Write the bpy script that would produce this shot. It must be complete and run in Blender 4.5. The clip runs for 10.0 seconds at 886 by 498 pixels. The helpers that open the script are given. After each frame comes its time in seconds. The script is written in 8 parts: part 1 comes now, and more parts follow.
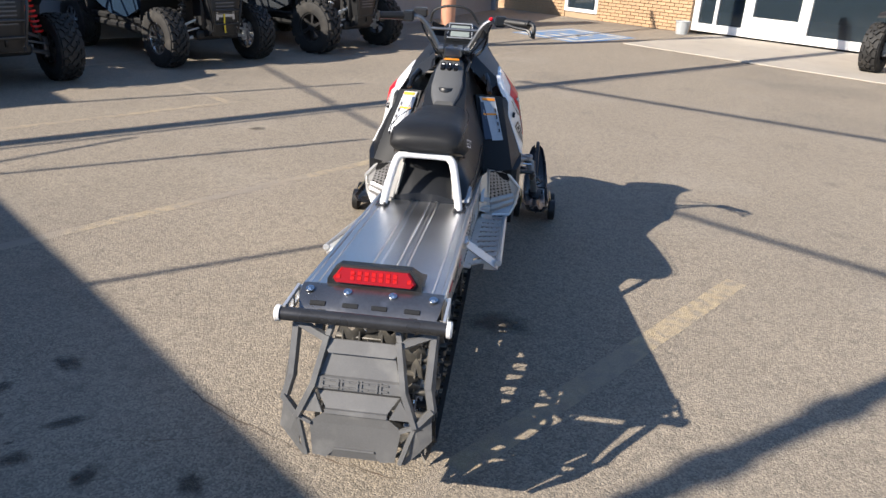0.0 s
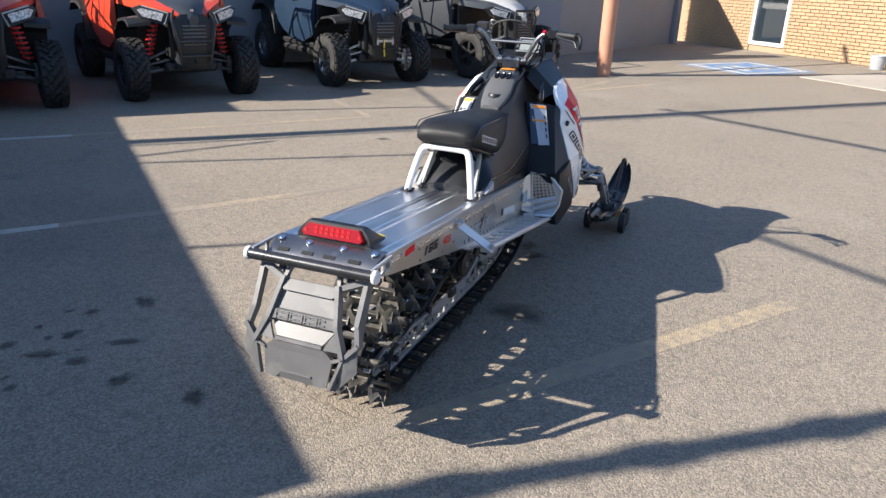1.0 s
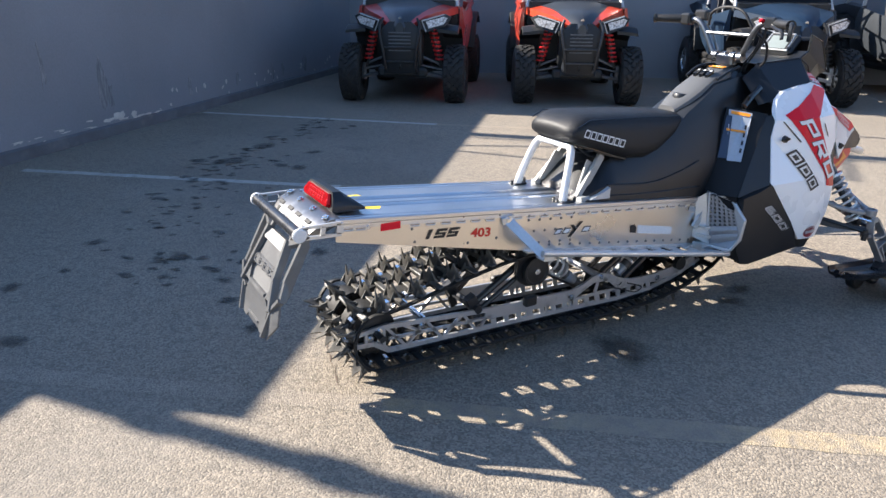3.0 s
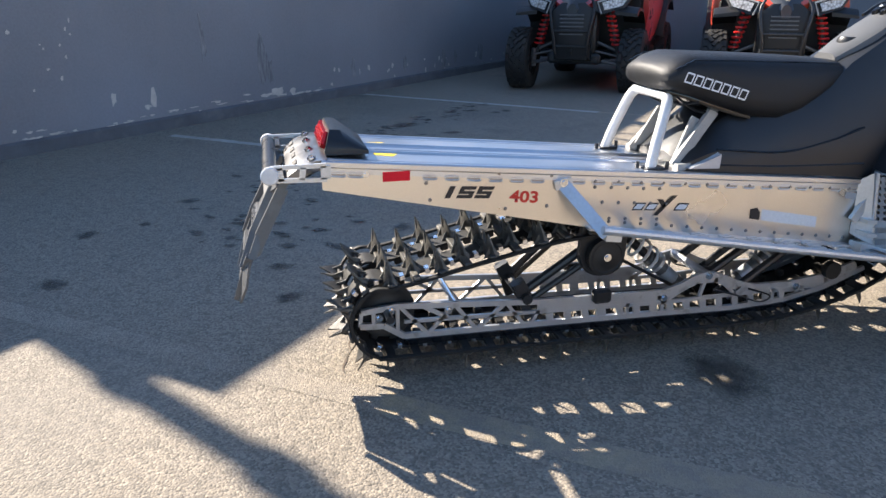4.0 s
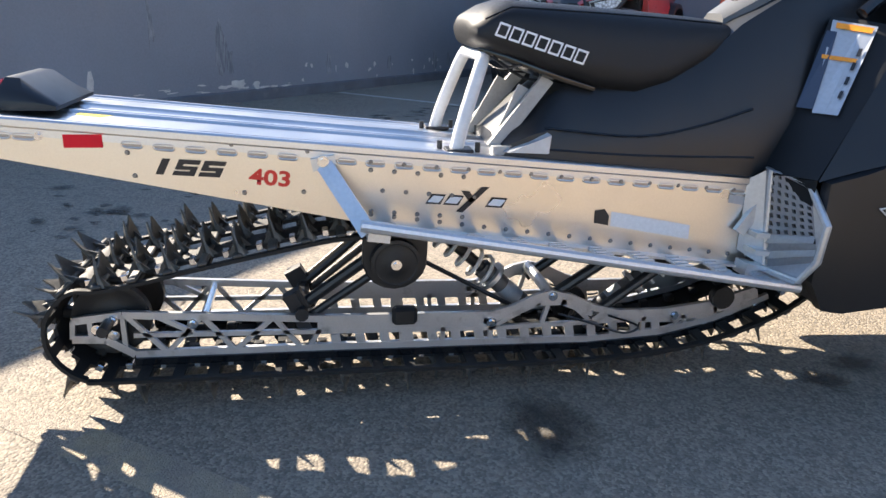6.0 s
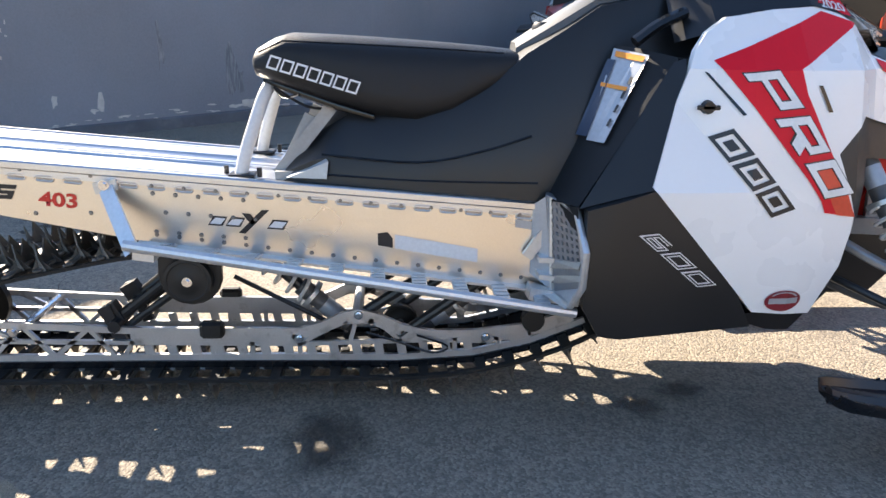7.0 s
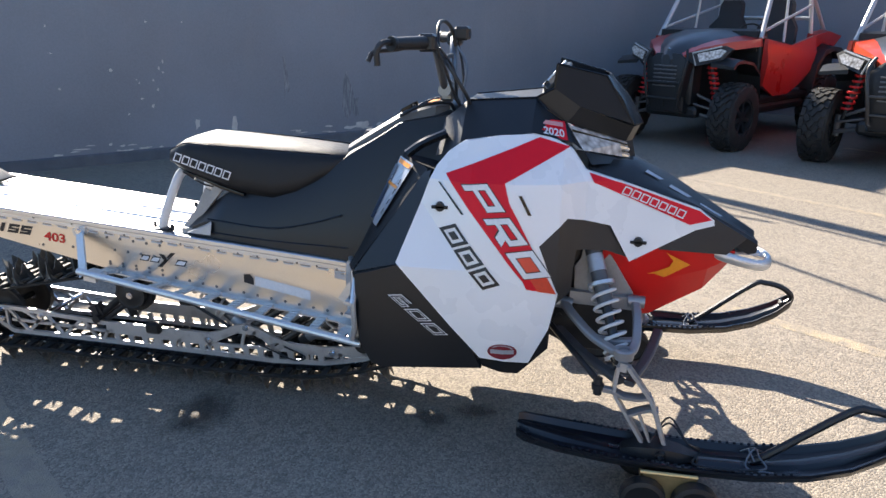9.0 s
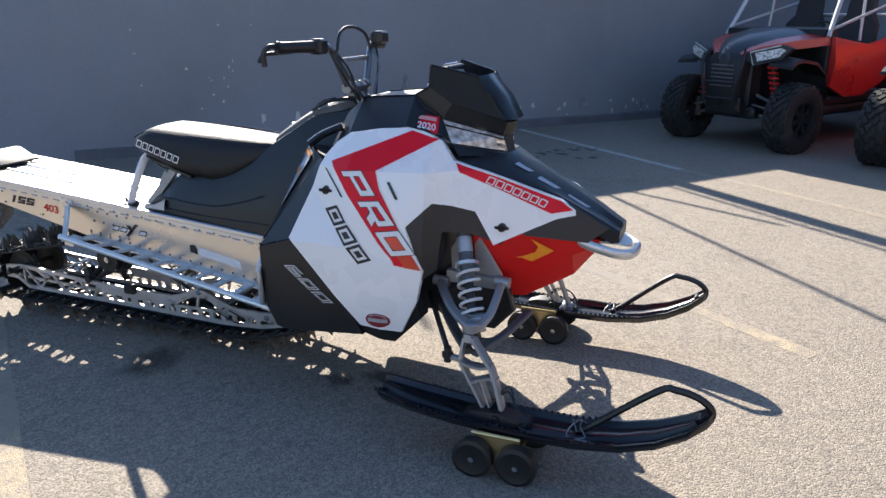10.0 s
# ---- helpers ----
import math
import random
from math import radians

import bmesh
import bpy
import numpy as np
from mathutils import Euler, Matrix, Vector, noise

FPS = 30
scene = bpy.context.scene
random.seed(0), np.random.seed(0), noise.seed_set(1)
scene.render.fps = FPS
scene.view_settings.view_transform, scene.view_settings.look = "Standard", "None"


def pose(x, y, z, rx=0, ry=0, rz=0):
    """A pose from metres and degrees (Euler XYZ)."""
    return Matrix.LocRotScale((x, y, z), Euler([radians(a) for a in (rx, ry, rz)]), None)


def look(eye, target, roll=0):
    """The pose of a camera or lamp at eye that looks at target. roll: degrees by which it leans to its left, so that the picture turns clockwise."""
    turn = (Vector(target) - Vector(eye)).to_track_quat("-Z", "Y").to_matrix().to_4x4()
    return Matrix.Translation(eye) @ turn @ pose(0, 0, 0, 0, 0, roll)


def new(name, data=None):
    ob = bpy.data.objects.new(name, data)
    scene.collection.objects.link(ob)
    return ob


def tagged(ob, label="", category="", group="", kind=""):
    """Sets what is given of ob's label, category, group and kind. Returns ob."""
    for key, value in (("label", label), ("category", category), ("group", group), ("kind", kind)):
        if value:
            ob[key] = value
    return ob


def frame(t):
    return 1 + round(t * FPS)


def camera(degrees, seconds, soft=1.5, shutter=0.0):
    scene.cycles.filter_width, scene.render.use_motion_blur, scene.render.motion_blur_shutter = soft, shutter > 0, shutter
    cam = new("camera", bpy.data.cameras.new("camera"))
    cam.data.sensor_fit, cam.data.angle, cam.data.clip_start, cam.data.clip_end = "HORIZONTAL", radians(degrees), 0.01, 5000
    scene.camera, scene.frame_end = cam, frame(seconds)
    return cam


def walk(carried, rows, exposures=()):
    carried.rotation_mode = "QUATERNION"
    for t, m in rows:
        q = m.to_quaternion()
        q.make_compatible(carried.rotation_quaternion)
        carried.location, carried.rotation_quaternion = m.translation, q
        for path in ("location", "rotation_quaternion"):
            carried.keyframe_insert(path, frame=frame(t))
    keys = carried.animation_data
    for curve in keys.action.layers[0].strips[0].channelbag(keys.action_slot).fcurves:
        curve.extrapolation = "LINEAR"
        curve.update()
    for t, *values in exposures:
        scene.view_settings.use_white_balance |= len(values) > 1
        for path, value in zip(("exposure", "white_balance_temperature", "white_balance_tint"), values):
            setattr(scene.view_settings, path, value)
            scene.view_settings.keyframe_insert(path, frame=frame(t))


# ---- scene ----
cam = camera(62.4, 10.0)
PATH = [
    (0, (0.359, -1.544, 1.58), (0.184, 0.291, 0.803), 3.2),
    (0.2, (0.516, -1.661, 1.556), (0.282, 0.177, 0.803), 3),
    (0.5, (0.768, -1.726, 1.53), (0.383, 0.102, 0.816), 2.6),
    (0.8, (0.97, -1.735, 1.513), (0.466, 0.067, 0.806), 2.4),
    (1, (1.147, -1.7, 1.527), (0.474, 0.042, 0.812), 2.3),
    (1.2, (1.327, -1.646, 1.496), (0.487, 0.035, 0.813), 1.4),
    (1.5, (1.556, -1.526, 1.516), (0.617, 0.096, 0.818), 1.8),
    (1.8, (1.761, -1.375, 1.529), (0.735, 0.191, 0.826), 1.7),
    (2, (1.861, -1.269, 1.509), (0.77, 0.26, 0.822), 1.6),
    (2.2, (1.978, -1.097, 1.48), (0.794, 0.368, 0.808), 1.4),
    (2.5, (2.103, -0.894, 1.461), (0.71, 0.372, 0.786), 1),
    (2.8, (2.234, -0.674, 1.384), (0.678, 0.395, 0.724), 0.5),
    (3, (2.267, -0.533, 1.373), (0.632, 0.394, 0.69), 0.6),
    (4.3, (1.905, 0.256, 0.983), (0.051, 0.63, 0.332), 0.2),
    (4.5, (1.817, 0.303, 0.939), (-0.04, 0.664, 0.29), 0.5),
    (5, (1.618, 0.456, 0.842), (-0.247, 0.803, 0.21), 0.6),
    (5.2, (1.608, 0.516, 0.835), (-0.259, 0.865, 0.207), 0.8),
    (5.5, (1.638, 0.647, 0.852), (-0.227, 1.012, 0.228), 0.9),
    (5.7, (1.675, 0.723, 0.868), (-0.191, 1.088, 0.247), 1.3),
    (6.8, (1.803, 1.426, 0.936), (-0.086, 1.612, 0.305), 1.1),
    (7, (1.853, 1.533, 0.944), (-0.049, 1.678, 0.344), 0.8),
    (7.2, (1.909, 1.671, 1.009), (0.006, 1.78, 0.402), 0.7),
    (7.5, (2.008, 1.82, 1.105), (0.101, 1.852, 0.504), 0.7),
    (7.8, (2.051, 1.925, 1.145), (0.143, 1.904, 0.543), 0.8),
    (8, (2.074, 2.052, 1.172), (0.171, 1.984, 0.561), 0.8),
    (8.2, (2.12, 2.156, 1.192), (0.218, 2.036, 0.585), 0.6),
    (8.5, (2.173, 2.31, 1.226), (0.286, 2.07, 0.608), 0.6),
    (8.8, (2.291, 2.512, 1.275), (0.414, 2.187, 0.665), 0.6),
    (9, (2.367, 2.62, 1.31), (0.498, 2.254, 0.699), 0.5),
    (9.2, (2.425, 2.776, 1.33), (0.572, 2.333, 0.723), 0.5),
    (9.5, (2.467, 3.002, 1.331), (0.636, 2.475, 0.724), 0.4),
    (9.8, (2.447, 3.249, 1.34), (0.647, 2.624, 0.731), 0.2),
    (10, (2.425, 3.431, 1.339), (0.647, 2.752, 0.723), -0.1),
]
walk(cam, [(t, look(eye, target, roll)) for t, eye, target, roll in PATH], exposures=[(0, 1.25, 6250, 10), (1.5, 1.54, 5980, 10), (2.5, 1.72, 5950, 10), (3.2, 1.84, 6150, 10), (5, 1.92, 6350, 10), (7, 2.18, 6600, 10), (8.5, 2.02, 6400, 10), (10, 1.67, 6050, 10)])

# ---- light ----
SUN_WAY = Vector((1.27, 1.0, -1.0))
world = bpy.data.worlds.new("sky")
scene.world = world
world.use_nodes = True
wn = world.node_tree.nodes
sky = wn.new("ShaderNodeTexSky")
sky.sky_type, sky.sun_disc = "NISHITA", False
sky.ozone_density, sky.dust_density = 3.5, 0.4
sky.sun_elevation, sky.sun_rotation = radians(31.7), math.atan2(-1.27, -1.0)
world.node_tree.links.new(sky.outputs[0], wn["Background"].inputs[0])
wn["Background"].inputs[1].default_value = 0.08
sun = new("sun", bpy.data.lights.new("sun", "SUN"))
sun.data.energy, sun.data.angle, sun.data.color = 4.4, radians(0.55), (1.0, 0.88, 0.73)
sun.matrix_world = look((-12.7, -10, 10), (0, 0, 0))


# ---- mesh helpers ----
def P(u, v, z=0.0):
    """A place of the parking lot: u along the bays, v along the dark wall."""
    return Vector((u * 0.643 - v * 0.766, u * 0.766 + v * 0.643, z))


LOT = Matrix.Rotation(math.atan2(0.766, 0.643), 4, "Z")


def V(bm, pts):
    return [bm.verts.new(p) for p in pts]


def box(bm, lo, hi, m=None, bevel=0.0):
    vs = V(bm, [(x, y, z) for z in (lo[2], hi[2]) for y in (lo[1], hi[1]) for x in (lo[0], hi[0])])
    fs = [bm.faces.new([vs[i] for i in f]) for f in ((0, 2, 3, 1), (4, 5, 7, 6), (0, 1, 5, 4), (2, 6, 7, 3), (0, 4, 6, 2), (1, 3, 7, 5))]
    if bevel:
        r = bmesh.ops.bevel(bm, geom=list({e for f in fs for e in f.edges}), offset=bevel, segments=1, affect="EDGES", profile=0.5)
        vs = list({v for v in vs if v.is_valid} | set(r["verts"]))
    if m is not None:
        bmesh.ops.transform(bm, matrix=m, verts=vs)
    return vs


def cbox(bm, c, s, m=None, bevel=0.0):
    return box(bm, [c[i] - s[i] / 2 for i in range(3)], [c[i] + s[i] / 2 for i in range(3)], m, bevel)


def frame_of(d):
    d = Vector(d).normalized()
    a = d.cross(Vector((0, 0, 1)) if abs(d.z) < 0.9 else Vector((0, 1, 0))).normalized()
    return a, d.cross(a).normalized(), d


def rod(bm, a, b, r, r2=None, n=10):
    """A round bar from a to b."""
    a, b = Vector(a), Vector(b)
    r2 = r if r2 is None else r2
    e, f, _ = frame_of(b - a)
    rings = [V(bm, [p + (e * math.cos(t) + f * math.sin(t)) * q for t in [2 * math.pi * i / n for i in range(n)]]) for p, q in ((a, r), (b, r2))]
    for i in range(n):
        bm.faces.new((rings[0][i], rings[0][(i + 1) % n], rings[1][(i + 1) % n], rings[1][i]))
    bm.faces.new(rings[0][::-1])
    bm.faces.new(rings[1])
    return rings


def smooth_path(pts, k=5):
    """Points of a Catmull-Rom line through pts."""
    pts = [Vector(p) for p in pts]
    q = [pts[0] * 2 - pts[1]] + pts + [pts[-1] * 2 - pts[-2]]
    out = []
    for i in range(1, len(q) - 2):
        for j in range(k):
            t = j / k
            a, b, c, d = q[i - 1:i + 3]
            out.append(0.5 * ((2 * b) + (c - a) * t + (2 * a - 5 * b + 4 * c - d) * t * t + (3 * b - a - 3 * c + d) * t ** 3))
    return out + [pts[-1]]


def tube(bm, pts, r, n=8, closed=False, cap=True):
    """A round bar swept along pts."""
    pts = [Vector(p) for p in pts]
    rings, e = [], None
    for i, p in enumerate(pts):
        a, b = (pts[i - 1], pts[(i + 1) % len(pts)]) if closed else (pts[max(i - 1, 0)], pts[min(i + 1, len(pts) - 1)])
        d = (b - a).normalized()
        if e is None:
            e = frame_of(d)[0]
        e = (e - d * e.dot(d)).normalized()
        f = d.cross(e)
        rings.append(V(bm, [p + (e * math.cos(t) + f * math.sin(t)) * r for t in [2 * math.pi * j / n for j in range(n)]]))
    for i in range(len(rings) - (0 if closed else 1)):
        s, t = rings[i], rings[(i + 1) % len(rings)]
        for j in range(n):
            bm.faces.new((s[j], s[(j + 1) % n], t[(j + 1) % n], t[j]))
    if cap and not closed:
        bm.faces.new(rings[0][::-1])
        bm.faces.new(rings[-1])


def loft(bm, loops, cap=True, closed=False):
    """Skin over loops of equal length."""
    rings = [V(bm, l) for l in loops]
    n = len(rings[0])
    for i in range(len(rings) - (0 if closed else 1)):
        s, t = rings[i], rings[(i + 1) % len(rings)]
        for j in range(n):
            bm.faces.new((s[j], s[(j + 1) % n], t[(j + 1) % n], t[j]))
    if cap and not closed:
        bm.faces.new(rings[0][::-1])
        bm.faces.new(rings[-1])


def slab(bm, outline, depth, m=None, bevel=0.0):
    """A flat outline (x, y) with a thickness along z."""
    lo, hi = V(bm, [(x, y, 0) for x, y in outline]), V(bm, [(x, y, depth) for x, y in outline])
    n = len(lo)
    fs = [bm.faces.new(lo[::-1]), bm.faces.new(hi)] + [bm.faces.new((lo[i], lo[(i + 1) % n], hi[(i + 1) % n], hi[i])) for i in range(n)]
    vs = lo + hi
    if bevel:
        r = bmesh.ops.bevel(bm, geom=list(fs[1].edges), offset=bevel, segments=1, affect="EDGES", profile=0.5)
        vs = list({v for v in vs if v.is_valid} | set(r["verts"]))
    if m is not None:
        bmesh.ops.transform(bm, matrix=m, verts=vs)


def ring(bm, profile, n=24, m=None):
    """A wheel turned round the x axis from a profile of (x, radius); closed."""
    rings = []
    for i in range(n):
        t = 2 * math.pi * i / n
        rings.append(V(bm, [(x, r * math.cos(t), r * math.sin(t)) for x, r in profile]))
    k = len(profile)
    for i in range(n):
        s, t = rings[i], rings[(i + 1) % n]
        for j in range(k):
            bm.faces.new((s[j], t[j], t[(j + 1) % k], s[(j + 1) % k]))
    if m is not None:
        bmesh.ops.transform(bm, matrix=m, verts=[v for r in rings for v in r])


def finish(name, bm, material, smooth=35):
    bmesh.ops.recalc_face_normals(bm, faces=bm.faces)
    me = bpy.data.meshes.new(name)
    bm.to_mesh(me)
    bm.free()
    if smooth:
        me.polygons.foreach_set("use_smooth", [True] * len(me.polygons))
        me.set_sharp_from_angle(angle=radians(smooth))
    if material:
        me.materials.append(material)
    return me


def part(name, bm, material, parent=None, label="", smooth=35):
    ob = new(name, finish(name, bm, material, smooth))
    if parent is not None:
        ob.parent = parent
    return tagged(ob, label)


def sibling(name, mesh, parent, m=None):
    """Another piece on the same mesh."""
    ob = new(name, mesh)
    ob.parent = parent
    if m is not None:
        ob.matrix_basis = m
    return ob


def thing(name, label, category, group="", kind="", m=None):
    ob = new(name)
    if m is not None:
        ob.matrix_basis = m
    return tagged(ob, label, category, group, kind)


# ---- materials ----
def material(name, colour, rough=0.5, metal=0.0, vary=0.15, grain=0.1, size=8.0, fine=120.0, bump=0.1, coat=0.0, spec=0.5, rvary=0.1):
    """A surface with two scales of variation and a fine relief."""
    m = bpy.data.materials.new(name)
    m.use_nodes = True
    nt = m.node_tree
    N, L = nt.nodes, nt.links
    b = N["Principled BSDF"]
    tc = N.new("ShaderNodeTexCoord")
    n1, n2 = N.new("ShaderNodeTexNoise"), N.new("ShaderNodeTexNoise")
    n1.inputs["Scale"].default_value, n1.inputs["Detail"].default_value = size, 4
    n2.inputs["Scale"].default_value, n2.inputs["Detail"].default_value = fine, 2
    for n in (n1, n2):
        L.new(tc.outputs["Object"], n.inputs["Vector"])
    add = N.new("ShaderNodeMath")
    add.operation = "MULTIPLY_ADD"
    L.new(n2.outputs[0], add.inputs[0])
    add.inputs[1].default_value = grain / max(vary, 1e-4)
    L.new(n1.outputs[0], add.inputs[2])
    mr = N.new("ShaderNodeMapRange")
    mr.inputs[1].default_value, mr.inputs[2].default_value = 0.25, 0.75 + grain / max(vary, 1e-4)
    L.new(add.outputs[0], mr.inputs[0])
    mix = N.new("ShaderNodeMix")
    mix.data_type = "RGBA"
    lo = [max(0, c * (1 - vary - grain)) for c in colour]
    hi = [min(1, c * (1 + vary + grain)) for c in colour]
    mix.inputs[6].default_value, mix.inputs[7].default_value = (*lo, 1), (*hi, 1)
    L.new(mr.outputs[0], mix.inputs[0])
    L.new(mix.outputs[2], b.inputs["Base Color"])
    rr = N.new("ShaderNodeMapRange")
    rr.inputs[3].default_value, rr.inputs[4].default_value = max(0.02, rough - rvary), min(1, rough + rvary)
    L.new(n1.outputs[0], rr.inputs[0])
    L.new(rr.outputs[0], b.inputs["Roughness"])
    b.inputs["Metallic"].default_value = metal
    b.inputs["Specular IOR Level"].default_value = spec
    b.inputs["Coat Weight"].default_value = coat
    b.inputs["Coat Roughness"].default_value = 0.05
    if bump:
        bp = N.new("ShaderNodeBump")
        bp.inputs["Strength"].default_value, bp.inputs["Distance"].default_value = bump, 0.002
        L.new(n2.outputs[0], bp.inputs["Height"])
        L.new(bp.outputs[0], b.inputs["Normal"])
    return m


def mix_into(m, colour, scale, lo, hi, detail=6, amount=1.0, stretch=(1, 1, 1)):
    """Lays patches of a second colour over a surface where a noise is high."""
    nt = m.node_tree
    N, L = nt.nodes, nt.links
    b = N["Principled BSDF"]
    src = b.inputs["Base Color"].links[0].from_socket
    tc, mp, n, r, mix = (N.new(k) for k in ("ShaderNodeTexCoord", "ShaderNodeMapping", "ShaderNodeTexNoise", "ShaderNodeMapRange", "ShaderNodeMix"))
    mp.inputs["Scale"].default_value = stretch
    L.new(tc.outputs["Object"], mp.inputs["Vector"])
    L.new(mp.outputs[0], n.inputs["Vector"])
    n.inputs["Scale"].default_value, n.inputs["Detail"].default_value = scale, detail
    r.inputs[1].default_value, r.inputs[2].default_value, r.inputs[4].default_value = lo, hi, amount
    L.new(n.outputs[0], r.inputs[0])
    mix.data_type = "RGBA"
    L.new(r.outputs[0], mix.inputs[0])
    L.new(src, mix.inputs[6])
    mix.inputs[7].default_value = (*colour, 1)
    L.new(mix.outputs[2], b.inputs["Base Color"])
    return m


def stones(m, scale=240.0, amount=0.62, light=(0.45, 0.39, 0.315), dark=(0.03, 0.03, 0.032)):
    """Stone chips of many tones set into a surface, with relief."""
    nt = m.node_tree
    N, L = nt.nodes, nt.links
    b = N["Principled BSDF"]
    src = b.inputs["Base Color"].links[0].from_socket
    tc, vo, ramp, mix, bp = (N.new(k) for k in ("ShaderNodeTexCoord", "ShaderNodeTexVoronoi", "ShaderNodeValToRGB", "ShaderNodeMix", "ShaderNodeBump"))
    L.new(tc.outputs["Object"], vo.inputs["Vector"])
    vo.inputs["Scale"].default_value = scale
    sep = N.new("ShaderNodeSeparateColor")
    L.new(vo.outputs["Color"], sep.inputs[0])
    L.new(sep.outputs[0], ramp.inputs[0])
    ramp.color_ramp.elements[0].color, ramp.color_ramp.elements[1].color = (*dark, 1), (*light, 1)
    ramp.color_ramp.elements.new(0.55).color = (0.25, 0.212, 0.168, 1)
    mix.data_type = "RGBA"
    mix.inputs[0].default_value = amount
    L.new(src, mix.inputs[6])
    L.new(ramp.outputs[0], mix.inputs[7])
    L.new(mix.outputs[2], b.inputs["Base Color"])
    bp.inputs["Strength"].default_value, bp.inputs["Distance"].default_value = 0.65, 0.004
    L.new(vo.outputs["Distance"], bp.inputs["Height"])
    bp.invert = True
    L.new(bp.outputs[0], b.inputs["Normal"])
    return m


ASPHALT = stones(material("asphalt", (0.258, 0.223, 0.176), 0.82, vary=0.14, grain=0.16, size=1.1, fine=38, bump=0, spec=0.3), 150.0, 0.48, (0.43, 0.37, 0.285), (0.05, 0.047, 0.044))
mix_into(ASPHALT, (0.1, 0.094, 0.086), 0.35, 0.52, 0.72, amount=0.45)
mix_into(ASPHALT, (0.075, 0.071, 0.066), 2.3, 0.62, 0.78, amount=0.45)
mix_into(ASPHALT, (0.36, 0.325, 0.275), 0.8, 0.55, 0.8, amount=0.35)
mix_into(ASPHALT, (0.12, 0.108, 0.092), 17, 0.52, 0.72, detail=3, amount=0.4)
mix_into(ASPHALT, (0.4, 0.35, 0.28), 46, 0.58, 0.74, detail=2, amount=0.3)
OLD_PAINT = stones(mix_into(material("worn_line_paint", (0.45, 0.355, 0.21), 0.8, size=6, fine=60), (0.24, 0.21, 0.17), 16, 0.42, 0.62, amount=0.8), amount=0.35)
mix_into(OLD_PAINT, (0.24, 0.21, 0.175), 0.9, 0.4, 0.58, amount=0.9)
# the worn line paint again, whitened for its stretches in the wall's shade
SHADE_LINE_PAINT = stones(mix_into(material("worn_paint_paler_in_shade", (0.48, 0.46, 0.41), 0.8, size=6, fine=60), (0.28, 0.26, 0.23), 16, 0.48, 0.68, amount=0.7), amount=0.15)
WHITE_LINE = stones(mix_into(material("worn_white_paint", (0.6, 0.57, 0.5), 0.8, size=6, fine=60), (0.15, 0.135, 0.115), 16, 0.5, 0.68, amount=0.8), amount=0.2)
BLUE_PAINT = mix_into(material("blue_ground_paint", (0.09, 0.2, 0.38), 0.75), (0.28, 0.27, 0.25), 5, 0.42, 0.62, amount=0.75)
STAIN = stones(material("oil_stain", (0.05, 0.048, 0.046), 0.55, vary=0.2, size=9, bump=0, spec=0.4), amount=0.25)
DARK_WALL = material("dark_grey_painted_wall", (0.21, 0.222, 0.25), 0.5, vary=0.2, grain=0.08, size=0.7, fine=60, bump=0.25, rvary=0.15)
mix_into(DARK_WALL, (0.24, 0.245, 0.255), 2.2, 0.56, 0.78, amount=0.4, stretch=(1, 2.2, 0.25))
mix_into(DARK_WALL, (0.3, 0.3, 0.3), 3.5, 0.66, 0.8, amount=0.35, stretch=(1, 3.0, 0.2))
BARE = material("bare_plaster", (0.55, 0.52, 0.48), 0.9, vary=0.2, size=20)
BRICK = material("tan_brick", (0.4, 0.265, 0.155), 0.85, vary=0.12, grain=0.15, size=3, fine=50, bump=0.3)
MORTAR = material("mortar", (0.34, 0.245, 0.16), 0.95, vary=0.15, size=5)
CONCRETE = mix_into(material("pale_concrete", (0.36, 0.325, 0.275), 0.85, vary=0.1, size=1.2, fine=80, bump=0.2), (0.25, 0.23, 0.2), 3, 0.55, 0.75, amount=0.5)
POST_PAINT = mix_into(material("orange_brown_paint", (0.48, 0.24, 0.15), 0.6, size=5), (0.5, 0.3, 0.2), 9, 0.55, 0.7, amount=0.5)
WHITE_FRAME = material("white_aluminium_frame", (0.75, 0.74, 0.71), 0.4, vary=0.05, size=3)
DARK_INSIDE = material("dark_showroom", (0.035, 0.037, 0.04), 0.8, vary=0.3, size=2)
CABLE = material("black_cable", (0.02, 0.02, 0.02), 0.7)
glass = bpy.data.materials.new("window_glass")
glass.use_nodes = True
glass.node_tree.nodes["Principled BSDF"].inputs["Base Color"].default_value = (0.02, 0.03, 0.04, 1)
glass.node_tree.nodes["Principled BSDF"].inputs["Roughness"].default_value = 0.03
glass.node_tree.nodes["Principled BSDF"].inputs["Alpha"].default_value = 0.6
glass.node_tree.nodes["Principled BSDF"].inputs["Specular IOR Level"].default_value = 0.3

# ---- ground and markings ----
bm = bmesh.new()
V(bm, [(-150, -150, 0), (150, -150, 0), (150, 150, 0), (-150, 150, 0)])
bm.faces.new(bm.verts[:])
tagged(part("ground", bm, ASPHALT, smooth=0), "grey weathered asphalt of a parking lot", "asphalt", kind="structure")


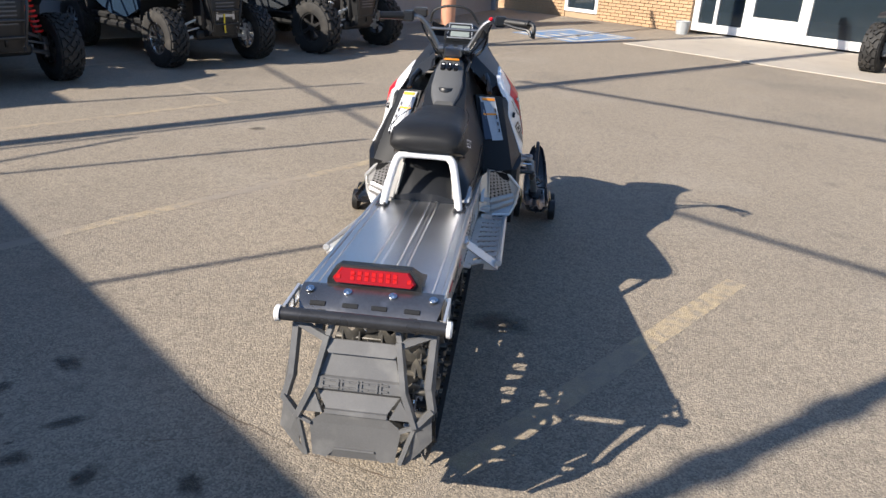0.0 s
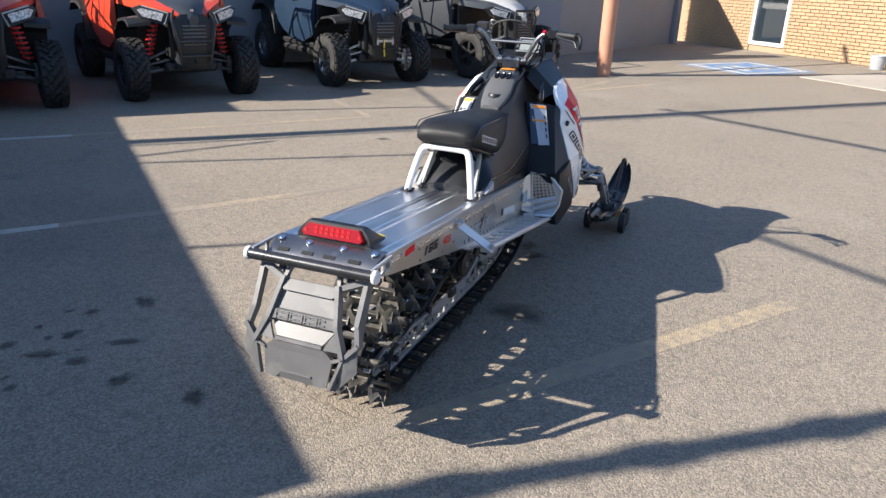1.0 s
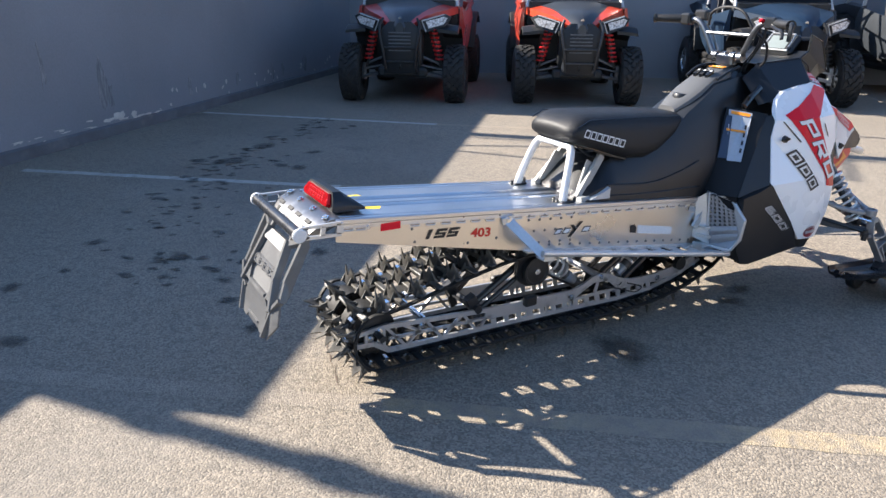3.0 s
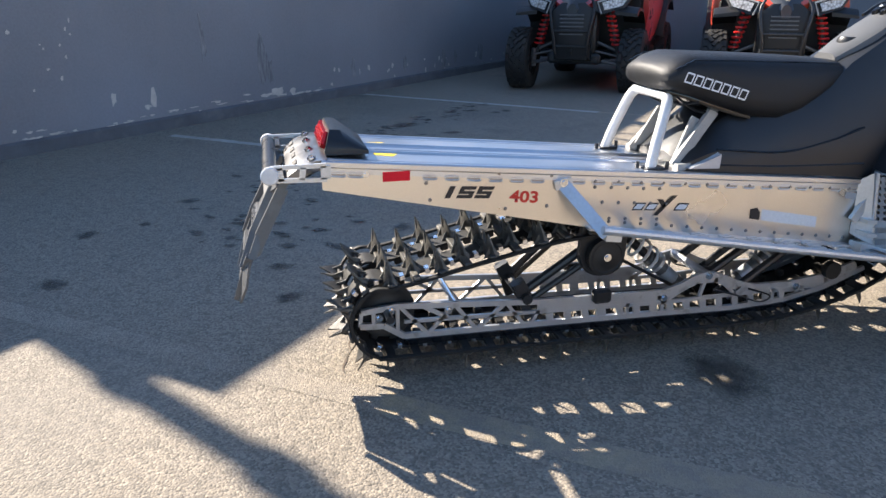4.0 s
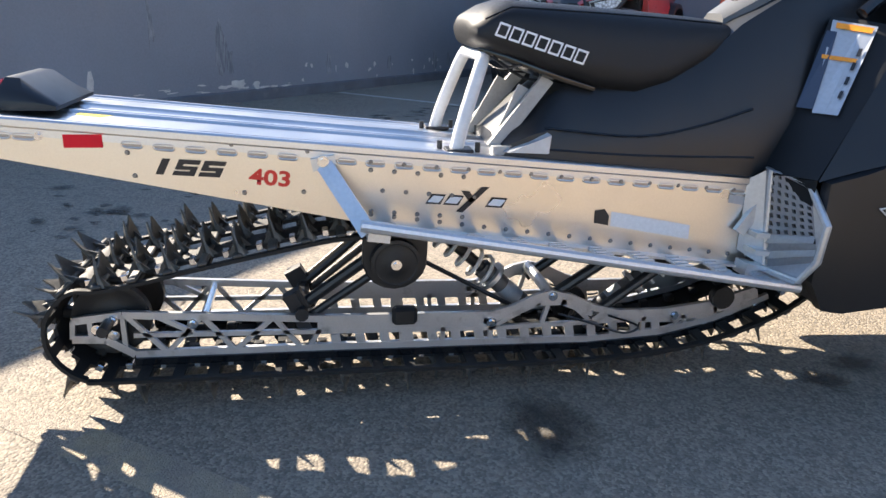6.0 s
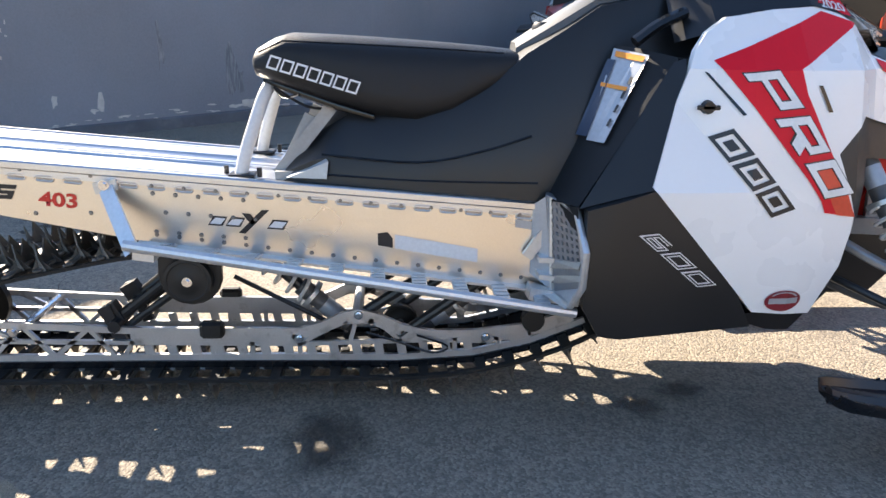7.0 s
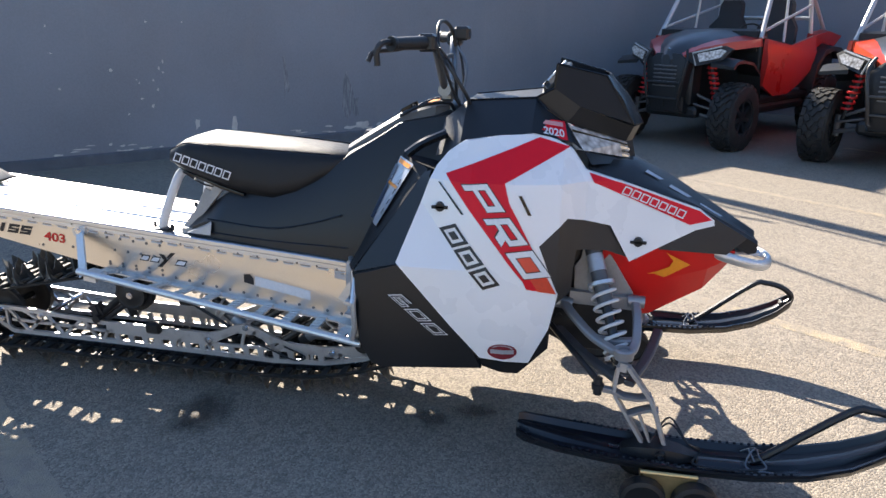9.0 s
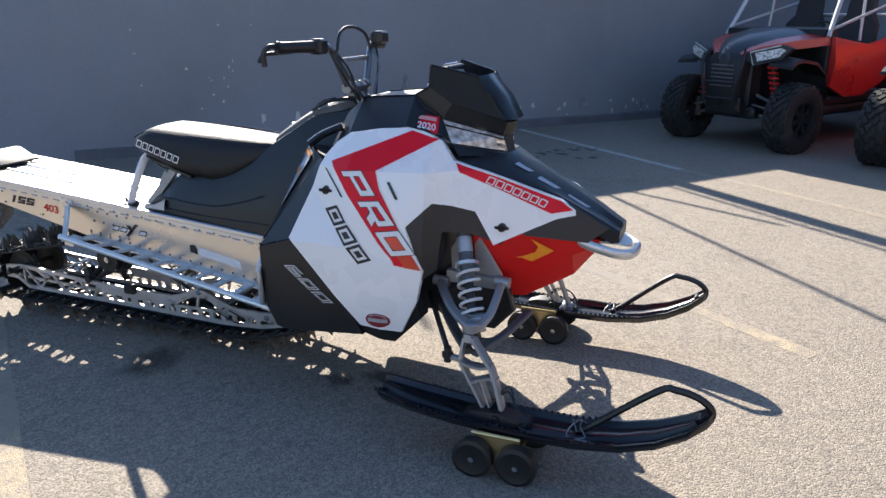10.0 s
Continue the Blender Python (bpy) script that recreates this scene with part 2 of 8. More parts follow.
def strip(name, pts, width, mat, label, z=0.0012):
    """A painted line on the ground along lot points."""
    bm = bmesh.new()
    for a, b in zip(pts, pts[1:]):
        a, b = P(*a), P(*b)
        d = (b - a).normalized()
        n = Vector((-d.y, d.x, 0)) * width / 2
        k = max(2, int((b - a).length / 0.12))
        rows = []
        for i in range(k + 1):
            p = a + (b - a) * i / k
            w1, w2 = 1 + random.uniform(-0.12, 0.06), 1 + random.uniform(-0.12, 0.06)
            rows.append(V(bm, [p + n * w1 + Vector((0, 0, z)), p - n * w2 + Vector((0, 0, z))]))
        for r, s in zip(rows, rows[1:]):
            bm.faces.new((r[0], r[1], s[1], s[0]))
    return tagged(part(name, bm, mat, smooth=0), label, "road marking", kind="structure")


FAINT_PAINT = stones(mix_into(material("nearly_gone_paint", (0.31, 0.265, 0.205), 0.85, size=6, fine=60), (0.25, 0.215, 0.17), 9, 0.38, 0.6, amount=0.9), amount=0.5)
strip("parking_line", [(-3.2, -0.13), (0.45, 0.035)], 0.10, FAINT_PAINT, "almost worn away yellow parking bay line")
strip("parking_line", [(0.45, 0.035), (2.63, 0.15)], 0.11, OLD_PAINT, "faded yellow parking bay line, worn thin")
strip("parking_line", [(-3.1, 2.69), (-0.6, 2.76)], 0.085, SHADE_LINE_PAINT, "worn parking bay line, painted paler where the wall's shade falls")
strip("parking_line", [(-0.6, 2.76), (2.56, 2.99)], 0.09, OLD_PAINT, "faded yellow parking bay line, worn thin")
strip("parking_line", [(-3.05, 5.43), (-0.4, 5.33)], 0.085, SHADE_LINE_PAINT, "worn parking bay line, painted paler where the wall's shade falls")
strip("parking_line", [(-0.4, 5.33), (2.6, 5.36)], 0.085, OLD_PAINT, "faded yellow parking bay line, worn thin")
strip("parking_line", [(2.5, 5.36), (2.5, 6.45)], 0.08, OLD_PAINT, "faded yellow parking bay line, worn thin", 0.002)
strip("parking_line", [(5.7, 6.25), (8.3, 7.5)], 0.07, OLD_PAINT, "faded yellow line beside the steel post")
strip("parking_line", [(8.3, 7.42), (8.43, 6.62), (5.8, 6.22)], 0.07, OLD_PAINT, "faded yellow line beside the steel post")
for v in (8.0, 10.1):
    strip("parking_line", [(1.6 * (v > 9) + 0.2, v), (3.4, v)], 0.08, OLD_PAINT, "faded yellow line under the parked buggies")


# a stain fades out from its middle with a ragged rim
_nt = STAIN.node_tree
_tc, _gr, _no, _ma, _mr, _oi = (_nt.nodes.new(k) for k in ("ShaderNodeTexCoord", "ShaderNodeTexGradient", "ShaderNodeTexNoise", "ShaderNodeMath", "ShaderNodeMapRange", "ShaderNodeObjectInfo"))
_gr.gradient_type = "SPHERICAL"
_nt.links.new(_tc.outputs["Object"], _gr.inputs[0])
_no.noise_dimensions = "4D"
_no.inputs["Scale"].default_value, _no.inputs["Detail"].default_value = 2.2, 6
_nt.links.new(_tc.outputs["Object"], _no.inputs["Vector"])
_sc = _nt.nodes.new("ShaderNodeMath")
_sc.operation = "MULTIPLY"
_sc.inputs[1].default_value = 40
_nt.links.new(_oi.outputs["Random"], _sc.inputs[0])
_nt.links.new(_sc.outputs[0], _no.inputs["W"])
_ma.operation = "ADD"
_nt.links.new(_gr.outputs["Fac"], _ma.inputs[0])
_nt.links.new(_no.outputs[0], _ma.inputs[1])
_mr.inputs[1].default_value, _mr.inputs[2].default_value, _mr.inputs[4].default_value = 0.7, 1.2, 0.6
_nt.links.new(_ma.outputs[0], _mr.inputs[0])
_nt.links.new(_mr.outputs[0], _nt.nodes["Principled BSDF"].inputs["Alpha"])
bm = bmesh.new()
V(bm, [(math.cos(i * 0.3927), math.sin(i * 0.3927), 0) for i in range(16)])
bm.faces.new(bm.verts[:])
STAIN_MESH = finish("oil_stain", bm, STAIN, 0)


def blob(u, v, r, seed, stretch=1.0, turn=0.0):
    ob = new("oil_stain", STAIN_MESH)
    ob.matrix_basis = Matrix.Translation(P(u, v, 0.004 + 0.0003 * (seed % 9))) @ Matrix.Rotation(turn, 4, "Z") @ Matrix.Diagonal((r * 1.5 * stretch, r * 1.5, 1, 1))
    return tagged(ob, "dark oil drip soaked into the asphalt", "stain", "oil stains", "structure")


# ---- walls and buildings ----
def lot_box(name, lo, hi, mat, label, category, bevel=0.0):
    bm = bmesh.new()
    box(bm, lo, hi, bevel=bevel)
    ob = part(name, bm, mat, smooth=0)
    ob.matrix_basis = LOT
    return tagged(ob, label, category, kind="structure")


WALL_U, BACK_V = -3.62, 10.1


def wall_foot(v):
    """Where the dark wall meets the ground: it runs a little askew to the bays."""
    return -3.42 + 0.075 * (v - 2)


def skew_wall(name, spans, roof, label):
    """A wall whose face follows wall_foot; its unseen sloped coping and roof edge are shaped to place its shadow."""
    bm = bmesh.new()
    loft(bm, [[(-9.0, v, 0), (wall_foot(v), v, 0), (wall_foot(v), v, roof - (wall_foot(v) - WALL_U) / 1.55 - 0.01), (WALL_U, v, roof), (-9.0, v, roof)] for v in spans])
    ob = part(name, bm, DARK_WALL, smooth=0)
    ob.matrix_basis = LOT
    tagged(ob, label, "wall", kind="structure")


skew_wall("wall_west", (0.62, 7.1), 2.31, "dark blue-grey painted wall with scuffed base")
skew_wall("wall_west_high", (7.1, BACK_V + 3.0), 3.1, "taller end of the dark grey wall")
lot_box("wall_southwest", (-4.1, -14, 0), (wall_foot(0.62) - 0.002, 0.62, 1.75), DARK_WALL, "low dark grey boundary wall", "wall")
lot_box("wall_north", (wall_foot(BACK_V) + 0.003, BACK_V, 0), (8.5, BACK_V + 0.4, 3.4), DARK_WALL, "dark blue-grey painted wall behind the buggies", "wall")
bm = bmesh.new()
box(bm, (0, 0, 0), (5.62, 0.4, 2.0))
box(bm, (5.3, -0.12, 0), (5.5, -0.001, 2.0), bevel=0.01)
back = part("wall_northeast", bm, DARK_WALL, smooth=0)
back.matrix_basis = LOT @ Matrix.Translation((8.5, BACK_V, 0)) @ Matrix.Rotation(math.atan2(2.1, 5.2), 4, "Z")
tagged(back, "dark painted wall running on to the brick building", "wall", kind="structure")

# footing, chips and scuffs along the foot of the wall
bm = bmesh.new()
loft(bm, [[(wall_foot(v) + 0.001, v, 0), (wall_foot(v) + 0.035, v, 0), (wall_foot(v) + 0.03, v, 0.085), (wall_foot(v) + 0.001, v, 0.1)] for v in (0.64, 3, 6, BACK_V - 0.01)])
foot = part("baseboard_west", bm, mix_into(material("dirty_wall_foot", (0.11, 0.115, 0.125), 0.85, vary=0.3, size=4), (0.22, 0.21, 0.2), 5, 0.6, 0.75, amount=0.5), smooth=0)
foot.matrix_basis = LOT
tagged(foot, "dirt-caked footing of the dark wall", "wall base", kind="structure")
SCUFF = mix_into(material("scuffed_wall_paint", (0.27, 0.275, 0.285), 0.8, vary=0.25, size=9), (0.14, 0.148, 0.17), 22, 0.4, 0.6, amount=0.9, stretch=(1, 3, 0.4))


def wall_chip(v, z, w, h, rnd, mat=BARE, n=9, proud=0.003):
    """A ragged flake on the wall's face, w wide and h high."""
    bm = bmesh.new()
    loop = []
    for k in range(n):
        t, r = 6.283 * k / n, rnd.uniform(0.35, 1)
        y = v + w / 2 * math.cos(t) * r
        loop.append((wall_foot(y) + proud, y, z + h / 2 * math.sin(t) * r))
    bm.faces.new(V(bm, loop))
    ob = part("plaster_chip", bm, mat, smooth=0)
    ob.matrix_basis = LOT
    tagged(ob, "pale chip where the dark wall paint flaked off", "chip", "wall chips", "structure")


rnd = random.Random(4)
wall_chip(4.23, 0.16, 0.24, 0.15, rnd, n=14)
wall_chip(4.42, 0.13, 0.12, 0.1, rnd)
wall_chip(4.05, 0.14, 0.2, 0.06, rnd)
wall_chip(2.79, 0.27, 0.07, 0.22, rnd, n=7)
wall_chip(2.73, 0.2, 0.1, 0.06, rnd)
wall_chip(2.44, 0.3, 0.08, 0.14, rnd)
for i in range(46):
    wall_chip(rnd.uniform(1.2, 4.9), rnd.gauss(0.125, 0.02), rnd.uniform(0.03, 0.2), rnd.uniform(0.008, 0.03), rnd)
for i in range(26):
    wall_chip(rnd.uniform(5.0, 9.3), rnd.uniform(0.11, 0.3), rnd.uniform(0.02, 0.07), rnd.uniform(0.03, 0.1), rnd, n=7)
for i in range(16):
    wall_chip(rnd.uniform(1.2, 2.4), rnd.uniform(0.3, 1.3), rnd.uniform(0.015, 0.05), rnd.uniform(0.015, 0.05), rnd, n=7)
for v, z, w, h in ((4.03, 0.5, 0.16, 0.6), (4.12, 0.36, 0.1, 0.4), (6.4, 0.25, 0.12, 0.3), (7.3, 0.26, 0.2, 0.3), (7.6, 0.24, 0.15, 0.26), (8.3, 0.25, 0.2, 0.3), (3.35, 0.7, 0.1, 0.5), (5.4, 0.3, 0.12, 0.3)):
    wall_chip(v, z, w, h, rnd, SCUFF, 12, 0.002)

# brick building across the lot
BU = 14.3
bld = thing("wall_east", "tan brick shop building with a tall white-framed window", "building", kind="structure", m=LOT)
bm = bmesh.new()
box(bm, (BU + 0.02, 10.42, 0), (BU + 0.4, 13.5, 3.6))
box(bm, (BU + 0.02, 7.02, 0), (BU + 0.4, 9.45, 3.6))
box(bm, (BU + 0.02, 9.45, 2.3), (BU + 0.4, 10.42, 3.6))
box(bm, (BU + 0.02, 9.45, 0), (BU + 0.4, 10.42, 0.14))
box(bm, (BU + 0.02, -6.0, 2.5), (BU + 0.4, 7.02, 3.6))
box(bm, (BU + 0.02, -12.0, 0), (BU + 0.4, -3.2, 3.6))
part("wall_core", bm, MORTAR, bld)
# room behind the glass; its lack of light is painted as near-black surfaces
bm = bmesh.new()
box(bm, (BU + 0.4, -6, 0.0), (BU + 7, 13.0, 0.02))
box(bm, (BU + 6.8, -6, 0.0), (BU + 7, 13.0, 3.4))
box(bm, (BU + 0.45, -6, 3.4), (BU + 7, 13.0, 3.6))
part("showroom", bm, DARK_INSIDE, bld, "shop interior, its dimness put into a near-black colour")

win = thing("window_1", "tall white-framed shop window in the brick wall", "window", kind="structure", m=LOT)
bm = bmesh.new()
for lo, hi in (((BU - 0.02, 9.45, 0.14), (BU + 0.12, 9.53, 2.3)), ((BU - 0.02, 10.34, 0.14), (BU + 0.12, 10.42, 2.3)), ((BU - 0.02, 9.53, 0.14), (BU + 0.12, 10.34, 0.22)), ((BU - 0.02, 9.53, 2.2), (BU + 0.12, 10.34, 2.3)), ((BU - 0.015, 9.53, 1.17), (BU + 0.1, 10.34, 1.22))):
    box(bm, lo, hi, bevel=0.006)
part("window_frame", bm, WHITE_FRAME, win)
bm = bmesh.new()
box(bm, (BU + 0.04, 9.53, 0.22), (BU + 0.05, 10.34, 2.2))
pane = part("pane", bm, glass, win)
bm = bmesh.new()
box(bm, (BU + 0.13, 9.53, 0.95), (BU + 0.14, 10.34, 1.17))
box(bm, (BU + 0.13, 9.53, 1.22), (BU + 0.14, 10.34, 2.2))
part("blind", bm, WHITE_FRAME, win, "pale roller blind, half drawn")
pane.visible_shadow = False
lot_box("showroom_box", (BU + 1.0, 9.6, 0.1), (BU + 1.6, 10.3, 0.75), material("blue_display", (0.03, 0.08, 0.25), 0.5), "blue display goods behind the window", "goods")

door = thing("door_1", "white-framed glass double door of the shop", "door", kind="structure", m=LOT)
DU = BU + 0.1
bm = bmesh.new()
for v, w in ((6.95, 0.07), (6.5, 0.035), (5.8, 0.1), (4.67, 0.1), (3.1, 0.05), (2.0, 0.05), (0.4, 0.05), (-1.4, 0.05), (-3.1, 0.05)):
    box(bm, (DU - 0.03, v - w, 0.06), (DU + 0.1, v + w, 2.5), bevel=0.006)
box(bm, (DU - 0.025, -3.1, 0.06), (DU + 0.1, 6.95, 0.22), bevel=0.006)
box(bm, (DU - 0.025, -3.1, 1.6), (DU + 0.1, 6.95, 1.7), bevel=0.006)
part("door_frame", bm, WHITE_FRAME, door)
bm = bmesh.new()
box(bm, (DU - 0.05, 4.77, 0.06), (DU - 0.025, 5.7, 0.46), bevel=0.004)
part("kick_plate", bm, WHITE_FRAME, door, "white bottom rail")
for a, b in ((6.88, 6.535), (6.465, 5.9), (5.7, 4.77), (4.57, 3.15), (3.05, 2.05), (1.95, 0.45), (0.35, -1.35), (-1.45, -3.05)):
    bm = bmesh.new()
    box(bm, (DU + 0.03, b, 0.2), (DU + 0.04, a, 2.2))
    o = part("pane", bm, glass, door)
    o.visible_shadow = False

lot_box("pavement", (10.95, -10, 0.0), (BU + 0.1, 6.45, 0.022), CONCRETE, "pale concrete apron in front of the shop doors", "pavement", 0.01)

# painted accessible bay sign on the ground
sign = thing("ground_sign", "worn blue and white painted square on the asphalt", "road marking", kind="structure", m=LOT)
bm = bmesh.new()
box(bm, (10.2, 6.9, 0), (12.1, 8.5, 0.003))
part("blue_field", bm, BLUE_PAINT, sign, smooth=0)
bm = bmesh.new()
for lo, hi in (((10.32, 7.0), (10.42, 8.4)), ((11.88, 7.0), (11.98, 8.4)), ((10.42, 7.0), (11.88, 7.08)), ((10.42, 8.32), (11.88, 8.4)), ((10.8, 7.5), (11.5, 7.62)), ((11.05, 7.5), (11.15, 8.0)), ((10.7, 7.3), (10.8, 7.95)), ((11.55, 7.6), (11.7, 7.75))):
    box(bm, (lo[0], lo[1], 0.001), (hi[0], hi[1], 0.006))
part("white_mark", bm, WHITE_LINE, sign, smooth=0)

# steel post, bucket
post = thing("post", "round orange-brown painted steel post", "post", m=Matrix.Translation(P(7.5, 7.5)))
bm = bmesh.new()
rod(bm, (0, 0, 0), (0, 0, 5.5), 0.115, n=24)
part("shaft", bm, POST_PAINT, post)
bm = bmesh.new()
rod(bm, (0, 0, 0), (0, 0, 0.012), 0.125, n=24)
part("base_plate", bm, POST_PAINT, post)
bucket = thing("bucket", "grey plastic bucket against the brick wall", "bucket", m=Matrix.Translation(P(13.9, 6.95)))
bm = bmesh.new()
loft(bm, [[(r * math.cos(t), r * math.sin(t), z) for t in [i * 0.3927 for i in range(16)]] for r, z in ((0.12, 0), (0.15, 0.25), (0.16, 0.25), (0.16, 0.27), (0.14, 0.27), (0.11, 0.02))])
part("shell", bm, material("grey_plastic", (0.35, 0.37, 0.38), 0.5), bucket)

# pole added out of view as the owner of the cables below
unseen_pole = thing("unseen_pole", "unseen brown timber pole, added to hold the black overhead cables", "utility pole")
bm = bmesh.new()
rod(bm, P(20, -16), P(20, -16, 9), 0.15, 0.11, 16)
part("pole", bm, material("brown_timber", (0.14, 0.085, 0.05), 0.9, vary=0.25, size=4), unseen_pole)

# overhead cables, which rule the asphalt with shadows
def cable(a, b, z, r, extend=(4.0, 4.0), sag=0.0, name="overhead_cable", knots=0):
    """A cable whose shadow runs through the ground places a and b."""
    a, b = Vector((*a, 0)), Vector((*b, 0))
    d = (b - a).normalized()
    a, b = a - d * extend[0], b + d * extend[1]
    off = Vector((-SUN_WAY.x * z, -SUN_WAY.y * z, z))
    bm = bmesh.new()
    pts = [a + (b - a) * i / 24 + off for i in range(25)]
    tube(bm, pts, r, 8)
    ob = part("strand", bm, CABLE, unseen_pole)
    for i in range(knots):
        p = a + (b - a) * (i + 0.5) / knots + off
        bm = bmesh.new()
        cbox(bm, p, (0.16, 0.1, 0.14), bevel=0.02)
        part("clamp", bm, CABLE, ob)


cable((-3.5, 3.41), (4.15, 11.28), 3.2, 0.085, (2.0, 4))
cable((-3.4, 3.3), (4.25, 11.2), 3.3, 0.02, (2.0, 4))
cable(P(7.8, 7.42)[:2], P(14.2, 7.84)[:2], 5.5, 0.05, (0.2, 0.6))
cable((-3.2, 2.63), (-1.07, 4.28), 3.0, 0.02, (1.5, 0.2))
cable((-3.33, 2.8), (-2.85, 3.61), 3.1, 0.02, (1.5, 0.3))
cable((-1.53, 1.41), (-0.67, 2.06), 3.4, 0.02, (3.0, 0.4))
cable((1.5, 3.12), (2.45, 2.4), 4.0, 0.024, (0.2, 6))
cable((-4.12, 4.62), (-1.5, 6.88), 3.2, 0.024, (1, 0))
cable((-2.6, 7.12), (-0.88, 4.8), 4.5, 0.02, (1.5, 0.0))
cable((1.2, 7.34), (3.92, 5.9), 6.0, 0.04, (1, 6))
cable((0.35, -0.05), (1.9, 1.15), 3.4, 0.055, (3, 8), knots=18)
cable((0.02, -0.27), (0.75, 0.26), 3.3, 0.024, (2.4, 0.1))

# oil drips: a trail over the shaded bays, single drips, soft pools beside the snowmobile
for i, (u, v, r) in enumerate(((1.29, 0.62, 0.1), (1.8, 1.22, 0.05), (1.86, 1.37, 0.05), (-0.28, 1.44, 0.045), (-0.6, 0.97, 0.035), (-0.46, 0.75, 0.04), (-0.23, 0.51, 0.04), (-1.2, 5.0, 0.045), (-1.25, 4.86, 0.035), (-1.16, 3.78, 0.055), (-1.09, 3.23, 0.06), (-1.25, 3.27, 0.05), (-1.97, 3.28, 0.05), (-1.9, 3.4, 0.04), (-0.97, 1.22, 0.05), (-1.12, 0.19, 0.05), (-1.54, 1.32, 0.04), (-1.53, 0.67, 0.045), (2.2, 4.3, 0.05), (-1.7, 3.3, 0.1), (-1.68, 3.9, 0.09))):
    blob(u, v, r, i, 1.4, i * 0.9)
rnd = random.Random(9)
TRAIL = ((-1.59, 5.33), (-1.64, 4.66), (-1.67, 4.01), (-1.72, 3.52), (-1.74, 3.17), (-1.53, 2.53), (-1.25, 1.87), (-0.94, 1.21), (-0.79, 0.89))
for i in range(190):
    t = rnd.uniform(0, len(TRAIL) - 1.001) ** 1.0
    a, b = TRAIL[int(t)], TRAIL[int(t) + 1]
    k = t - int(t)
    wide = 0.05 + 0.03 * t
    blob(a[0] + (b[0] - a[0]) * k + rnd.gauss(0, wide), a[1] + (b[1] - a[1]) * k + rnd.gauss(0, 0.09), rnd.uniform(0.008, 0.03), 40 + i, rnd.uniform(1, 2.4), rnd.uniform(0.5, 1.6))

# cracks in the asphalt
CRACK = mix_into(material("dark_crack", (0.11, 0.088, 0.07), 0.95, vary=0.2, size=20), (0.15, 0.1, 0.07), 9, 0.45, 0.6, amount=0.7)


def crack(pts, seed, width=0.012):
    """A ragged crack line on the ground through places (x, y)."""
    rnd = random.Random(seed)
    bm = bmesh.new()
    rows = []
    for a, b in zip(pts, pts[1:]):
        a, b = Vector((*a, 0.0022)), Vector((*b, 0.0022))
        n = Vector((a.y - b.y, b.x - a.x, 0)).normalized()
        k = max(2, int((b - a).length / 0.035))
        for i in range(k):
            p = a.lerp(b, i / k) + n * rnd.gauss(0, 0.004)
            w = width * rnd.uniform(0.15, 1.0) / 2
            rows.append(V(bm, [p + n * w, p - n * w]))
    for r, s in zip(rows, rows[1:]):
        bm.faces.new((r[0], r[1], s[1], s[0]))
    tagged(part("crack", bm, CRACK, smooth=0), "thin rusty crack in the asphalt", "crack", "asphalt cracks", "structure")


crack([(-0.75, 0.62), (-0.55, 0.5), (-0.22, 0.35), (0.12, 0.28)], 1, 0.008)
crack([(-0.5, 0.47), (-0.62, 0.36), (-0.9, 0.3)], 2, 0.004)

# ---- snowmobile ----
WHITE_P = material("white_gloss_plastic", (0.82, 0.825, 0.83), 0.28, vary=0.008, grain=0.01, size=4, bump=0.02, coat=0.3, rvary=0.08)
RED_P = material("red_gloss_plastic", (0.6, 0.014, 0.012), 0.32, vary=0.06, grain=0.02, size=5, bump=0.02, spec=0.3)
RED_D = material("red_decal", (0.68, 0.011, 0.026), 0.4, vary=0.06, grain=0.02, size=6, bump=0.02, spec=0.2)
ORANGE_D = material("orange_decal", (0.85, 0.3, 0.02), 0.35, vary=0.05)
BLACK_P = material("black_moulded_plastic", (0.009, 0.0102, 0.0125), 0.4, vary=0.2, grain=0.15, size=6, fine=500, bump=0.12, rvary=0.1)
BLACK_G = material("black_gloss_plastic", (0.006, 0.0065, 0.008), 0.16, vary=0.2, size=6, bump=0.02)
VINYL = material("black_seat_vinyl", (0.011, 0.0115, 0.013), 0.5, vary=0.2, grain=0.2, size=14, fine=700, bump=0.3, spec=0.35)
ALU = mix_into(material("brushed_aluminium", (0.72, 0.72, 0.73), 0.34, 1.0, vary=0.06, grain=0.06, size=5, fine=200, bump=0.04, rvary=0.12), (0.5, 0.49, 0.48), 9, 0.55, 0.75, amount=0.5, stretch=(1, 0.3, 1))
BLACK_M = material("matt_black_plastic", (0.009, 0.0102, 0.0125), 0.6, vary=0.2, grain=0.15, size=6, fine=500, bump=0.12, spec=0.3)
ARM_CAST = material("dull_grey_casting", (0.34, 0.34, 0.345), 0.45, 0.6, vary=0.12, grain=0.1, size=14, fine=300, bump=0.12)
GREY_CAST = material("grey_cast_metal", (0.1, 0.1, 0.105), 0.5, 0.2, vary=0.1, size=9, bump=0.08)
BAR_ALU = material("satin_bar_metal", (0.2, 0.205, 0.215), 0.34, 0.9, vary=0.06, size=9, bump=0.03)
ALU_P = material("silver_painted_metal", (0.62, 0.63, 0.64), 0.38, 0.7, vary=0.06, size=9, bump=0.05)
SIDE_ALU = mix_into(material("satin_tunnel_side", (0.8, 0.74, 0.66), 0.3, 1.0, vary=0.05, grain=0.04, size=4, fine=300, bump=0.03), (0.55, 0.5, 0.45), 4, 0.55, 0.8, amount=0.5)
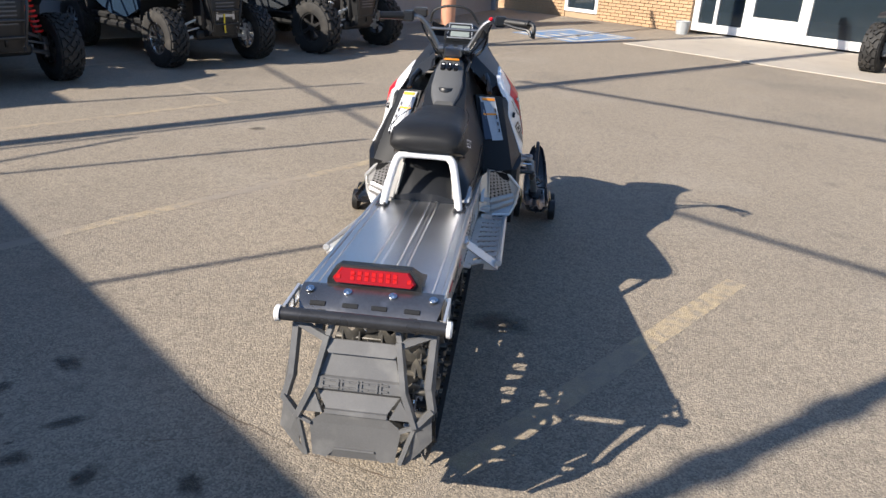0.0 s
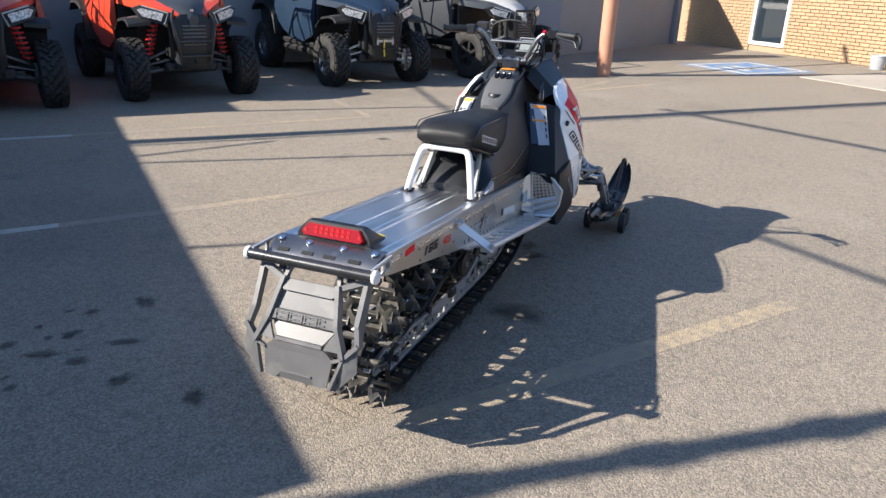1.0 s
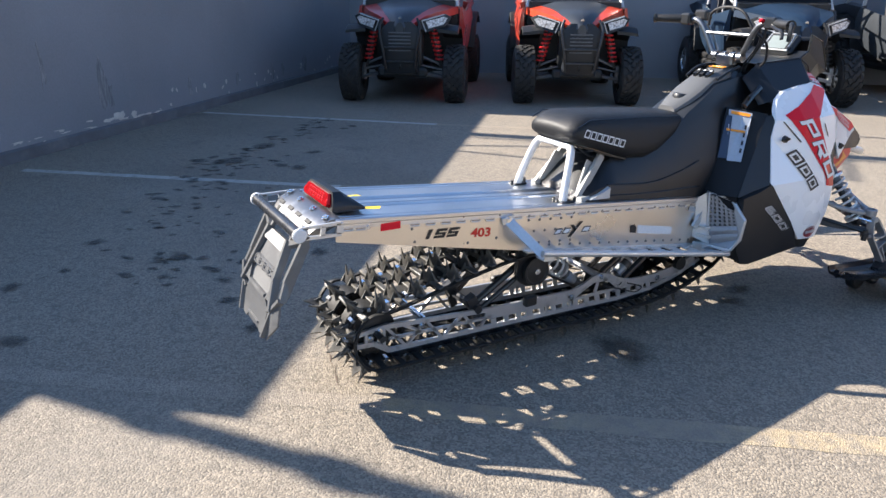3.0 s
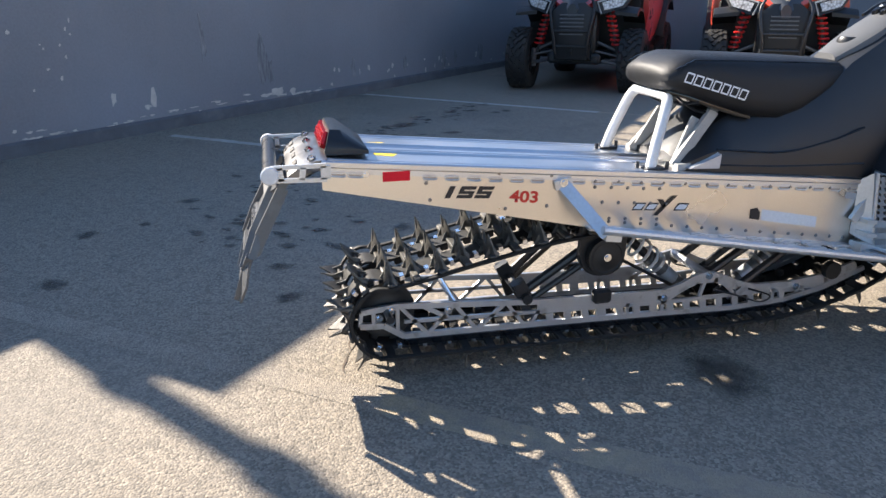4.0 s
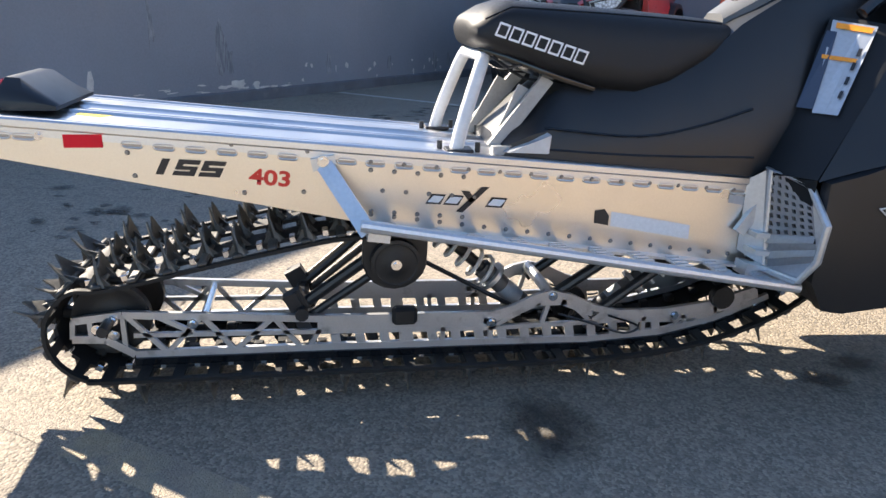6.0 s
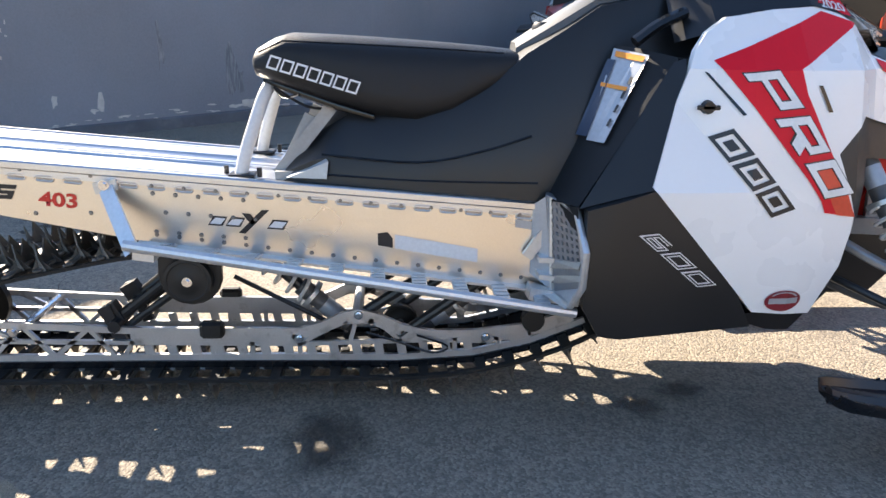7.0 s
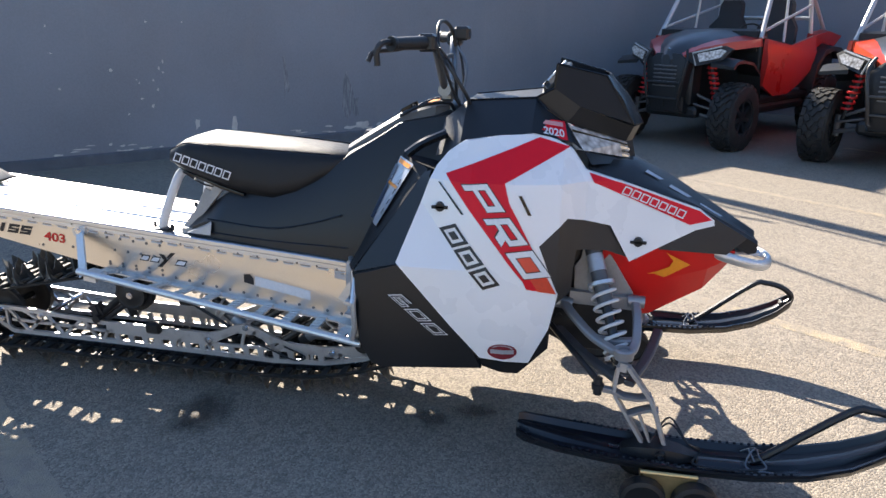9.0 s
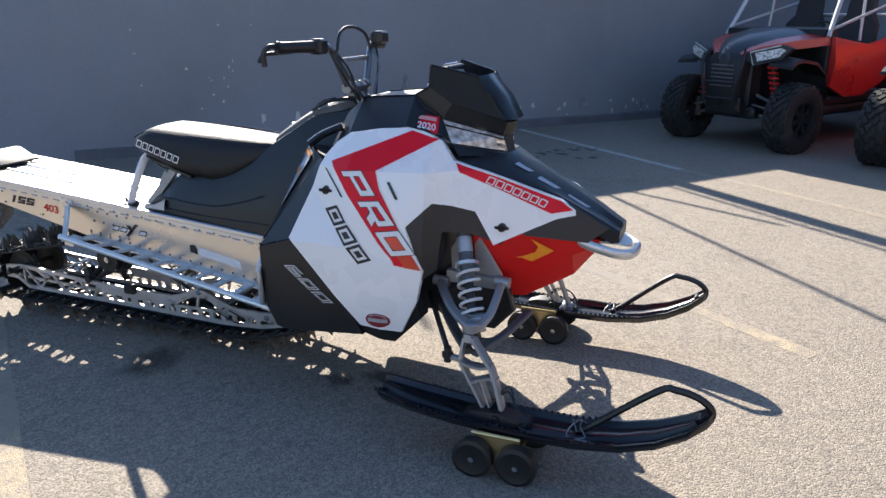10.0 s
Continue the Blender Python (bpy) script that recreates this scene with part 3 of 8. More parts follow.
CAST = mix_into(material("cast_silver", (0.55, 0.55, 0.56), 0.42, 0.8, vary=0.1, grain=0.1, size=12, fine=300, bump=0.15), (0.2, 0.19, 0.18), 25, 0.6, 0.75, amount=0.6)
RUBBER = material("black_rubber", (0.009, 0.009, 0.0095), 0.5, vary=0.25, grain=0.2, size=12, fine=250, bump=0.3)
TRACK_R = mix_into(material("worn_track_rubber", (0.05, 0.048, 0.044), 0.45, vary=0.25, grain=0.2, size=18, fine=250, bump=0.25), (0.22, 0.2, 0.165), 14, 0.46, 0.68, amount=0.7)
FLAP_P = mix_into(material("scuffed_grey_black_plastic", (0.105, 0.106, 0.108), 0.38, vary=0.15, grain=0.15, size=8, fine=300, bump=0.1), (0.2, 0.2, 0.195), 14, 0.52, 0.75, amount=0.5)
STEEL_D = material("dark_steel", (0.03, 0.03, 0.032), 0.35, 0.3, vary=0.2, size=12)
CHROME = material("bright_steel", (0.75, 0.75, 0.76), 0.15, 1.0, vary=0.05, size=12, bump=0.02)
HOOP_W = material("white_powder_coat", (0.64, 0.64, 0.64), 0.35, vary=0.05, size=9, bump=0.03)
ZINC = material("yellow_zinc_plate", (0.55, 0.42, 0.2), 0.35, 0.8, vary=0.1, size=12)
INK = material("black_ink", (0.015, 0.015, 0.018), 0.35)
PALE_INK = material("white_ink", (0.72, 0.73, 0.74), 0.4, vary=0.04)
LABEL_S = material("silver_grey_label", (0.42, 0.44, 0.47), 0.35, 0.3, vary=0.06)
RED_INK = material("red_ink", (0.6, 0.03, 0.02), 0.4)
YELLOW_D = material("yellow_decal", (0.75, 0.55, 0.03), 0.4)
lens_red = bpy.data.materials.new("red_lens")
lens_red.use_nodes = True
_b = lens_red.node_tree.nodes["Principled BSDF"]
_b.inputs["Base Color"].default_value, _b.inputs["Roughness"].default_value = (0.24, 0.003, 0.004, 1), 0.12
_b.inputs["Specular IOR Level"].default_value = 0.4
# headlight lens: its reflections are painted as a pale and dark cell pattern
lens_mottled = bpy.data.materials.new("lens_painted_reflections")
lens_mottled.use_nodes = True
_b = lens_mottled.node_tree.nodes["Principled BSDF"]
_b.inputs["Roughness"].default_value = 0.16
_b.inputs["Coat Weight"].default_value = 0.5
_nt = lens_mottled.node_tree
_tc, _vo, _rp = (_nt.nodes.new(k) for k in ("ShaderNodeTexCoord", "ShaderNodeTexVoronoi", "ShaderNodeValToRGB"))
_vo.inputs["Scale"].default_value = 42
_nt.links.new(_tc.outputs["Object"], _vo.inputs["Vector"])
_nt.links.new(_vo.outputs["Distance"], _rp.inputs[0])
_rp.color_ramp.elements[0].color, _rp.color_ramp.elements[1].color = (0.85, 0.83, 0.8, 1), (0.16, 0.14, 0.12, 1)
_nt.links.new(_rp.outputs[0], _b.inputs["Base Color"])
screen = bpy.data.materials.new("smoked_screen")
screen.use_nodes = True
_b = screen.node_tree.nodes["Principled BSDF"]
_b.inputs["Base Color"].default_value, _b.inputs["Roughness"].default_value = (0.004, 0.0045, 0.006, 1), 0.22
_b.inputs["Alpha"].default_value = 0.97
_b.inputs["Specular IOR Level"].default_value = 0.25

MIRROR = Matrix.Diagonal((-1, 1, 1, 1))
sled = thing("snowmobile", "white, red and black snowmobile with long aluminium tunnel on ski dollies", "snowmobile")


def both(name, build, mat, parent=sled, label="", smooth=35):
    """The same part on the right and, mirrored, on the left."""
    out = []
    for s in (1, -1):
        bm = bmesh.new()
        build(bm)
        if s < 0:
            bmesh.ops.transform(bm, matrix=MIRROR, verts=bm.verts)
        out.append(part(name, bm, mat, parent, label, smooth))
    return out


def one(name, build, mat, parent=sled, label="", smooth=35):
    bm = bmesh.new()
    build(bm)
    return part(name, bm, mat, parent, label, smooth)


FRONT_FOLDS = ((2.42, 0.25), (2.56, 0.68), (2.63, -0.5), (2.78, -0.11))


def body_x(y, z):
    """Half width of the bodywork at a place of its side view: upright low down, leaning in above, folded in towards nose and knee."""
    side = 0.379 - 0.21 * min(max(0, z - 0.6), 0.25) - 0.8 * max(0, z - 0.85) - 0.12 * max(0, 0.42 - z)
    rear = min(0.3 * max(0, 2.3 - y), 0.25 * max(0, z - 0.6)) + 0.25 * max(0, 2.02 - y)
    return side - rear - sum(k * max(0, y - y0) for y0, k in FRONT_FOLDS)


def crease(bm, extra=()):
    """Cuts a side-view outline along the folds of the bodywork."""
    for co, no in (*(((0, 0, z), (0, 0, 1)) for z in (0.42, 0.6, 0.85)), *(((0, y, 0), (0, 1, 0)) for y in (2.02, 2.3, 2.42, 2.56, 2.63, 2.78)), ((0, 2.3, 0.6), (0, 0.3, 0.25)), *extra):
        bmesh.ops.bisect_plane(bm, geom=bm.verts[:] + bm.edges[:] + bm.faces[:], plane_co=co, plane_no=no, dist=1e-5)


def drape(bm, outlines, lift=0.0, depth=0.0, surf=body_x, extra=()):
    """Lays side-view outlines (y, z) onto the bodywork; depth makes them a shell."""
    for o in outlines:
        bm.faces.new(V(bm, [(0, y, z) for y, z in o]))
    crease(bm, extra)
    for v in bm.verts:
        v.co.x = surf(v.co.y, v.co.z) + lift
    if depth:
        bmesh.ops.recalc_face_normals(bm, faces=bm.faces)
        r = bmesh.ops.extrude_face_region(bm, geom=bm.faces[:])
        for v in [g for g in r["geom"] if isinstance(g, bmesh.types.BMVert)]:
            v.co.x -= depth


def text_flat(body, shear=0.0, bold=0.0):
    """The faces of a word as a bmesh in x, y, from the built-in letters, one unit high."""
    cu = bpy.data.curves.new("letters", "FONT")
    cu.body, cu.shear, cu.offset, cu.resolution_u = body, shear, bold, 3
    ob = bpy.data.objects.new("letters", cu)
    scene.collection.objects.link(ob)
    me = ob.to_mesh()
    bm = bmesh.new()
    bm.from_mesh(me)
    ob.to_mesh_clear()
    bpy.data.objects.remove(ob)
    bpy.data.curves.remove(cu)
    xs, ys = [v.co.x for v in bm.verts], [v.co.y for v in bm.verts]
    bmesh.ops.translate(bm, vec=(-min(xs), -min(ys), 0), verts=bm.verts)
    bmesh.ops.scale(bm, vec=(1 / (max(xs) - min(xs)), 1 / (max(ys) - min(ys)), 1), verts=bm.verts)
    return bm


def word(name, body, a, b, height, mat, parent, x=None, lift=0.004, shear=0.0, bold=0.0, label="", up=None):
    """Lettering on the right side of the machine along its base line from a to b (y, z)."""
    bm = text_flat(body, shear, bold)
    a, b = Vector(a), Vector(b)
    e = b - a
    n = Vector((-e.y, e.x)).normalized() if up is None else Vector(up).normalized()
    for v in bm.verts:
        p = a + e * v.co.x + n * height * v.co.y
        v.co = (0, p.x, p.y)
    if x is None:
        crease(bm)
    for v in bm.verts:
        v.co.x = (body_x(v.co.y, v.co.z) if x is None else x) + lift
    return part(name, bm, mat, parent, label, smooth=0)


def quads(bm, pts, a, b, height, gap=0.25, lean=0.15, up=None):
    """Blocks in place of a maker's lettering, as outlines along a to b."""
    a, b = Vector(a), Vector(b)
    e = (b - a)
    n = (Vector((-e.y, e.x)) if up is None else Vector(up)).normalized() * height
    d = e / pts
    out = []
    for i in range(pts):
        p = a + d * i
        q = d * (1 - gap)
        s = e.normalized() * height * lean
        out.append([tuple(p), tuple(p + q), tuple(p + q + n + s), tuple(p + n + s)])
    return out


def hollow(o, k=0.34):
    """Four strips round the inside of a slanted block (y, z)."""
    c = sum((Vector(p) for p in o), Vector((0, 0))) / 4
    inner = [tuple(Vector(p).lerp(c, 1 - k)) for p in o]
    inner = [tuple(Vector(p).lerp(Vector(q), 0.55)) for p, q in zip(inner, o)]
    return [[o[i], o[(i + 1) % 4], inner[(i + 1) % 4], inner[i]] for i in range(4)]


def glyph(ch, tx, ty, inset=0.0):
    """The strokes of a squared letter as outlines in a unit cell; inset thins them all round."""
    m = 0.3 if ch in "PR" else 0.5 - ty / 2
    top, low, mid = (tx, 1 - ty, 1 - tx, 1), (tx, 0, 1 - tx, ty), (tx, m, 1 - tx, m + ty * 0.85)
    left, right = (0, 0, tx, 1), (1 - tx, 0, 1, 1)
    upright = {"P": (left, (1 - tx, m, 1, 1)), "R": (left, (1 - tx, m, 1, 1)), "O": (left, right), "0": (left, right), "6": (left, (1 - tx, 0, 1, m + ty * 0.85)), "1": ((0.42, 0, 0.42 + tx * 1.2, 1),), "5": ((0, m, tx, 1), (1 - tx, 0, 1, m + ty * 0.85))}[ch]
    level = {"P": (top, mid), "R": (top, mid), "O": (top, low), "0": (top, low), "6": (top, mid, low), "1": (), "5": ((tx, 1 - ty, 1, 1), mid, (0, 0, 1 - tx, ty))}[ch]
    d, f = inset, inset * ty / tx
    out = [(a + d, b + f, c - d, e - f) for a, b, c, e in upright] + [(a - d if a else d, b + f, c + d if c < 1 else 1 - d, e - f) for a, b, c, e in level]
    out = [[(a, b), (c, b), (c, e), (a, e)] for a, b, c, e in out]
    if ch == "R":
        out.append([(1 - 1.5 * tx + d, f), (1 - d, f), (0.4 + 1.5 * tx - d, m + f), (0.4 + d, m + f)])
    return out


def squared(name, body, a, b, height, up, mat, parent, lift, tx, ty, inset=0.0, label="", surf=body_x):
    """Squared lettering on the side of the machine along its base line from a to b (y, z)."""
    bm = bmesh.new()
    a, e = Vector(a), (Vector(b) - Vector(a)) / len(body)
    up = Vector(up).normalized() * height
    drape(bm, [[tuple(a + e * (i + x * 0.86) + up * y) for x, y in o] for i, ch in enumerate(body) for o in glyph(ch, tx, ty, inset)], lift, 0, surf)
    return part(name, bm, mat, parent, label, 0)


# tunnel
def top_z(y):
    return 0.667 - 0.0857 * (y - 0.25)


def low_z(y):
    return 0.597 - 0.208 * (y - 0.25) if y < 0.97 else 0.447 - 0.135 * (y - 0.97)


def tunnel_side(bm):
    pts = [(0.25, low_z(0.25)), (0.97, low_z(0.97)), (2.0, low_z(2.0)), (2.0, top_z(2.0)), (0.25, top_z(0.25))]
    lo, hi = V(bm, [(0.194, *p) for p in pts]), V(bm, [(0.198, *p) for p in pts])
    bm.faces.new(lo), bm.faces.new(hi)
    for i in range(5):
        bm.faces.new((lo[i], lo[(i + 1) % 5], hi[(i + 1) % 5], hi[i]))


sides = both("tunnel_side", tunnel_side, SIDE_ALU, label="satin aluminium tunnel side")


def tunnel_top(bm):
    # extruded sheet with raised beads and rounded edges
    prof = [(-0.2, -0.03), (-0.2, -0.006), (-0.195, 0.0), (-0.168, 0.0), (-0.165, -0.004), (-0.16, 0.0), (-0.062, 0.0), (-0.058, 0.006), (-0.048, 0.006), (-0.044, 0.0), (-0.03, 0.0), (-0.026, 0.004), (-0.02, 0.0),
            (0.02, 0.0), (0.026, 0.004), (0.03, 0.0), (0.044, 0.0), (0.048, 0.006), (0.058, 0.006), (0.062, 0.0), (0.16, 0.0), (0.165, -0.004), (0.168, 0.0), (0.195, 0.0), (0.2, -0.006), (0.2, -0.03)]
    rows = [V(bm, [(x, y, top_z(y) + z + 0.004) for x, z in prof]) for y in (0.25, 0.8, 1.4, 2.0)]
    for r, s in zip(rows, rows[1:]):
        for i in range(len(prof) - 1):
            bm.faces.new((r[i], r[i + 1], s[i + 1], s[i]))


tt = one("tunnel_top", tunnel_top, ALU, label="brushed aluminium tunnel top with raised beads", smooth=25)
both("edge_rail", lambda bm: box(bm, (0.186, 0.25, -0.012), (0.204, 1.98, 0.008), Matrix(((1, 0, 0, 0), (0, 1, 0, 0), (0, -0.0857, 1, 0.6884), (0, 0, 0, 1))), 0.004), ALU, tt)

bm = bmesh.new()
rod(bm, (0, 0, 0), (0.0035, 0, 0), 0.0055, 0.0035, 8)
rivet = finish("rivet", bm, material("dull_rivet", (0.25, 0.24, 0.23), 0.4, 0.8))
rv = [(0.52, 0.6), (0.53, 0.553), (0.72, 0.615), (0.74, 0.515), (0.86, 0.515), (0.87, 0.6)]
rv += [(1.0 + 0.05 * i, low_z(1.0 + 0.05 * i) + 0.02) for i in range(19)]
rv += [(1.0 + 0.05 * i + 0.025 * (j % 2), 0.56 - 0.045 * j - 0.0857 * 0.05 * i) for i in range(5) for j in range(3)]
rv += [(1.0 + 0.07 * i, top_z(1.0 + 0.07 * i) - 0.025) for i in range(13)]
for s in (1, -1):
    for y, z in rv:
        sibling("rivet", rivet, sides[0 if s > 0 else 1], Matrix.Translation((s * 0.1985, y, z)) @ Matrix.Diagonal((s, 1, 1, 1)))
bm = bmesh.new()
tube(bm, [(0, 0.014 * q + 0.006 * math.cos(t), 0.006 * math.sin(t)) for q, t0 in ((1, -90), (-1, 90)) for t in [radians(t0 + 36 * k) for k in range(6)]], 0.0022, 6, closed=True)
slot = finish("pressed_slot", bm, SIDE_ALU)
# slot floor: the shade inside a slot is put into a darker metal colour
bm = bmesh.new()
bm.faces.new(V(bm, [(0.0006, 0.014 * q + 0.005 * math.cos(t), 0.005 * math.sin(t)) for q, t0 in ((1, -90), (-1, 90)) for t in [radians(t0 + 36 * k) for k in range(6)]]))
slot_floor = finish("slot_floor", bm, material("slot_metal_painted_shade", (0.4, 0.36, 0.32), 0.5, 0.8), 0)
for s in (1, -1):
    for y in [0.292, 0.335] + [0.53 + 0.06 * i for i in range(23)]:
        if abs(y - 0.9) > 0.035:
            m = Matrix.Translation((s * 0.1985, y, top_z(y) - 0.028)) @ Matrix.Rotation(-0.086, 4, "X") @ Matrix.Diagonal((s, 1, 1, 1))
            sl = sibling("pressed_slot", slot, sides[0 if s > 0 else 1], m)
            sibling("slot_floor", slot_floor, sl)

# markings on the tunnel side
one("reflector", lambda bm: box(bm, (0.198, 0.405, 0.61), (0.201, 0.477, 0.636), bevel=0.001), RED_D, sides[0], "red reflector")
squared("number", "155", (0.551, 0.557), (0.7, 0.547), 0.036, (0.5, 1), INK, sides[0], 0.0015, 0.3, 0.28, 0.0, "black number 155 on the tunnel side", lambda y, z: 0.198)
word("number", "403", (0.749, 0.533), (0.832, 0.525), 0.034, RED_INK, sides[0], x=0.198, lift=0.0015, bold=0.03, label="red number 403 on the tunnel side")


def flat(bm, outlines, x):
    for o in outlines:
        bm.faces.new(V(bm, [(x, y, z) for y, z in o]))


MARK_BLOCKS = [(1.117, 1.15), (1.156, 1.19), (1.25, 1.288)]
for (a, b), grow, x, ink in [(q, *r) for q in MARK_BLOCKS for r in ((0.0, 0.1992, INK), (0.004, 0.1998, PALE_INK))]:
    one("logo_mark", lambda bm: flat(bm, [[(a + grow, 0.485 - 0.075 * (a - 1.117) + grow), (b - grow, 0.485 - 0.075 * (b - 1.117) + grow), (b + 0.012 - grow, 0.507 - 0.075 * (b - 1.117) - grow), (a + 0.014 + grow, 0.507 - 0.075 * (a - 1.117) - grow)]], x), ink, sides[0], "abstract maker's mark", 0)
one("logo_slash", lambda bm: flat(bm, [[(1.185, 0.466), (1.2, 0.464), (1.258, 0.52), (1.24, 0.52)], [(1.195, 0.513), (1.214, 0.511), (1.226, 0.492), (1.216, 0.484)]], 0.2003), INK, sides[0], "dark slanted slash of the mark", 0)
one("decal", lambda bm: flat(bm, [[(1.545, 0.425), (1.742, 0.388), (1.742, 0.422), (1.545, 0.459)]], 0.1993), PALE_INK, sides[0], "white information decal", 0)
one("decal_mark", lambda bm: flat(bm, [[(1.505, 0.433), (1.54, 0.426), (1.54, 0.45), (1.528, 0.465), (1.505, 0.462)]], 0.1993), INK, sides[0], "", 0)
one("decal", lambda bm: flat(bm, [[(1.83, 0.475), (1.89, 0.465), (1.89, 0.485), (1.83, 0.495)]], 0.1993), LABEL_S, sides[0], "small grey label", 0)

# rear cap, bumper, tail light
def bar(bm, a, b, h, x, t, x2=None):
    """A flat bar in the side view from a to b (y, z), h high, t thick, at x (to x2)."""
    p, q = Vector((x, *a)), Vector((x if x2 is None else x2, *b))
    d = (q - p).normalized()
    side = Vector((1, 0, 0))
    up = d.cross(side).normalized() * h / 2
    side = side * t / 2
    vs = [bm.verts.new(c + s * side + u * up) for c in (p, q) for s, u in ((-1, -1), (1, -1), (1, 1), (-1, 1))]
    for f in ((3, 2, 1, 0), (4, 5, 6, 7), (0, 1, 5, 4), (1, 2, 6, 5), (2, 3, 7, 6), (3, 0, 4, 7)):
        bm.faces.new([vs[i] for i in f])


CAP_FOLD = ((0.2, 0.266, 0.679), (0.199, 0.238, 0.678), (0.196, 0.2, 0.664), (0.188, 0.172, 0.643), (0.178, 0.158, 0.626), (0.172, 0.16, 0.612), (0.19, 0.2, 0.628), (0.198, 0.266, 0.662))


def rear_cap(bm):
    rows = [V(bm, [(x * w, y, z - 0.004 * abs(x) ** 4) for x in (-1, -0.92, -0.5, 0, 0.5, 0.92, 1)]) for w, y, z in CAP_FOLD]
    for r, s in zip(rows, rows[1:] + rows[:1]):
        for i in range(6):
            bm.faces.new((r[i], r[i + 1], s[i + 1], s[i]))
    bm.faces.new([r[0] for r in rows]), bm.faces.new([r[-1] for r in rows])


cap = one("rear_cap", rear_cap, mix_into(material("scuffed_dark_casting", (0.2, 0.2, 0.205), 0.3, 0.9, vary=0.2, grain=0.1, size=10), (0.42, 0.42, 0.42), 13, 0.55, 0.72, amount=0.6), label="dark scuffed metal end cap with slots", smooth=30)
bm = bmesh.new()
rod(bm, (0, 0, 0), (0, 0, 0.004), 0.012, n=12)
rod(bm, (0, 0, 0.003), (0, 0, 0.009), 0.007, n=6)
boss = finish("bolt", bm, CHROME)
for x in (-0.172, -0.066, 0.06, 0.172):
    sibling("bolt", boss, cap, Matrix.Translation((x, 0.228, 0.6745)) @ Matrix.Rotation(0.25, 4, "X"))
# nothing is pierced here: black pieces paint the darkness of the slots
for x in (-0.14, -0.05, 0.03, 0.12):
    m = Matrix.Translation((x, 0.187, 0.6545)) @ Matrix.Rotation(0.66, 4, "X")
    one("oval_slot", lambda bm: [cbox(bm, (0, 0, 0), (0.044, 0.014, 0.004), m, 0.0015)], BLACK_M, cap, "flat black piece painting the dark of a slot")
for x in (-0.09, 0.075):
    one("drain_notch", lambda bm: bm.faces.new(V(bm, [(x - 0.022, 0.1585, 0.622), (x + 0.022, 0.1585, 0.622), (x + 0.006, 0.1595, 0.604)])), material("satin_web", (0.5, 0.5, 0.5), 0.4, 0.9), cap, smooth=0)
bumper = one("rear_bumper", lambda bm: rod(bm, (-0.222, 0.122, 0.648), (0.222, 0.122, 0.648), 0.0185, n=20), material("scuffed_black_tube", (0.045, 0.046, 0.05), 0.28, 0.5, vary=0.3, grain=0.15, size=12), label="black rear bumper tube")
both("end_cap", lambda bm: ring(bm, [(0.0, 0.001), (0.0, 0.022), (0.01, 0.023), (0.014, 0.02), (0.015, 0.001)], 20, Matrix.Translation((0.222, 0.122, 0.648))), HOOP_W, bumper)


def bump_plate(bm):
    x = 0.214
    for a, b, h in (((0.125, 0.664), (0.262, 0.665), 0.011), ((0.125, 0.632), (0.262, 0.628), 0.011), ((0.2, 0.632), (0.205, 0.662), 0.014), ((0.255, 0.63), (0.255, 0.664), 0.016), ((0.15, 0.63), (0.146, 0.664), 0.014)):
        bar(bm, a, b, h, x, 0.008)


both("bumper_bracket", bump_plate, ALU_P, bumper, "pierced aluminium bracket")
both("side_strap", lambda bm: bar(bm, (0.25, 0.647), (0.272, 0.646), 0.034, 0.205, 0.014), ALU_P, bumper)
for s, sd in zip((1, -1), sides):
    for y, z in ((0.264, 0.641), (0.362, 0.633)):
        sibling("bolt", boss, sd, Matrix.Translation((s * 0.199, y, z)) @ Matrix.Rotation(s * math.pi / 2, 4, "Y") @ Matrix.Scale(0.65, 4))


def lamp_at(x, k, d=0.0):
    """A place on the slanted face of the tail light: k from its foot to its top."""
    return (x, 0.262 + 0.018 * k - d * 0.94, 0.684 + 0.044 * k + d * 0.34)


light = thing("tail_light", "", "")
light.parent = sled
bm = bmesh.new()
loft(bm, [[(x, y, z) for y, z in ((0.264, 0.678), (0.282 - 0.018 * (1 - t), 0.682 + 0.052 * t), (0.31 + 0.02 * (1 - t), 0.682 + 0.05 * t), (0.38, 0.68), (0.38, 0.672), (0.266, 0.672))] for x, t in ((-0.134, 0.2), (-0.122, 0.6), (-0.1, 1.0), (0.1, 1.0), (0.122, 0.6), (0.134, 0.2))])
part("housing", bm, BLACK_P, light, "black wedge housing")
bm = bmesh.new()
LENS = ((-0.118, 0.3), (-0.108, 0.04), (0.108, 0.04), (0.118, 0.3), (0.096, 0.96), (-0.096, 0.96))
loft(bm, [[lamp_at(x * q, 0.5 + (k - 0.5) * q, d) for x, k in LENS] for q, d in ((1.0, -0.004), (1.0, 0.004), (0.95, 0.01))])
lens = part("lens", bm, lens_red, light, "red tail light lens")
bm = bmesh.new()
cbox(bm, (0, 0, 0), (0.013, 0.006, 0.013), bevel=0.002)
led = finish("led_cell", bm, material("bright_red_cell", (0.42, 0.008, 0.008), 0.25, spec=0.4))
for i in range(7):
    for j in range(2):
        sibling("led_cell", led, lens, Matrix.Translation(lamp_at(-0.06 + 0.02 * i, 0.38 + 0.3 * j, 0.009)) @ Matrix.Rotation(-0.35, 4, "X"))
for x in (-0.1, 0.1):
    sibling("led_cell", led, lens, Matrix.Translation(lamp_at(x, 0.42, 0.009)) @ Matrix.Rotation(-0.35, 4, "X"))
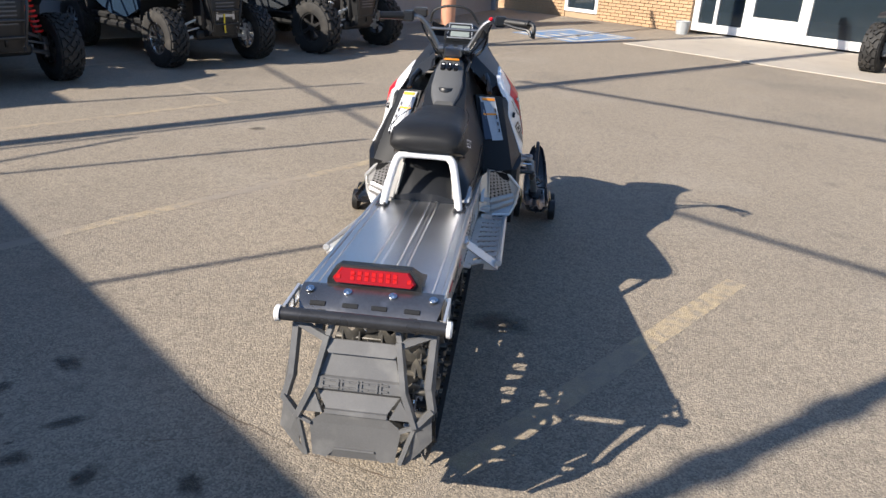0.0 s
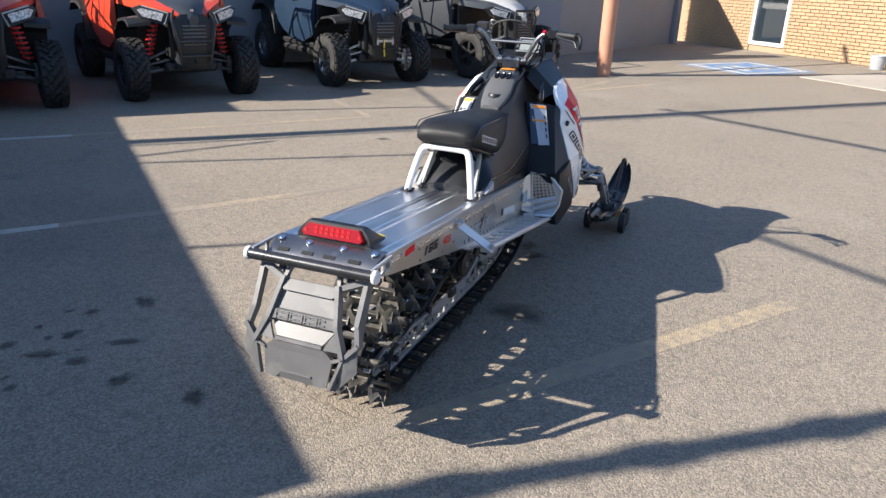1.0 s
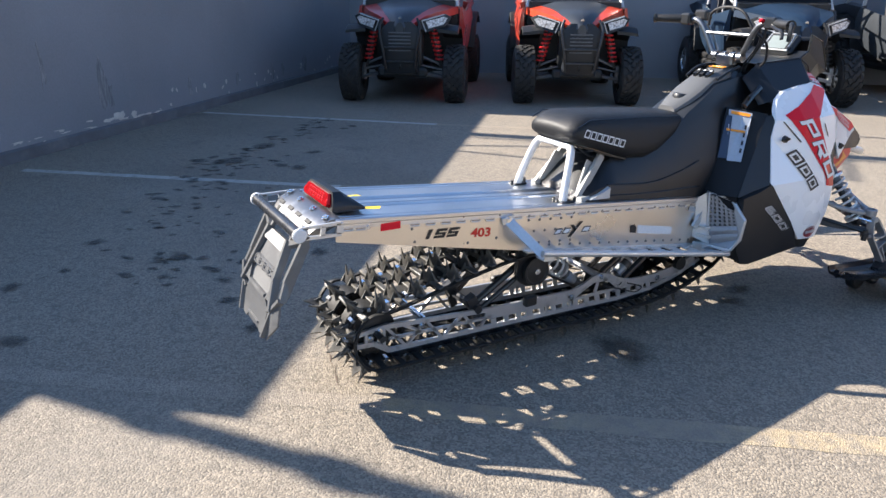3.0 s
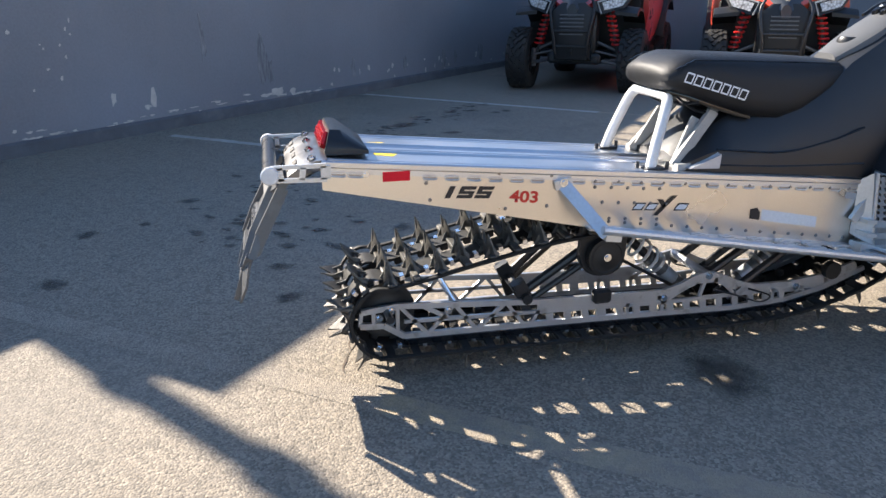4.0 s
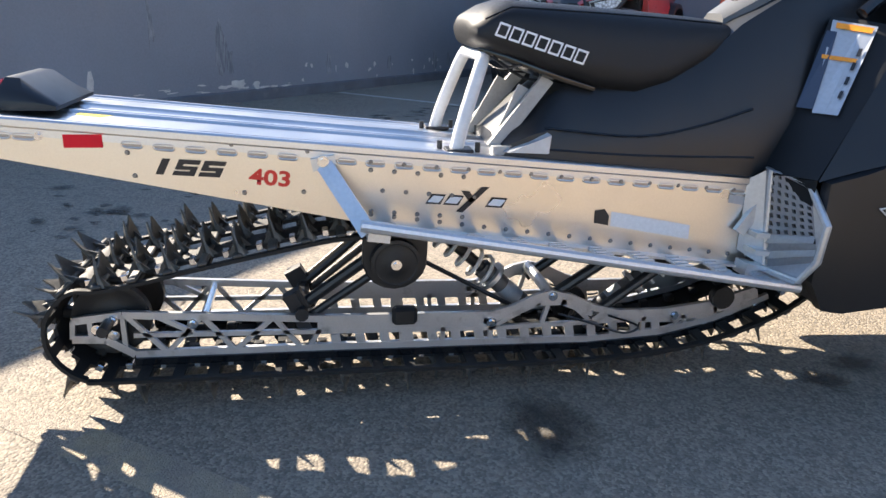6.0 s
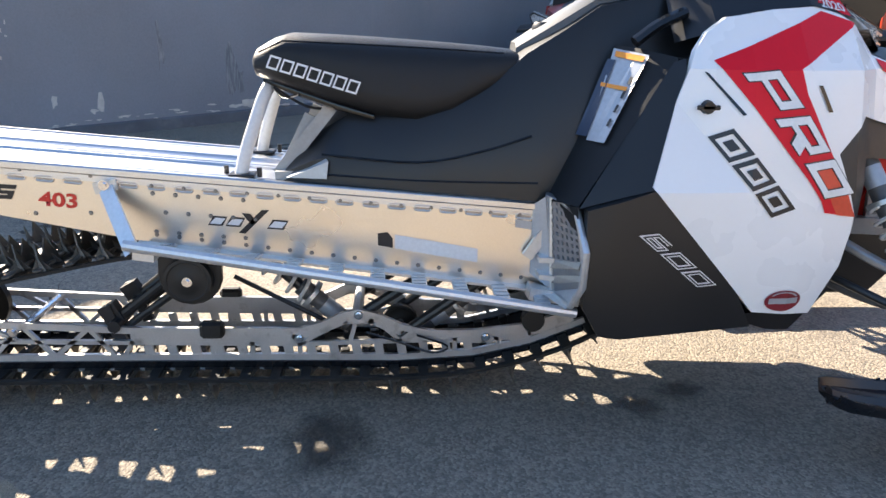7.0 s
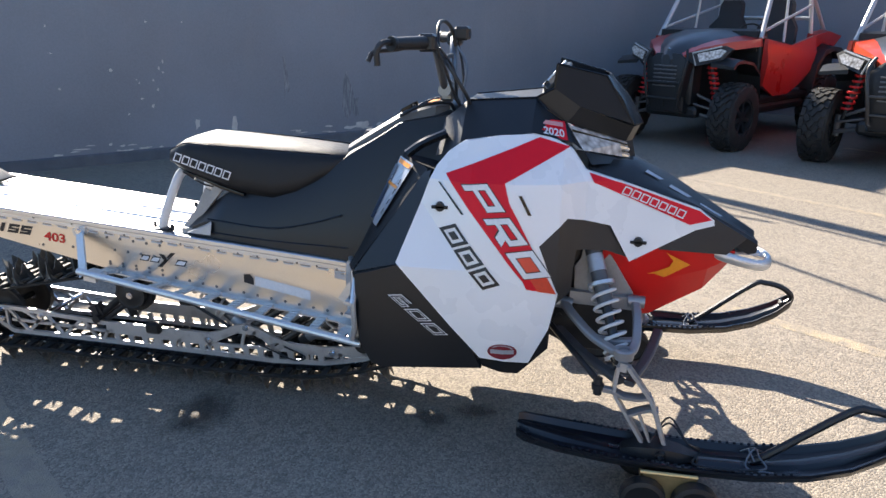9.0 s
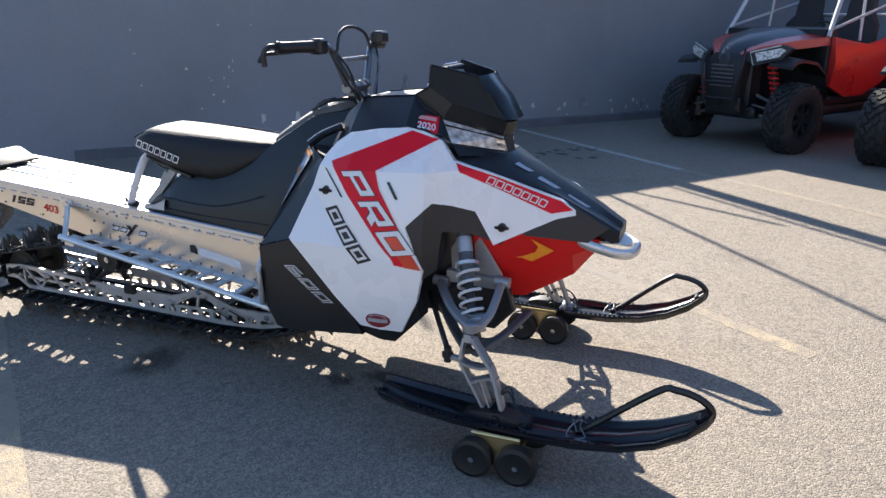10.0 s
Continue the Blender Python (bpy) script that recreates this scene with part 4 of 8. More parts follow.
both("warning_sticker", lambda bm: bm.faces.new(V(bm, [(0.03, 0.4, top_z(0.4) + 0.0045), (0.09, 0.4, top_z(0.4) + 0.0045), (0.1, 0.45, top_z(0.45) + 0.0045), (0.06, 0.47, top_z(0.47) + 0.0045)])), YELLOW_D, tt, "", 0)

# snow flap: a moulded panel with raised struts and folded wings
def flap_at(x, s, d=0.0):
    """A place on the flap: x across, s from 0 at its top to 1 at its foot, d proud of it."""
    return Vector((x, 0.158 - 0.138 * s - 0.014 * math.sin(math.pi * s) - 0.92 * d, 0.622 - 0.318 * s + 0.39 * d))


def flap_bar(bm, a, b, w, d=0.016, t=0.016):
    """A tapering rib on the flap from a to b (x, s), w wide and d proud."""
    pa, pb = flap_at(*a, d), flap_at(*b, d)
    e = (pb - pa).normalized()
    nrm = Vector((0, -0.92, 0.39))
    side = e.cross(nrm).normalized() * w / 2
    vs = [bm.verts.new(c + q * side + r * nrm) for c in (pa - e * 0.004, pb + e * 0.004) for q, r in ((-1, -t), (1, -t), (0.62, 0), (-0.62, 0))]
    for f in ((3, 2, 1, 0), (4, 5, 6, 7), (0, 1, 5, 4), (1, 2, 6, 5), (2, 3, 7, 6), (3, 0, 4, 7)):
        bm.faces.new([vs[i] for i in f])


def flap_plate(bm, pts, t=0.006):
    """A facet of the flap through (x, s, d), t thick."""
    nrm = Vector((0, -0.92, 0.39)) * t
    a = V(bm, [flap_at(*p) for p in pts])
    b = V(bm, [flap_at(*p) - nrm for p in pts])
    bm.faces.new(a), bm.faces.new(b)
    for i in range(len(a)):
        bm.faces.new((a[i], a[(i + 1) % len(a)], b[(i + 1) % len(a)], b[i]))


flap = thing("snow_flap", "", "")
flap.parent = sled
one("top_bar", lambda bm: flap_plate(bm, [(-0.118, 0.13, 0.008), (0.118, 0.13, 0.008), (0.088, 0.23, 0.018), (-0.088, 0.23, 0.018)], 0.014), FLAP_P, flap)
one("upper_recess", lambda bm: flap_plate(bm, [(-0.09, 0.22, 0.004), (0.09, 0.22, 0.004), (0.108, 0.4, 0.006), (-0.108, 0.4, 0.006)]), FLAP_P, flap, "sloped recess of the flap")
mark = one("mark_plate", lambda bm: [flap_plate(bm, [(-0.106, 0.4, 0.006), (0.106, 0.4, 0.006), (0.108, 0.415, 0.014), (-0.108, 0.415, 0.014)]), flap_plate(bm, [(-0.108, 0.415, 0.014), (0.108, 0.415, 0.014), (0.118, 0.5, 0.014), (-0.118, 0.5, 0.014)], 0.01), flap_plate(bm, [(-0.118, 0.5, 0.014), (0.118, 0.5, 0.014), (0.112, 0.525, -0.002), (-0.112, 0.525, -0.002)])], FLAP_P, flap, "raised plate with embossed blocks")
for i in range(7):
    x = -0.088 + 0.0262 * i
    one("embossed_block", lambda bm: [flap_bar(bm, (x - 0.008, q), (x + 0.008, q), 0.006, 0.0175, 0.004) for q in (0.435, 0.48)] + [flap_bar(bm, (x + (0.008 if i % 2 else -0.008), 0.432), (x + (0.008 if i % 2 else -0.008), 0.484), 0.006, 0.0175, 0.004)], FLAP_P, mark, "embossed block")
one("mid_recess", lambda bm: flap_plate(bm, [(-0.112, 0.52, -0.002), (0.112, 0.52, -0.002), (0.078, 0.675, 0.01), (-0.078, 0.675, 0.01)]), FLAP_P, flap)
one("cross_rib", lambda bm: flap_bar(bm, (-0.08, 0.675), (0.08, 0.675), 0.018, 0.019, 0.02), FLAP_P, flap)
foot_panel = one("foot_panel", lambda bm: [flap_plate(bm, [(-0.082, 0.68, 0.014), (0.082, 0.68, 0.014), (0.124, 0.775, 0.008), (-0.124, 0.775, 0.008)]), flap_plate(bm, [(-0.124, 0.775, 0.008), (0.124, 0.775, 0.008), (0.112, 1.045, 0.002), (0.074, 1.06, 0.002), (0.05, 0.985, 0.003), (-0.05, 0.985, 0.003), (-0.074, 1.06, 0.002), (-0.112, 1.045, 0.002)], 0.007)], FLAP_P, flap, "scuffed dark plastic foot of the flap")
one("lower_lip", lambda bm: [flap_plate(bm, [(-0.052, 0.982, 0.006), (0.052, 0.982, 0.006), (0.072, 1.055, -0.004), (-0.072, 1.055, -0.004)]), flap_bar(bm, (-0.052, 0.98), (0.052, 0.98), 0.008, 0.008, 0.006)], FLAP_P, foot_panel)
both("inner_strut", lambda bm: [flap_bar(bm, a, b, w, d, 0.024) for a, b, w, d in (((0.098, 0.12), (0.122, 0.48), 0.024, 0.022), ((0.122, 0.48), (0.158, 0.73), 0.024, 0.022))], FLAP_P, flap, "raised slanted strut")
both("gusset", lambda bm: flap_plate(bm, [(0.116, 0.535, 0.012), (0.148, 0.69, 0.014), (0.09, 0.69, 0.016)], 0.01), FLAP_P, flap)
both("top_brace", lambda bm: [flap_bar(bm, (0.098, 0.14), (0.188, 0.03), 0.026, 0.014, 0.018), flap_bar(bm, (0.1, 0.13), (0.085, -0.02), 0.02, 0.01, 0.012)], FLAP_P, flap)
both("wing_bar", lambda bm: [flap_bar(bm, a, b, w, d, 0.02) for a, b, w, d in (((0.188, 0.0), (0.186, 0.42), 0.026, 0.012), ((0.186, 0.42), (0.2, 0.6), 0.026, 0.01), ((0.2, 0.6), (0.158, 0.74), 0.022, 0.016))], FLAP_P, flap, "outer bar of the flap's wing")
both("wing_plate", lambda bm: [flap_plate(bm, [(0.16, 0.735, 0.014), (0.2, 0.61, 0.006), (0.207, 0.84, -0.004), (0.176, 0.87, 0.002)]), flap_plate(bm, [(0.16, 0.735, 0.014), (0.176, 0.87, 0.002), (0.15, 0.97, 0.0), (0.152, 0.8, 0.01)]), flap_plate(bm, [(0.176, 0.87, 0.002), (0.207, 0.84, -0.004), (0.14, 1.065, -0.002), (0.126, 1.03, 0.002), (0.15, 0.97, 0.0)])], FLAP_P, flap, "faceted lower wing")
both("wing_rib", lambda bm: [flap_bar(bm, (0.158, 0.74), (0.128, 1.04), 0.016, 0.014, 0.014), flap_bar(bm, (0.124, 0.78), (0.158, 0.74), 0.014, 0.014, 0.012)], FLAP_P, flap)
both("wing_fold", lambda bm: flap_plate(bm, [(0.198, 0.02, 0.006), (0.196, 0.42, 0.006), (0.206, 0.6, 0.0), (0.204, 0.56, -0.014), (0.199, 0.05, -0.014)], 0.003), FLAP_P, flap)
for x in (-0.125, 0.125):
    one("hanger", lambda bm: flap_bar(bm, (x, -0.06), (x, 0.12), 0.03, 0.0, 0.01), BLACK_P, flap)

# seat hoop
hoop = one("grab_hoop", lambda bm: tube(bm, smooth_path([(-0.152, 1.19, 0.592), (-0.142, 1.205, 0.65), (-0.118, 1.24, 0.752), (-0.1, 1.252, 0.782), (-0.07, 1.256, 0.79), (0.07, 1.256, 0.79), (0.1, 1.252, 0.782), (0.118, 1.24, 0.752), (0.142, 1.205, 0.65), (0.152, 1.19, 0.592)], 4), 0.0155, 12), HOOP_W, label="white bent grab hoop")
both("hoop_foot", lambda bm: [box(bm, (0.13, 1.165, 0.59), (0.18, 1.225, 0.598), bevel=0.002), rod(bm, (0.165, 1.235, 0.59), (0.165, 1.235, 0.612), 0.006), rod(bm, (0.14, 1.155, 0.592), (0.14, 1.155, 0.612), 0.006)], STEEL_D, hoop)
both("seat_strut", lambda bm: [bar(bm, (1.275, 0.592), (1.4, 0.745), 0.03, 0.135, 0.016, 0.11), bar(bm, (1.3, 0.6), (1.36, 0.72), 0.05, 0.12, 0.008, 0.1), bar(bm, (1.27, 0.592), (1.39, 0.598), 0.02, 0.15, 0.03)], material("pale_cast_strut", (0.33, 0.325, 0.31), 0.5, 0.0, vary=0.15, size=12, bump=0.1), label="pale cast seat strut")
both("strut_wedge", lambda bm: [bm.faces.new(V(bm, q)) for q in ([(0.15, 1.285, 0.592), (0.183, 1.3, 0.592), (0.186, 1.395, 0.63), (0.16, 1.38, 0.64)], [(0.183, 1.3, 0.592), (0.19, 1.39, 0.59), (0.186, 1.395, 0.63)])], LABEL_S, label="pale triangular end of the tank cover", smooth=0)

# seat
def rounded(w, zt, zb, y, n=20, p=3.0, wt=None):
    """A rounded section across the machine."""
    out = []
    for i in range(n):
        t = 2 * math.pi * i / n
        c, s = math.cos(t), math.sin(t)
        k = (abs(c) ** p + abs(s) ** p) ** (-1 / p)
        ww = w if wt is None else w + (wt - w) * (0.5 + 0.5 * s * k)
        out.append((ww * c * k, y, (zt + zb) / 2 + (zt - zb) / 2 * s * k))
    return out


seat = one("seat", lambda bm: loft(bm, [rounded(w, zt, zb, y, 24, p, wt) for y, w, wt, zt, zb, p in ((1.222, 0.10, 0.09, 0.862, 0.825, 2.5), (1.232, 0.135, 0.125, 0.875, 0.808, 3), (1.27, 0.152, 0.138, 0.897, 0.794, 3.6), (1.305, 0.158, 0.14, 0.908, 0.782, 4), (1.4, 0.165, 0.14, 0.905, 0.745, 4), (1.5, 0.166, 0.136, 0.9, 0.718, 4), (1.6, 0.16, 0.13, 0.894, 0.704, 4), (1.68, 0.148, 0.12, 0.889, 0.718, 4), (1.77, 0.13, 0.108, 0.882, 0.772, 3.6), (1.83, 0.108, 0.095, 0.876, 0.81, 3), (1.865, 0.08, 0.07, 0.862, 0.83, 2.5))]), VINYL, label="black vinyl seat with square rear end", smooth=50)


def seat_x(y, z):
    return 0.166 - 0.075 * max(0, z - 0.79) + 0.0


for i in range(7):
    one("seat_mark", lambda bm: drape(bm, hollow(quads(bm, 7, (1.262, 0.836), (1.465, 0.777), 0.03, 0.16, 0.12)[i]), 0.0, 0, seat_x), PALE_INK, seat, "white block in place of a letter", 0)
both("seat_seam", lambda bm: tube(bm, [(0.145, 1.245, 0.868), (0.147, 1.3, 0.893), (0.146, 1.5, 0.886), (0.135, 1.65, 0.879), (0.113, 1.8, 0.87)], 0.0022, 6), BLACK_G, seat)
one("seat_pan", lambda bm: loft(bm, [rounded(w, zt, zb, y, 16, 4) for y, w, zt, zb in ((1.245, 0.1, 0.812, 0.795), (1.3, 0.135, 0.8, 0.775), (1.42, 0.145, 0.76, 0.735), (1.5, 0.145, 0.735, 0.715))]), BLACK_G, seat)
for a, b in (((0.12, 1.27, 0.79), (0.1, 1.42, 0.74)), ((-0.12, 1.27, 0.79), (-0.1, 1.42, 0.74)), ((0.05, 1.25, 0.795), (0.14, 1.33, 0.775))):
    one("tie_cord", lambda bm: tube(bm, smooth_path([a, tuple((Vector(a) + Vector(b)) / 2 - Vector((0, 0, 0.02))), b], 4), 0.0035, 6), BLACK_P, seat)

# tank and centre console
one("tank_cover", lambda bm: loft(bm, [[(s * x, y, z) for s, x, z in ((1, wb, zb), (1, wm, zm), (1, wt, zt), (1, wt * 0.5, zt + 0.012), (-1, wt * 0.5, zt + 0.012), (-1, wt, zt), (-1, wm, zm), (-1, wb, zb))] for y, wb, zb, wm, zm, wt, zt in (
    (1.29, 0.165, 0.578, 0.16, 0.6, 0.1, 0.606), (1.36, 0.175, 0.572, 0.172, 0.63, 0.1, 0.68), (1.44, 0.18, 0.565, 0.178, 0.65, 0.12, 0.73), (1.6, 0.186, 0.552, 0.184, 0.62, 0.13, 0.725), (1.75, 0.19, 0.54, 0.188, 0.66, 0.12, 0.78), (1.86, 0.195, 0.53, 0.19, 0.68, 0.098, 0.87), (1.95, 0.205, 0.52, 0.195, 0.7, 0.095, 0.925), (2.03, 0.2, 0.52, 0.18, 0.74, 0.085, 0.978), (2.18, 0.19, 0.52, 0.16, 0.78, 0.075, 1.005), (2.3, 0.19, 0.52, 0.15, 0.82, 0.075, 1.02))]), BLACK_P, label="black tank cover", smooth=30)
both("tank_seam", lambda bm: tube(bm, smooth_path([(0.18, 1.38, 0.645), (0.187, 1.6, 0.628), (0.19, 1.75, 0.655), (0.192, 1.86, 0.69)], 4), 0.003, 6), BLACK_G)
both("tank_seam", lambda bm: tube(bm, smooth_path([(0.178, 1.36, 0.6), (0.187, 1.6, 0.585), (0.195, 1.88, 0.58)], 4), 0.0025, 6), BLACK_G)
CONSOLE_G = material("satin_grey_console", (0.085, 0.087, 0.09), 0.5, 0.0, vary=0.12, grain=0.08, size=9, fine=200, bump=0.06)
con = one("console", lambda bm: loft(bm, [[(w, y, z - 0.012), (w * 0.9, y, z + 0.018), (w * 0.62, y, z + 0.03), (-w * 0.62, y, z + 0.03), (-w * 0.9, y, z + 0.018), (-w, y, z - 0.012)] for y, w, z in ((1.84, 0.05, 0.862), (1.9, 0.07, 0.9), (1.96, 0.078, 0.937), (2.04, 0.072, 0.985), (2.14, 0.062, 1.012), (2.18, 0.035, 1.015))]), CONSOLE_G, label="satin grey switch console", smooth=30)
for x in (-0.032, 0, 0.032):
    one("switch", lambda bm: loft(bm, [[Vector((x + 0.011 * a, 2.04 + 0.02 * b, 1.014 + 0.011 * b + h)) for a, b in ((-1, -0.7), (-0.6, -1), (0.6, -1), (1, -0.7), (1, 0.7), (0.6, 1), (-0.6, 1), (-1, 0.7))] for h in (-0.004, 0.012)]), BLACK_G, con, "black rocker switch")
    one("switch_mark", lambda bm: bm.faces.new(V(bm, [(x + 0.005 * a, 2.046 + 0.004 * b, 1.0305 + 0.0022 * b) for a, b in ((-1, -1), (1, -1), (1, 1), (-1, 1))])), PALE_INK, con, "", 0)
one("console_sticker", lambda bm: bm.faces.new(V(bm, [(-0.04, 2.11, 1.0405), (0.04, 2.11, 1.0405), (0.035, 2.14, 1.0445), (-0.035, 2.14, 1.0445)])), ORANGE_D, smooth=0)
fc = one("fuel_cap", lambda bm: ring(bm, [(-0.0, 0.001), (-0.0, 0.034), (0.012, 0.04), (0.03, 0.038), (0.034, 0.028), (0.034, 0.001)], 20, Matrix.Translation((0, 1.925, 0.94)) @ Matrix.Rotation(-math.pi / 2, 4, "Y") @ Matrix.Diagonal((-1, 1, 1, 1))), BLACK_P, label="ribbed black fuel cap")
both("tank_bracket", lambda bm: tube(bm, smooth_path([(0.085, 2.03, 1.0), (0.09, 2.1, 1.035), (0.07, 2.18, 1.045), (0.05, 2.2, 1.02)], 4), 0.006, 6), BLACK_P)

# side pods
KNEE = Vector((0.205, 1.9, 0.54)), Vector((0.345, 1.94, 0.56)), Vector((0.262, 2.16, 0.87)), Vector((0.135, 2.055, 0.892))


def knee_at(a, b, lift=0.0):
    """A place on the knee panel: a from its inner to its outer edge, b from foot to top."""
    n = (KNEE[1] - KNEE[0]).cross(KNEE[3] - KNEE[0]).normalized()
    return KNEE[0].lerp(KNEE[1], a).lerp(KNEE[3].lerp(KNEE[2], a), b) + n * lift


def knee_panel(bm):
    grid = [V(bm, [knee_at(a, b, 0.012 * math.sin(math.pi * a)) for a in (0, 0.15, 0.5, 0.85, 1)]) for b in (0, 0.25, 0.5, 0.75, 1)]
    for r, t in zip(grid, grid[1:]):
        for i in range(4):
            bm.faces.new((r[i], r[i + 1], t[i + 1], t[i]))
    for q in ([KNEE[3], KNEE[2], (0.22, 2.23, 0.86), (0.12, 2.16, 0.87)], [KNEE[0], KNEE[1], (0.335, 1.945, 0.5), (0.2, 1.93, 0.5)], [KNEE[0], KNEE[3], (0.1, 2.1, 0.87), (0.18, 1.95, 0.54)]):
        bm.faces.new(V(bm, q))


both("knee_panel", knee_panel, BLACK_M, label="black knee panel", smooth=30)


def pod_x(y, z):
    """The upper pod: it runs from the knee panel's edge to the white side panel."""
    back, ahead = 1.942 + 0.68 * (z - 0.556), 2.094 + 0.315 * (z - 0.605)
    a = min(1, max(0, (y - back) / (ahead - back)))
    return (1 - a) * (0.341 - 0.268 * (z - 0.556)) + a * body_x(y, z)


both("side_pod", lambda bm: drape(bm, [[(1.942, 0.556), (2.094, 0.605), (2.168, 0.84), (2.172, 0.87), (2.15, 0.862)]], 0.004, 0, pod_x), BLACK_P, label="matt black upper pod panel", smooth=20)
both("lower_pod", lambda bm: drape(bm, [[(1.955, 0.557), (2.094, 0.603), (2.285, 0.405), (2.35, 0.284), (2.05, 0.255), (2.0, 0.262), (1.962, 0.33), (1.957, 0.45)]], 0.006, 0.03), BLACK_P, label="matt black lower pod panel", smooth=20)
# added backing that hides the sunlit inside of the panels behind the pod
both("pod_liner", lambda bm: loft(bm, [[(0.06, y, 0.86), (body_x(2.13, 0.86) - 0.03, y, 0.86), (body_x(2.13, 0.7) - 0.03, y, 0.7), (0.33, y, 0.5), (0.06, y, 0.5)] for y in (2.13, 2.14)]), BLACK_M, label="black wall added behind the pod to close a sunlit gap", smooth=0)
both("foot_wall", lambda bm: [bm.faces.new(V(bm, q)) for q in ([(0.2, 2.04, 0.54), (0.36, 2.0, 0.54), (0.355, 2.0, 0.27), (0.2, 2.04, 0.25)], [(0.2, 2.04, 0.25), (0.355, 2.0, 0.27), (0.34, 2.33, 0.285), (0.15, 2.4, 0.26)])], BLACK_P, smooth=0)
both("knee_label", lambda bm: [bm.faces.new(V(bm, [knee_at(a, b, 0.0155 if 0.3 < a < 0.8 else 0.0145) for a, b in q])) for q in (((0.42, 0.4), (0.6, 0.4), (0.5, 0.97), (0.1, 0.97)), ((0.6, 0.4), (0.8, 0.4), (0.68, 0.97), (0.5, 0.97)))], LABEL_S, label="silver-grey safety label", smooth=0)
for b0, b1 in ((0.92, 0.955), (0.73, 0.755)):
    both("label_band", lambda bm: bm.faces.new(V(bm, [knee_at(a, b, 0.019) for a, b in ((0.2, b0), (0.66, b0), (0.66, b1), (0.18, b1))])), ORANGE_D, label="orange warning band", smooth=0)
both("label_blank", lambda bm: bm.faces.new(V(bm, [knee_at(a, b, 0.018) for a, b in ((0.16, 0.42), (0.42, 0.42), (0.24, 0.9), (0.1, 0.9))])), material("dark_blue_label", (0.03, 0.045, 0.08), 0.3), label="dark part of the safety label", smooth=0)
for k in range(4):
    both("label_line", lambda bm: bm.faces.new(V(bm, [knee_at(a, b, 0.0195) for a, b in ((0.68 - 0.02 * k, 0.5 + 0.09 * k), (0.73 - 0.02 * k, 0.5 + 0.09 * k), (0.72 - 0.02 * k, 0.55 + 0.09 * k), (0.67 - 0.02 * k, 0.55 + 0.09 * k))])), INK, smooth=0)

# white side panel and its graphics
WHITE = [(2.088, 0.61), (2.172, 0.846), (2.19, 0.886), (2.22, 0.924), (2.265, 0.955), (2.37, 0.973), (2.485, 0.982), (2.54, 0.963), (2.58, 0.942), (2.625, 0.88), (2.728, 0.847), (2.969, 0.758), (3.013, 0.725), (3.015, 0.709), (2.958, 0.697), (2.768, 0.61), (2.705, 0.72), (2.581, 0.752), (2.505, 0.676), (2.566, 0.532), (2.545, 0.425), (2.49, 0.31), (2.345, 0.322)]
panels = both("side_panel", lambda bm: drape(bm, [WHITE], 0.008, 0.02), WHITE_P, label="white gloss side panel", smooth=18)
pr = panels[0]
for i, pn in enumerate(panels):
    s = 1 - 2 * i
    STRIPE = [(2.222, 0.868), (2.485, 0.972), (2.575, 0.947), (2.4, 0.853), (2.415, 0.8), (2.562, 0.537), (2.477, 0.552), (2.464, 0.578)]
    NOSE = [(2.634, 0.873), (2.728, 0.843), (2.968, 0.754), (3.006, 0.726), (2.94, 0.714), (2.65, 0.846)]
    for nm, pts, mt, lb in (("red_stripe", STRIPE, RED_D, "red graphic stripe with a dark keyline"), ("nose_stripe", NOSE, RED_D, "narrow red stripe")):
        bm = bmesh.new()
        drape(bm, [pts], 0.0105)
        bmesh.ops.transform(bm, matrix=Matrix.Diagonal((s, 1, 1, 1)), verts=bm.verts)
        part(nm, bm, mt, pn, lb, 0)
    bm = bmesh.new()
    drape(bm, [[(2.49, 0.664), (2.562, 0.537), (2.51, 0.545), (2.445, 0.645)]], 0.0112)
    bmesh.ops.transform(bm, matrix=Matrix.Diagonal((s, 1, 1, 1)), verts=bm.verts)
    part("orange_fade", bm, material("orange_red_decal", (0.66, 0.055, 0.022), 0.33), pn, "orange-red foot of the stripe", 0)
for i, ch in enumerate("PRO"):
    a, b = [Vector((2.27, 0.845)).lerp(Vector((2.479, 0.57)), (i + k) / 3) for k in (0, 1)]
    squared("letter_outline", ch, a, b, 0.08, (1, 0.1), INK, pr, 0.012, 0.25, 0.27)
    squared("letter", ch, a, b, 0.08, (1, 0.1), PALE_INK, pr, 0.0135, 0.25, 0.27, 0.03, "white letter " + ch + " on the red stripe")
squared("number", "600", (2.064, 0.508), (2.214, 0.382), 0.044, (1, 0.1), PALE_INK, pr, 0.0105, 0.24, 0.25, 0.0, "outlined number 600 on the black pod")
squared("number_core", "600", (2.064, 0.508), (2.214, 0.382), 0.044, (1, 0.1), BLACK_P, pr, 0.0118, 0.24, 0.25, 0.075)
for i in range(3):
    one("model_mark", lambda bm: drape(bm, hollow(quads(bm, 3, (2.21, 0.712), (2.356, 0.54), 0.054, 0.1, 0, (1, 0.38))[i], 0.3), 0.0105), INK, pr, "dark slanted block in place of a model name", 0)
    one("model_core", lambda bm: drape(bm, [[tuple(Vector(p).lerp(sum((Vector(q) for q in o), Vector((0, 0))) / 4, 0.62)) for p in o] for o in quads(bm, 3, (2.21, 0.712), (2.356, 0.54), 0.054, 0.1, 0, (1, 0.38))[i:i + 1]], 0.0108), INK, pr, "", 0)
